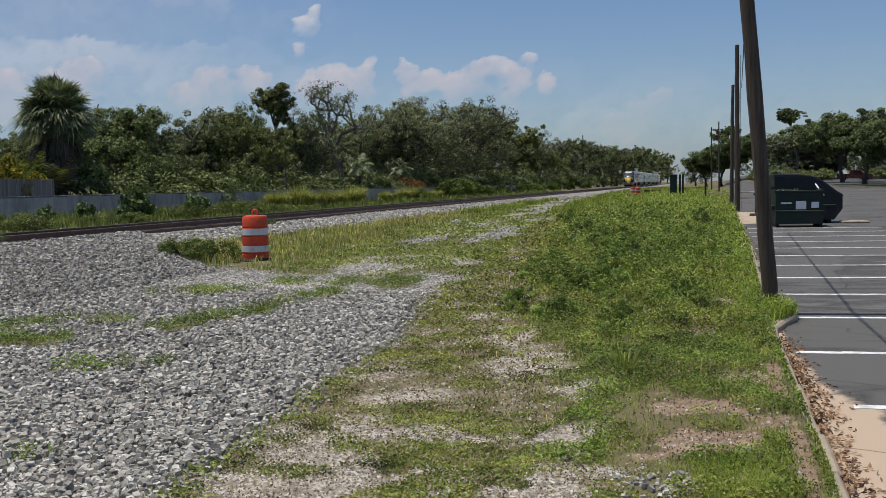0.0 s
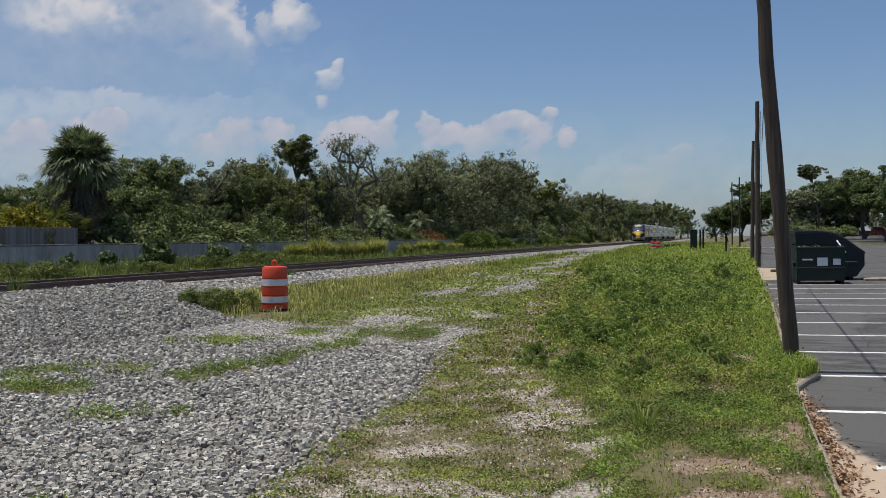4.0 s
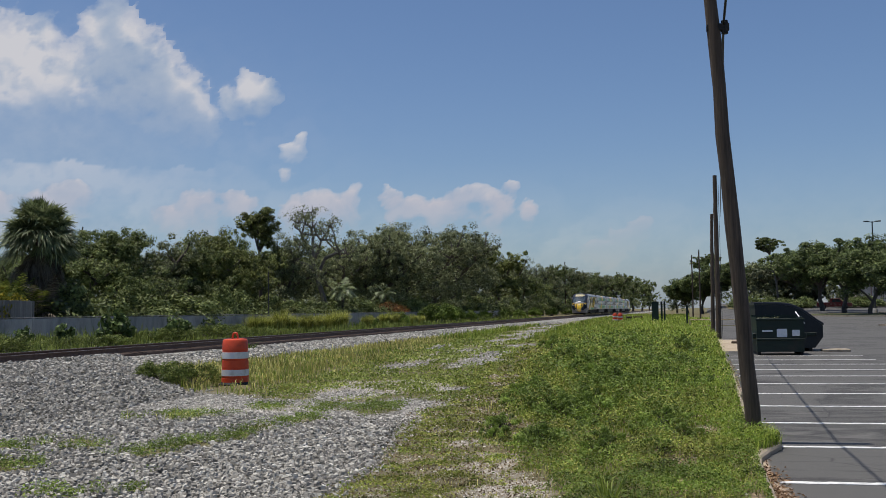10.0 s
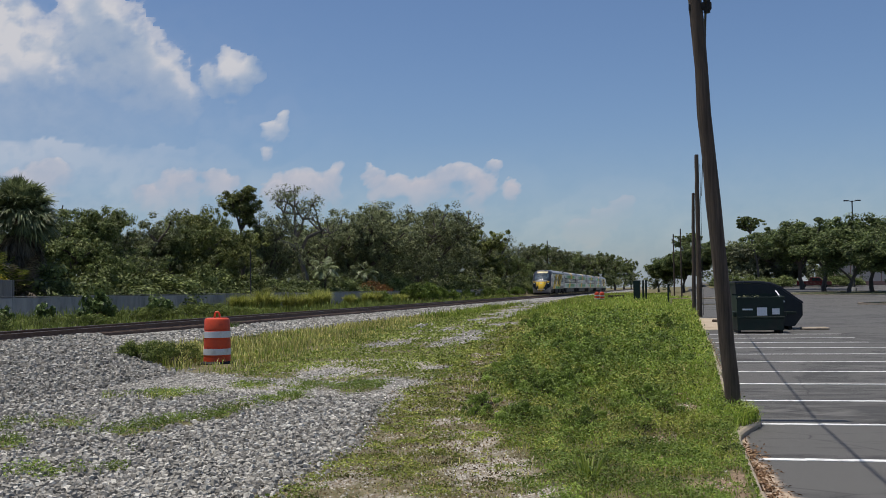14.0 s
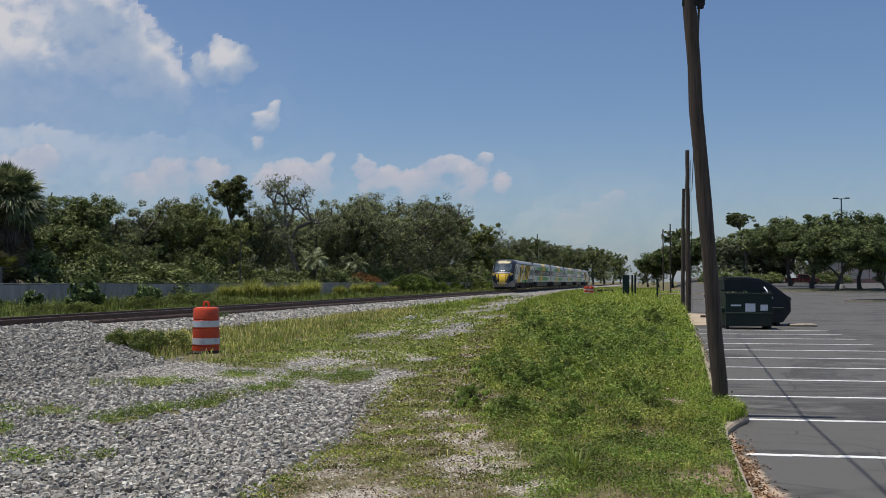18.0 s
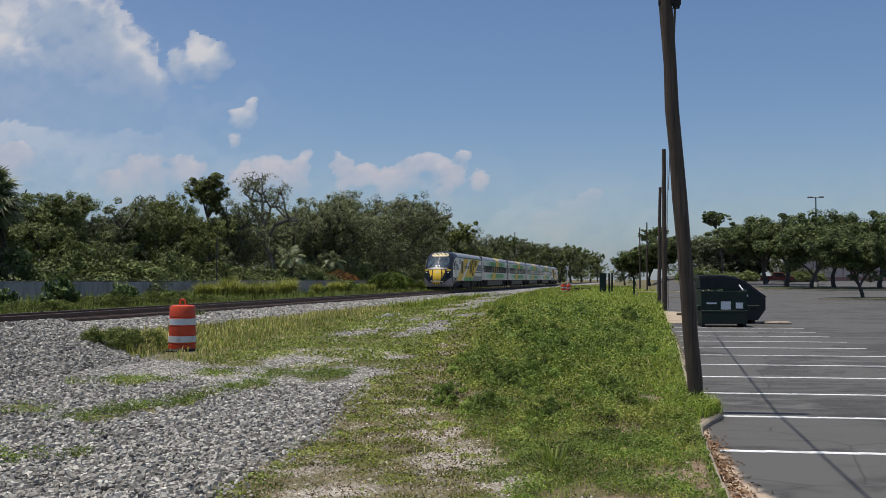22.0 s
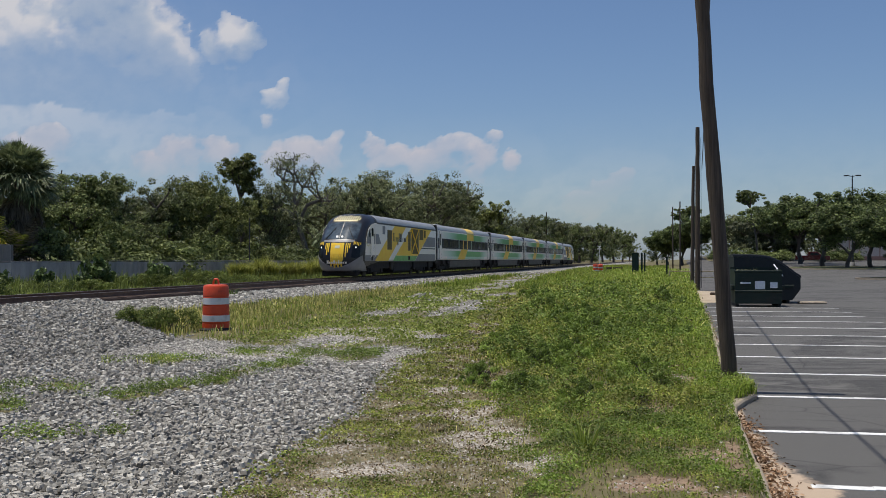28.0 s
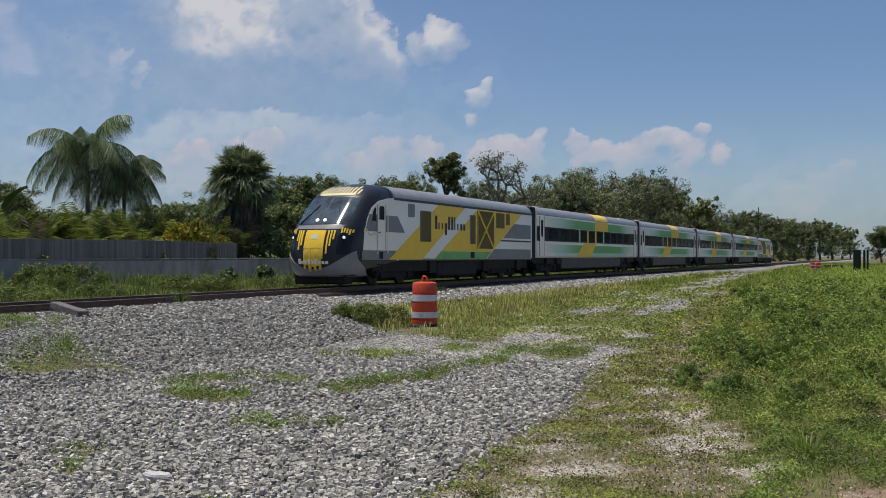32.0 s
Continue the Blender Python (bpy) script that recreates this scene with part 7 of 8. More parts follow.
def vehicle(name, label, m, paint, L, prof, glass, wheels, r, W=1.85):
    """A car along x: side outline pushed to its width, glazing, lamps and wheels."""
    root = thing(name, label, "car", m)
    b = Mesh()
    rings = []
    for f, s in ((-0.5, 0.93), (-0.46, 1.0), (0.46, 1.0), (0.5, 0.93)):
        cz = 0.75
        rings.append([(px * (1 if s == 1 else 0.985), f * W, cz + (pz - cz) * s) for px, pz in prof])
    b.loft(rings)
    part("body", b, paint, root, "", False)
    for g in glass:
        for sy in (-W / 2 - 0.006, W / 2 + 0.001):
            mm = Mesh()
            n = len(g)
            mm.add([(px, sy, pz) for px, pz in g] + [(px, sy + 0.005, pz) for px, pz in g], [tuple(range(n))[::-1], tuple(range(n, 2 * n))] + [(k, (k + 1) % n, n + (k + 1) % n, n + k) for k in range(n)])
            part("side_window", mm, MAT_GLASS, root)
    for wx in wheels:
        for sy in (-W / 2 + 0.10, W / 2 - 0.10):
            wheel(root, wx, sy, r)
    for px in (0.0, L):
        for sy in (-0.7, 0.5):
            part("lamp", Mesh().box(px - 0.012, sy, 0.72, px + 0.012, sy + 0.2, 0.84), MAT_LABEL, root)
    part("bumper", Mesh().box(-0.05, -W / 2 + 0.05, 0.42, 0.10, W / 2 - 0.05, 0.60, 0.02), MAT_RUBBER, root)
    return root


x, y, z = spot(6.62, 190)
vehicle("pickup_truck", "dark red crew-cab pickup truck parked under the trees", pose(x, y, z, 0, 0, -4), MAT_RED, 5.8,
        [(0, 0.45), (5.8, 0.45), (5.8, 1.0), (5.65, 1.12), (4.4, 1.18), (3.75, 1.85), (2.35, 1.88), (2.1, 1.22), (0, 1.22)],
        [[(2.5, 1.24), (3.1, 1.24), (3.1, 1.76), (2.55, 1.76)], [(3.16, 1.24), (4.1, 1.24), (3.68, 1.76), (3.16, 1.76)]], (1.1, 4.75), 0.40)
CAR = [(0, 0.35), (4.5, 0.35), (4.5, 0.75), (4.35, 0.90), (3.4, 0.98), (2.75, 1.45), (1.3, 1.46), (0.5, 1.0), (0.05, 0.92)]
CARG = [[(0.95, 1.0), (1.95, 1.0), (1.95, 1.38), (1.35, 1.38)], [(2.02, 1.0), (3.15, 1.0), (2.68, 1.38), (2.02, 1.38)]]
x, y, z = spot(1.75, 300)
vehicle("saloon_car", "white saloon car beyond the car park trees", pose(x, y, 0.75, 0, 0, 6), MAT_CARWHITE, 4.5, CAR, CARG, (0.85, 3.6), 0.32)


def island(cx, cy, rx, ry, name_label):
    root = thing("planted_island", name_label, "traffic island", kind="structure")
    n, top, m = 40, [], Mesh()
    ring = lambda k, s: (cx + rx * s * math.cos(2 * math.pi * k / n), cy + ry * s * math.sin(2 * math.pi * k / n))
    z = float(lotz(cx, cy))
    zz = lambda p: float(lotz(p[0], p[1]))
    o = [ring(k, 1.0) for k in range(n)]
    i = [ring(k, 1 - 0.18 / min(rx, ry)) for k in range(n)]
    m.loft([[(*p, zz(p) - 0.05) for p in o], [(*p, zz(p) + 0.15) for p in o], [(*p, zz(p) + 0.15) for p in i], [(*p, zz(p) + 0.05) for p in i]], True, False)
    part("kerb_ring", m, MAT_KERB, root)
    g = Mesh().loft([[(*p, zz(p) + 0.12) for p in i], [(*ring(k, 0.4), z + 0.20) for k in range(n)]])
    part("turf", g, MAT_ISLAND, root, "shaded grass and leaf litter")


# turf colour darkened for the shade under the oaks
MAT_ISLAND = surface("shaded_turf", (0.035, 0.045, 0.015), (0.085, 0.10, 0.03), 3, 0.95, bump=0.6, dirt=(0.12, 0.09, 0.055), dirt_scale=0.4)
island(22.5, 94.0, 6.6, 3.6, "kerbed planted island in the car park")
island(25.0, 138.0, 10.5, 8.5, "kerbed planted island under the oaks")


def shop():
    root = thing("shop_building", "low pale stucco shop with a dark glazed front", "building")
    x0, x1, y0, z0 = 33.0, 74.0, 214.0, 1.2
    part("wall", Mesh().box(x0, y0, z0, x1, y0 + 18, z0 + 4.6, 0.03), MAT_STUCCO, root)
    part("plinth", Mesh().box(x0 - 0.06, y0 - 0.08, z0, x1, y0 - 0.005, z0 + 1.0, 0.02), MAT_PINKBAND, root, "pinkish brick plinth")
    part("roof", Mesh().box(x0 - 0.4, y0 - 0.5, z0 + 4.6, x1 + 0.4, y0 + 18.4, z0 + 5.0, 0.05), MAT_STEELGREY, root)
    for k in range(7):
        px = x0 + 2.0 + 1.9 * k
        part("pilaster", Mesh().box(px, y0 - 0.06, z0 + 1.0, px + 0.18, y0 - 0.004, z0 + 4.6, 0.01), MAT_PINKBAND, root)
    for k in range(6):
        px = x0 + 15.0 + 2.0 * k
        w = part("shop_window", Mesh().box(px, y0 - 0.05, z0 + 0.2, px + 1.85, y0 - 0.003, z0 + 3.4), MAT_GLASS, root)
        part("mullion", Mesh().box(px + 1.86, y0 - 0.10, z0 + 0.2, px + 1.99, y0 - 0.002, z0 + 3.4), MAT_CARWHITE, w, "white frame post")


shop()


def car_park_lamp():
    x, y, z = spot(9.48, 150)
    root = thing("car_park_lamp", "tall grey car park lamp with two arms", "lamp post", pose(x, y, z))
    part("pole", Mesh().tube([(0, 0, 0.6), (0, 0, 12.6)], [0.13, 0.08], 12), MAT_STEELGREY, root, "", True)
    part("footing", Mesh().rev([(0.32, -0.1), (0.32, 0.65), (0.28, 0.7)], 16), MAT_CONCRETE, root, "", True)
    for s in (-1, 1):
        part("arm", Mesh().tube([(0, 0, 12.45), (0.5 * s, 0, 12.6)], [0.05, 0.05], 6), MAT_STEELGREY, root)
        part("head", Mesh().box(min(0.45 * s, 1.1 * s), -0.2, 12.52, max(0.45 * s, 1.1 * s), 0.2, 12.68, 0.03), MAT_STEELGREY, root)


car_park_lamp()


def pipe_gate():
    root = thing("pipe_barrier", "low rusty cream pipe barrier at the car park end", "barrier", pose(0.05, 77.5, -0.05))
    for x in (0.0, 1.75, 3.5, 5.2):
        part("post", Mesh().tube([(x, 0, -0.3), (x, 0, 0.84)], [0.05, 0.05], 10), MAT_PIPE, root)
    for z in (0.80, 0.36):
        part("rail", Mesh().tube([(-0.03, 0, z), (5.25, 0, z)], [0.038, 0.038], 8), MAT_PIPE, root)


pipe_gate()


def sign_post(x, y, h, label, w=0.05):
    root = thing("post", label, "post", pose(x, y, float(gz(x, y))))
    part("shaft", Mesh().box(-w, -w, -0.3, w, w, h, 0.012), MAT_GREENPOST, root)
    part("cap", Mesh().box(-w - 0.01, -w - 0.01, h, w + 0.01, w + 0.01, h + 0.03, 0.008), MAT_GREENPOST, root)


sign_post(-0.15, 82, 1.75, "thin dark metal post in the grass", 0.07)
sign_post(-2.62, 103, 2.2, "dark green square post in tall grass", 0.10)
sign_post(-2.35, 103.4, 2.2, "dark green square post in tall grass", 0.09)


def cabinet(x, y):
    root = thing("trackside_cabinet", "dark green narrow metal cabinet in tall grass", "cabinet", pose(x, y, float(gz(x, y))))
    part("body", Mesh().box(-0.33, -0.25, -0.1, 0.33, 0.25, 2.2, 0.02), MAT_GREENPOST, root)
    part("door", Mesh().box(-0.28, -0.268, 0.2, 0.28, -0.252, 2.1, 0.006), MAT_GREENPOST, root)
    part("lid", Mesh().box(-0.36, -0.28, 2.2, 0.36, 0.28, 2.25, 0.015), MAT_GREENPOST, root)


cabinet(-3.25, 103.0)


def thin_pole(x, y, h):
    root = thing("metal_pole", "thin grey metal pole standing behind the concrete wall", "pole", pose(x, y, float(gz(x, y))))
    part("shaft", Mesh().tube([(0, 0, -0.3), (0, 0, h)], [0.055, 0.045], 8), MAT_STEELGREY, root, "", True)
    part("cap", Mesh().rev([(0.06, 0), (0.06, 0.04), (0.02, 0.06)], 10, (0, 0, h)), MAT_STEELGREY, root)


thin_pole(-32.7, at_az(-23.4, -32.7), 4.8)


def bollard(x, y):
    root = thing("bollard", "short steel post with rubble at its foot", "bollard", pose(x, y, LOT_Z + 0.01))
    part("shaft", Mesh().tube([(0, 0, 0), (0, 0, 1.05)], [0.035, 0.035], 8), MAT_GREENPOST, root)
    part("cap", Mesh().box(-0.10, -0.03, 1.0, 0.10, 0.03, 1.10, 0.01), MAT_GREENPOST, root)
    part("footing", Mesh().box(-0.28, -0.15, -0.05, 0.26, 0.15, 0.12, 0.04), MAT_POLE, root)


bollard(2.25, 51.5)


def sand_apron():
    m = Mesh()
    m.add([(0.95, 42.2, LOT_Z + 0.006), (4.4, 43.4, LOT_Z + 0.006), (4.6, 56, LOT_Z + 0.006), (1.3, 58, LOT_Z + 0.006)], [(0, 1, 2, 3)])
    tagged(part("sandy_apron", m, MAT_SAND), "pale sandy strip at the end of the bays", "ground", kind="structure")


sand_apron()


def wheel_stop(x, y, rz):
    m = Mesh().box(-0.5, -0.4, 0, 0.5, 0.4, 0.09, 0.03)
    ob = part("concrete_slab", m, MAT_KERB)
    ob.matrix_basis = pose(x, y, LOT_Z, 0, 0, rz)
    tagged(ob, "low tan concrete slab beside the dumpsters", "slab")


wheel_stop(5.55, 42.4, 3)


# second dumpster with its curved lids
def dumpster_lidded(x, y, rz):
    root = thing("dumpster", "dark green steel dumpster with ribbed sloping black lids", "dumpster", pose(x, y, LOT_Z, 0, 0, rz), "dumpsters")
    W, D = 2.55, 2.0
    hgt = lambda u: float(np.interp(u, [0, 0.35, 0.55, 0.72, 0.86, 1.0], [1.93, 1.93, 1.86, 1.66, 1.38, 1.10]))
    out = [(W * u, hgt(u) - 0.08) for u in np.linspace(0, 1, 11)]
    prof = [(0.05, 0.14), (W - 0.30, 0.14), (W, 0.55)] + out[::-1]
    n = len(prof)
    body = Mesh().add([(px, 0, pz) for px, pz in prof] + [(px, D, pz) for px, pz in prof], [tuple(range(n)), tuple(range(n, 2 * n))[::-1]] + [(k, (k + 1) % n, n + (k + 1) % n, n + k) for k in range(n)])
    part("body", body, MAT_DUMPDARK, root)
    for k in range(2):
        lid = Mesh()
        y0, y1 = k * D / 2 + 0.01, (k + 1) * D / 2 - 0.01
        us = np.linspace(-0.01, 1.015, 14)
        lid.loft([[(W * u, y0, hgt(u) - 0.07), (W * u, y1, hgt(u) - 0.07), (W * u, y1, hgt(u)), (W * u, y0, hgt(u))] for u in us])
        l = part("lid", lid, MAT_LID, root, "black moulded plastic lid")
        for j in range(3):
            ry = y0 + 0.15 + 0.3 * j
            rib = Mesh().loft([[(W * u, ry, hgt(u) - 0.01), (W * u, ry + 0.09, hgt(u) - 0.01), (W * u, ry + 0.07, hgt(u) + 0.035), (W * u, ry + 0.02, hgt(u) + 0.035)] for u in us])
            part("rib", rib, MAT_LID, l)
    part("lid_hinge", Mesh().tube([(0.35, -0.04, 1.93), (0.35, D + 0.04, 1.93)], [0.035, 0.035], 8), MAT_LID, root)
    part("side_rail", Mesh().box(0.2, -0.06, 0.62, W - 0.25, -0.002, 0.74, 0.012), MAT_DUMP, root)
    part("end_plate", Mesh().box(W + 0.002, 0.1, 0.55, W + 0.03, D - 0.1, 1.02, 0.01), MAT_STEELGREY, root, "grey end plate")
    part("strip", Mesh().box(1.15, -0.066, 0.70, 1.75, -0.0605, 0.76), MAT_LABEL, root, "pale paint strip")
    for sx in (0.15, W - 0.55):
        part("skid", Mesh().box(sx, 0.1, 0, sx + 0.16, D - 0.1, 0.139, 0.01), MAT_DUMPIN, root)


dumpster_lidded(2.55, 42.2, 3)


def branch_pile():
    rng = np.random.default_rng(90)
    root = thing("cut_branches", "heap of dry cut branches in the open dumpster", "garden waste", pose(2.40, 39.0, LOT_Z, 0, 0, 3))
    st = Mesh()
    for k in range(90):
        a, p = rng.uniform(0, 6.28), Vector((rng.uniform(0.15, 1.0), rng.uniform(0.25, 1.3), rng.uniform(0.7, 1.25)))
        d = Vector((math.cos(a), math.sin(a), rng.uniform(-0.1, 0.5))) * rng.uniform(0.15, 0.45)
        st.tube([p - d * 0.5, p, p + d * 0.5 + Vector((0, 0, -0.08))], [0.012, 0.010, 0.004], 5, False)
    st.box(0.05, 0.05, 0.17, 1.58, 1.5, 0.85, 0.05)
    part("twigs", st, MAT_DEADWOOD, root)
    P = np.c_[rng.uniform(0.15, 1.0, 30), rng.uniform(0.2, 1.3, 30), rng.uniform(0.85, 1.3, 30)]
    q, f = leaf_cloud(rng, P, np.full(30, 0.2), 40, 0.05)
    part("leaves", raw_mesh("leaves", q, f, MAT_DUSTY), MAT_DUSTY, root)


branch_pile()


# ---- cables along the poles ----
def cable(p0, p1, sag, r, label):
    pts = []
    for i in range(25):
        u = i / 24
        p = Vector(p0).lerp(Vector(p1), u)
        pts.append((p.x, p.y, p.z - sag * 4 * u * (1 - u)))
    ob = part("overhead_cable", Mesh().tube(pts, [r] * 25, 5), MAT_WIRE)
    tagged(ob, label, "cable", "overhead cables")


cable((0.54, 13.93, 5.45), (1.86, 59.4, 6.8), 0.15, 0.017, "black overhead cable between leaning and upright poles")
cable((0.54, 13.93, 5.45), (0.35, -30, 7.6), 0.25, 0.017, "black overhead cable running on behind")
cable((1.80, 59.4, 8.6), (1.82, 59.4, 0.0), 0.0, 0.012, "thin black cable down the upright pole")


# ---- small things by the track ----
def loose_tie(x, y, z, rz, ry):
    ob = part("railway_tie", Mesh().box(-1.3, -0.11, -0.08, 1.3, 0.11, 0.08, 0.015), MAT_OLDTIE)
    ob.matrix_basis = pose(x, y, z, 0, ry, rz)
    tagged(ob, "weathered grey discarded railway tie on the ballast", "railway tie")


MAT_OLDTIE = surface("grey_old_tie", (0.09, 0.085, 0.08), (0.18, 0.17, 0.16), 5, 0.9, bump=0.5, stretch=(0.6, 5, 5), dirt=(0.06, 0.055, 0.05))
loose_tie(-16.3, 16.6, float(gz(-16.3, 16.6)) + 0.11, -33, 2)


def flat_stone(x, y, s, label):
    rng = random.Random(int(x * 10))
    m = Mesh()
    ring = [(s * (1 + rng.uniform(-0.25, 0.25)) * math.cos(a), 0.65 * s * (1 + rng.uniform(-0.25, 0.25)) * math.sin(a)) for a in [k * 0.785 for k in range(8)]]
    m.loft([[(a, b, -0.02) for a, b in ring], [(a, b, 0.02) for a, b in ring], [(a * 0.85, b * 0.85, 0.035) for a, b in ring]])
    ob = part("concrete_fragment", m, MAT_FRAGMENT)
    ob.matrix_basis = pose(x, y, float(gz(x, y)) + 0.025, 4, 3, 20)
    tagged(ob, label, "rubble")


flat_stone(-4.88, 5.78, 0.10, "flat white broken piece of concrete on gravel")
flat_stone(-1.62, 12.3, 0.07, "pale broken stone lying in the grass")
flat_stone(-2.0, 16.4, 0.07, "pale broken stone lying in the grass")

ob = part("timber_stack", Mesh().box(-1.0, -0.6, -0.05, 1.0, 0.6, 0.22, 0.02).box(-0.95, -0.5, 0.22, 0.95, 0.5, 0.48, 0.02), MAT_TIE)
ob.matrix_basis = pose(-6.45, 125, float(gz(-6.45, 125)) + 0.1, 0, 0, 8)
tagged(ob, "low dark stack of timber in the grass", "timber stack")


def weed_tuft(x, y, h, n, label, mat, w=0.012):
    rng = np.random.default_rng(int(abs(x * 100)))
    a = rng.uniform(0, 6.28, n)
    me = blades_mesh("grass_tuft", 0.05 * np.cos(a), 0.05 * np.sin(a), np.full(n, -0.02), h * rng.uniform(0.4, 1.1, n), w, rng, mat, 1.6, a - np.pi / 2)
    ob = new("grass_tuft", me)
    ob.matrix_basis = pose(x, y, float(gz(x, y)))
    tagged(ob, label, "grass tuft")


weed_tuft(-0.72, 8.75, 0.42, 34, "upright tuft of broad green blades", MAT_GRASS, 0.016)
weed_tuft(-10.9, 11.0, 0.6, 45, "tall weed standing in the gravel", MAT_CLOVER, 0.012)
weed_tuft(-17.6, 22.0, 0.6, 50, "bright green weed beside the rail", MAT_BRIGHT, 0.03)
weed_tuft(-17.4, 38.5, 0.6, 50, "bright green weed beside the rail", MAT_BRIGHT, 0.03)
put("weedbush", -10.1, 19.3, 0.55, 0.55, 30, label="dark leafy weeds beside the traffic drum")
put("weedbush", -10.9, 19.6, 0.5, 0.5, 80, label="dark leafy weeds beside the traffic drum")


def crossing_signal(x, y):
    root = thing("crossing_signal", "grey railway crossing signal mast with white crossed boards", "railway signal", pose(x, y, float(gz(x, y))))
    part("mast", Mesh().tube([(0, 0, -0.3), (0, 0, 4.6)], [0.07, 0.06], 10), MAT_PAINT, root, "", True)
    for a in (-45, 45):
        ob = part("crossed_board", Mesh().box(-0.6, -0.02, -0.11, 0.6, 0.02, 0.11, 0.006), MAT_PAINT, root, "white painted board")
        ob.matrix_basis = pose(0, -0.10 - 0.0005 * a, 4.2, 0, a, 0)
    for sx in (-0.5, 0.5):
        part("lamp_hood", Mesh().rev([(0.10, -0.05), (0.28, -0.05), (0.28, 0.05), (0.10, 0.06)], 16, (sx, 0, 3.2)), MAT_RUBBER, root, "black lamp hood")
    part("lamp_arm", Mesh().box(-0.5, -0.03, 3.17, 0.5, 0.03, 3.23, 0.008), MAT_STEELGREY, root)


crossing_signal(-15.6, 236)
utility_pole(-33.6, 285, 15.2, 0.0, 0.0, 0.2, 0.13, "tall distant wooden utility pole rising over trees")


# ---- clouds: a far backdrop ----
def clouds():
    A, E = np.meshgrid(np.linspace(-58, 18, 420), np.linspace(-0.3, 22, 150))
    big = [(-47.41, 12.45, 0.7, 0.83), (-46.91, 10.36, 0.83, 0.96), (-47.32, 11.19, 0.7, 0.77), (-46.42, 9.68, 0.45, 0.29), (-37.6, 13.2, 2.0, 2.4), (-35.8, 13.4, 1.6, 2.3), (-34.2, 12.4, 1.8, 2.4), (-32.0, 14.9, 1.4, 2.2), (-30.6, 13.8, 1.5, 2.2), (-29.2, 12.6, 1.3, 2.0), (-27.9, 11.7, 1.2, 1.6), (-27.1, 10.8, 1.0, 1.2), (-24.7, 12.5, 0.7, 0.7), (-23.8, 12.3, 0.8, 0.6), (-25.6, 11.9, 0.6, 0.4),
           (-46.9, 11.5, 1.0, 0.4), (-46.6, 9.8, 1.1, 0.5), (-40.7, 10.4, 0.7, 0.6), (-40.0, 13.9, 1.9, 1.1), (-44.4, 14.4, 1.9, 0.8), (-41.2, 12.9, 0.25, 0.2)]
    small = [(-27.39, 6.27, 0.77, 0.51), (-26.78, 6.49, 0.58, 0.48), (-25.39, 6.48, 0.83, 0.38), (-24.52, 6.14, 0.58, 0.35), (-28.46, 5.57, 0.9, 0.38), (-21.94, 5.99, 0.7, 0.45), (-20.99, 6.21, 0.77, 0.38),
             (-20.03, 6.27, 0.64, 0.45), (-18.62, 6.78, 0.51, 0.51), (-19.4, 6.08, 0.77, 0.38), (-16.41, 6.51, 0.54, 0.58), (-15.39, 6.21, 0.77, 0.38), (-14.11, 5.88, 0.9, 0.38), (-12.49, 6.68, 0.9, 0.38),
             (-11.62, 6.83, 0.51, 0.32), (-13.3, 6.19, 0.77, 0.38), (-10.58, 6.14, 0.77, 0.58), (-9.89, 7.11, 0.38, 0.16), (-8.67, 5.94, 0.42, 0.35), (-37.85, 5.89, 0.9, 0.51), (-34.08, 6.57, 1.15, 0.38),
             (-33.33, 6.89, 0.51, 0.29), (-34.93, 5.94, 0.9, 0.35), (-21.66, 9.77, 0.29, 0.26), (-22.05, 9.11, 0.54, 0.26), (-22.47, 7.88, 0.35, 0.16), (-2.44, 4.87, 0.7, 0.32), (-3.38, 4.27, 0.96, 0.29),
             (-4.5, 3.57, 1.28, 0.26), (-37.41, 6.1, 0.83, 0.45), (-38.13, 5.78, 0.83, 0.32), (-35.39, 6.26, 0.83, 0.32), (-33.76, 6.82, 0.83, 0.26), (-38.69, 5.26, 0.96, 0.32), (-40.72, 10.36, 0.42, 0.29)]
    # sunlit lobes, painted as brighter places in the glowing cloud colour
    bright = [(-47.41, 12.45, 0.7, 0.83), (-46.91, 10.36, 0.83, 0.96), (-47.32, 11.19, 0.7, 0.77), (-46.42, 9.68, 0.45, 0.29), (-37.49, 14.32, 1.92, 1.6), (-35.95, 13.44, 1.76, 1.44), (-34.39, 14.13, 1.28, 1.28), (-33.66, 11.75, 0.45, 0.38), (-36.92, 11.78, 1.6, 0.8), (-33.09, 15.24, 0.96, 0.96), (-30.42, 15.56, 0.96, 0.96),
              (-29.21, 14.75, 0.83, 0.96), (-28.61, 13.88, 0.83, 0.83), (-27.69, 13.02, 0.9, 0.77), (-27.07, 12.28, 0.77, 0.64), (-26.61, 11.23, 0.58, 0.45), (-24.74, 12.51, 1.22, 0.7),
              (-24.43, 13.13, 0.45, 0.38), (-34.92, 12.29, 1.28, 0.96), (-33.44, 11.93, 0.96, 0.64), (-36.67, 12.48, 1.28, 0.64), (-27.33, 12.93, 1.6, 1.28), (-26.71, 11.74, 0.96, 1.28)]
    wa, we = A + 1.0 * (fbm(A + 60, E * 1.2, 1.1, 111) - 0.5), E + 0.8 * (fbm(A + 7, E * 1.2 + 50, 1.0, 112) - 0.5)
    n2 = fbm(A + 90, E * 1.3 + 40, 0.95, 102) - 0.5
    puff = 1 - np.abs(2 * fbm(wa + 30, we * 1.2 + 9, 1.0, 103) - 1)
    fields = []
    for group, below in ((big, 2.6), (small, 3.6)):
        acc, low, wt = np.zeros(A.shape), np.zeros(A.shape), np.full(A.shape, 1e-6)
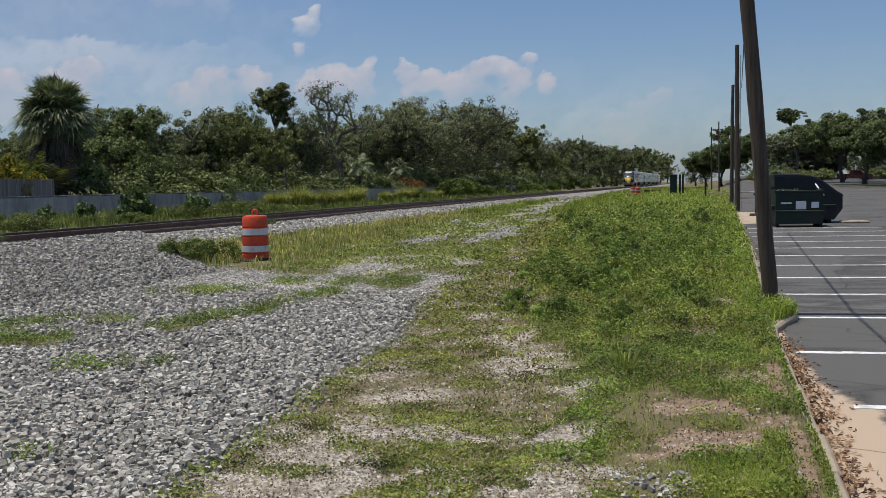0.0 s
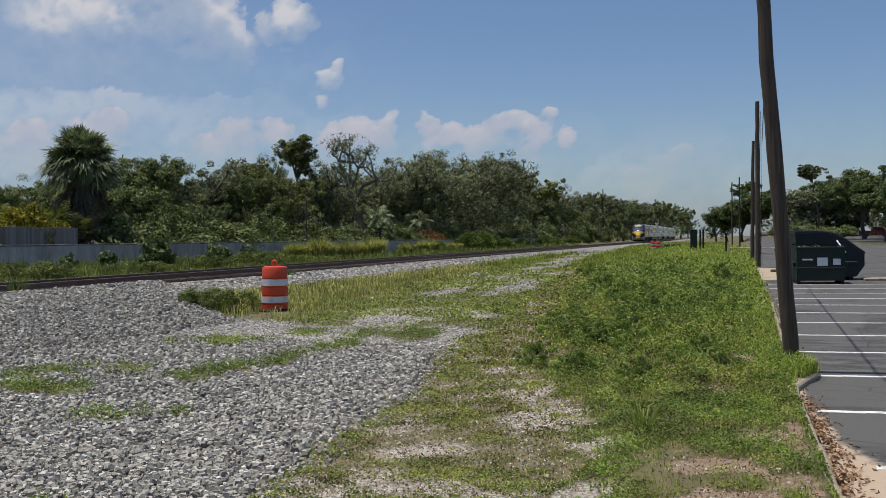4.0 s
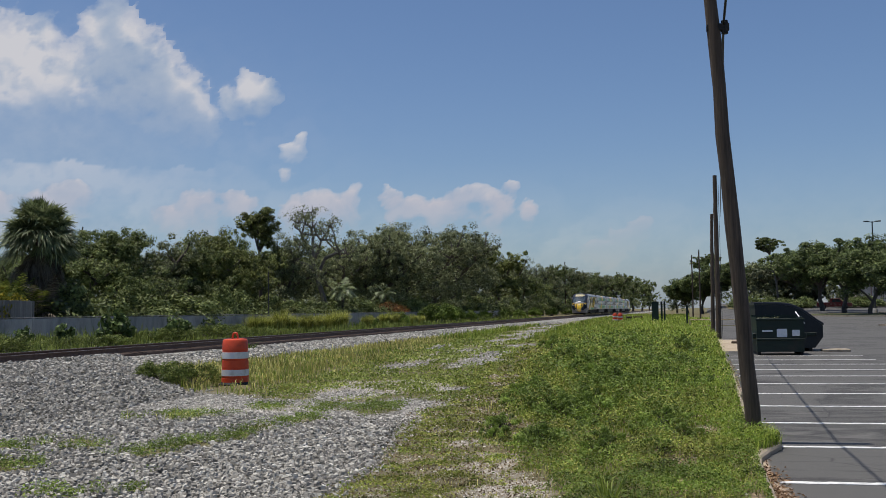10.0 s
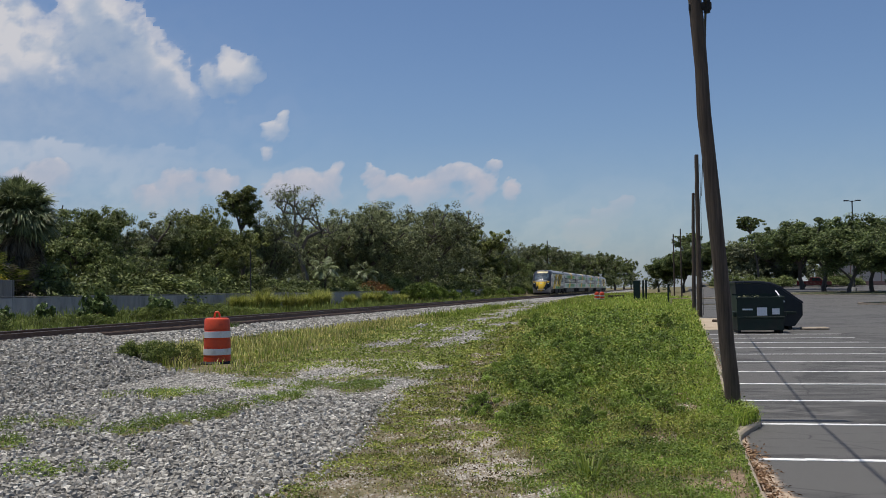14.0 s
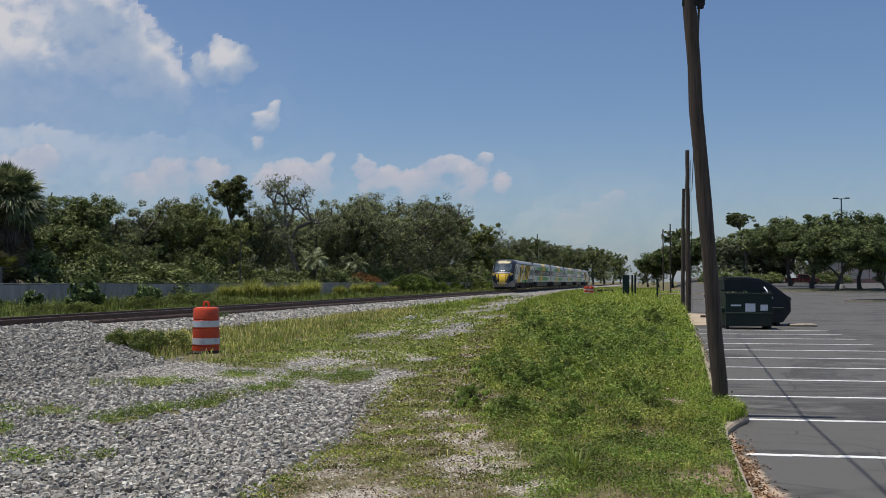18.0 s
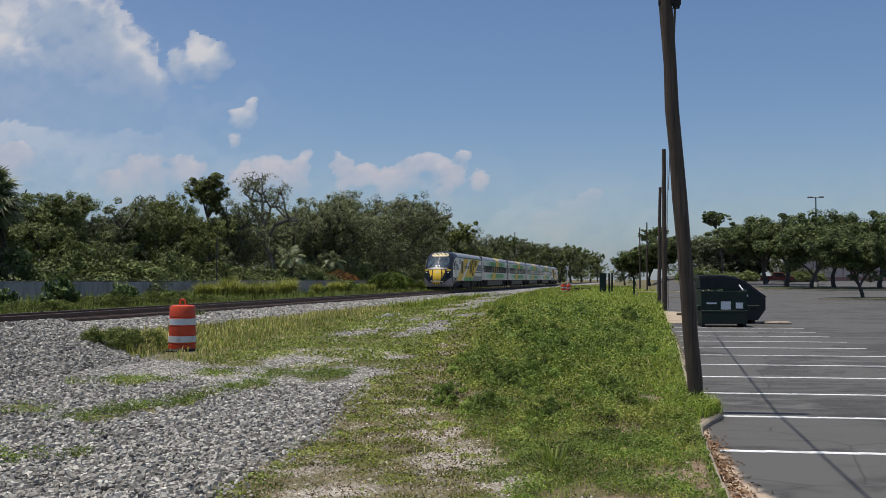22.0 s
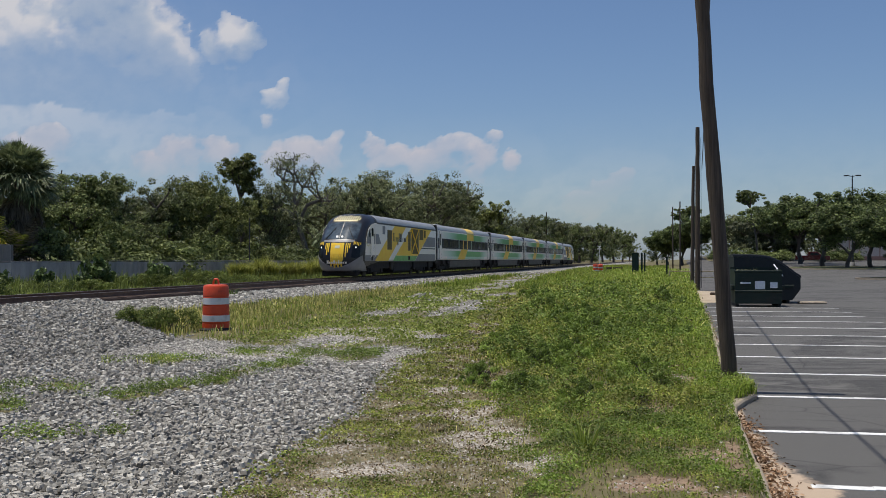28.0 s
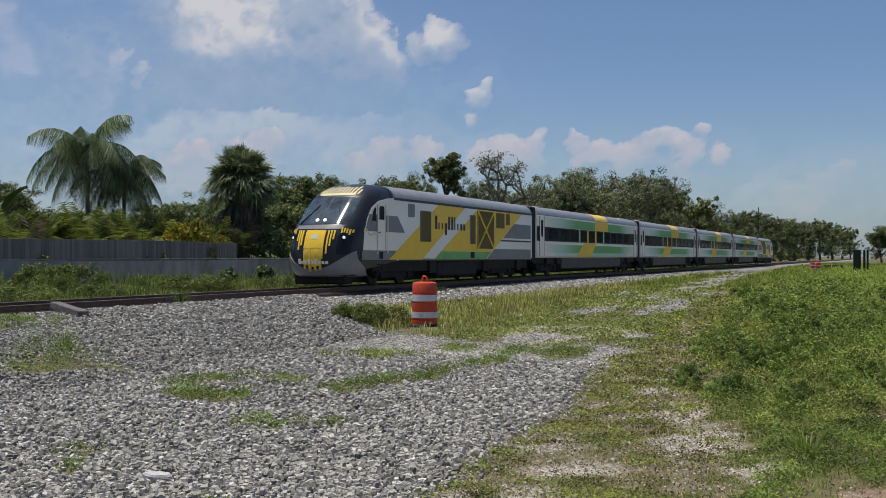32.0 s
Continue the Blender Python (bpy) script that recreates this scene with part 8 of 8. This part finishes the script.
        for ca, ce, ra, re in group:
            r = 1.05 - np.sqrt(((wa - ca) / (ra * 1.1)) ** 2 + ((we - ce) / np.where(we < ce, re * below, re)) ** 2)
            k = np.exp(5 * r)
            acc, low, wt = acc + k, low + k * np.clip((we - ce) / np.where(we < ce, 3.0 * re, re) * 0.5 + 0.5, -0.6, 1), wt + k
        fields.append((np.log(acc + 1e-9) / 5, low / wt))
    tower = fields[0][0] + (puff - 0.62) * 0.55 + n2 * 0.5
    row = fields[1][0] + (puff - 0.62) * 0.75 + n2 * 0.7
    fade_t = 0.92 * np.clip((we - 8.0) / 4.5, 0, 1) ** 0.8 * np.interp(A, [-42, -38], [0.35, 1])
    fade_r = 0.84 * np.clip(fields[1][1] * 0.5 + 0.55, 0, 1) * np.clip((E - 1.5) / 4.0, 0, 1) * np.interp(A, [-8, -3], [1, 0.55])
    glow = np.zeros(A.shape)
    for ca, ce, ra, re in bright:
        glow = np.maximum(glow, np.exp(-((wa - ca) / ra) ** 2 - ((we - ce) / re) ** 2))
    pick = np.clip(tower, 0, 1) * fade_t > np.clip(row, 0, 1) * fade_r
    den, body, fadeout = np.where(pick, tower, row), np.where(pick, np.clip(0.12 + 0.15 * fields[0][1] + 0.95 * glow, 0, 1), np.clip(fields[1][1] * 0.6 + 0.35, 0, 1)), np.where(pick, fade_t, fade_r)
    warm = np.clip((8.5 - E) / 2.5, 0, 1) * 0.75 * np.clip(row * 3 + 0.1, 0, 1)
    # grey haze painted under the tower, and a thin painted haze low over the trees
    veil = 0.30 * np.exp(-((A + 34) / 6.5) ** 2) * np.exp(-((E - 9.5) / 3.0) ** 2) + 0.16 * np.exp(-((A + 42) / 9) ** 2) * np.exp(-((E - 11) / 4) ** 2)
    veil = veil + 0.32 * np.clip((7.5 - E) / 3, 0, 1) * np.clip((-6 - A) / 12, 0, 1) * fbm(A + 5, E * 2, 3.0, 104)
    veil = veil + 0.24 * np.exp(-((A + 40) / 15) ** 2) * np.exp(-((E - 8) / 6.5) ** 2)
    veil = np.maximum(veil, 0.36 * np.clip(1 - E / 9.0, 0, 1) ** 1.5)
    lit = np.clip(0.10 + 0.75 * body + (puff - 0.62) * 0.5 * np.where(pick, 0.3 + glow, 1) + n2 * 0.5 * np.where(pick, 0.3 + glow, 1), 0, 1)
    R = 3400.0
    a, e = np.radians(A), np.radians(E)
    v = np.stack([R * np.sin(a) * np.cos(e), R * np.cos(a) * np.cos(e), R * np.sin(e) + 1.65], -1).reshape(-1, 3)
    w = A.shape[1]
    i = (np.arange(A.shape[0] - 1)[:, None] * w + np.arange(w - 1)[None]).ravel()
    m = Nodes("cloud_glow")
    at = {}
    for nm in ("cloud_depth", "cloud_light", "cloud_veil", "cloud_fade", "cloud_warm"):
        nd = m.node("ShaderNodeAttribute")
        nd.attribute_name = nm
        at[nm] = nd.outputs["Fac"]
    co = m.coords("Object", (0.001, 0.001, 0.0013))
    fine = m.math("SUBTRACT", m.noise(co, 11, 6, 0.62), 0.5)
    al = m.ramp(m.math("ADD", at["cloud_depth"], m.math("MULTIPLY", fine, 0.9)), [(0.0, (0, 0, 0)), (0.3, (0.65, 0.65, 0.65)), (0.75, (1, 1, 1))])
    al = m.math("MAXIMUM", m.math("MULTIPLY", al, at["cloud_fade"]), at["cloud_veil"])
    col = m.ramp(m.math("ADD", at["cloud_light"], m.math("MULTIPLY", fine, 0.45)), [(0.1, (0.33, 0.44, 0.62)), (0.5, (0.50, 0.57, 0.69)), (0.9, (0.76, 0.75, 0.78))])
    col = m.mix(at["cloud_warm"], col, (0.66, 0.60, 0.65))
    em = m.node("ShaderNodeEmission", Strength=0.95)
    m.l.new(col, em.inputs[0])
    tr, mx = m.node("ShaderNodeBsdfTransparent"), m.node("ShaderNodeMixShader")
    m.l.new(al, mx.inputs[0])
    m.l.new(tr.outputs[0], mx.inputs[1])
    m.l.new(em.outputs[0], mx.inputs[2])
    m.l.new(mx.outputs[0], m.out.inputs[0])
    ob = new("backdrop", raw_mesh("backdrop", v, np.stack([i, i + 1, i + w + 1, i + w], 1), m.mat, True))
    for nm, val in (("cloud_depth", den), ("cloud_light", lit), ("cloud_veil", veil), ("cloud_fade", fadeout), ("cloud_warm", warm)):
        ob.data.attributes.new(nm, "FLOAT", "POINT").data.foreach_set("value", val.ravel().astype(np.float32))
    tagged(ob, "distant white cumulus clouds over pale haze", "clouds", kind="structure")


clouds()


motions()
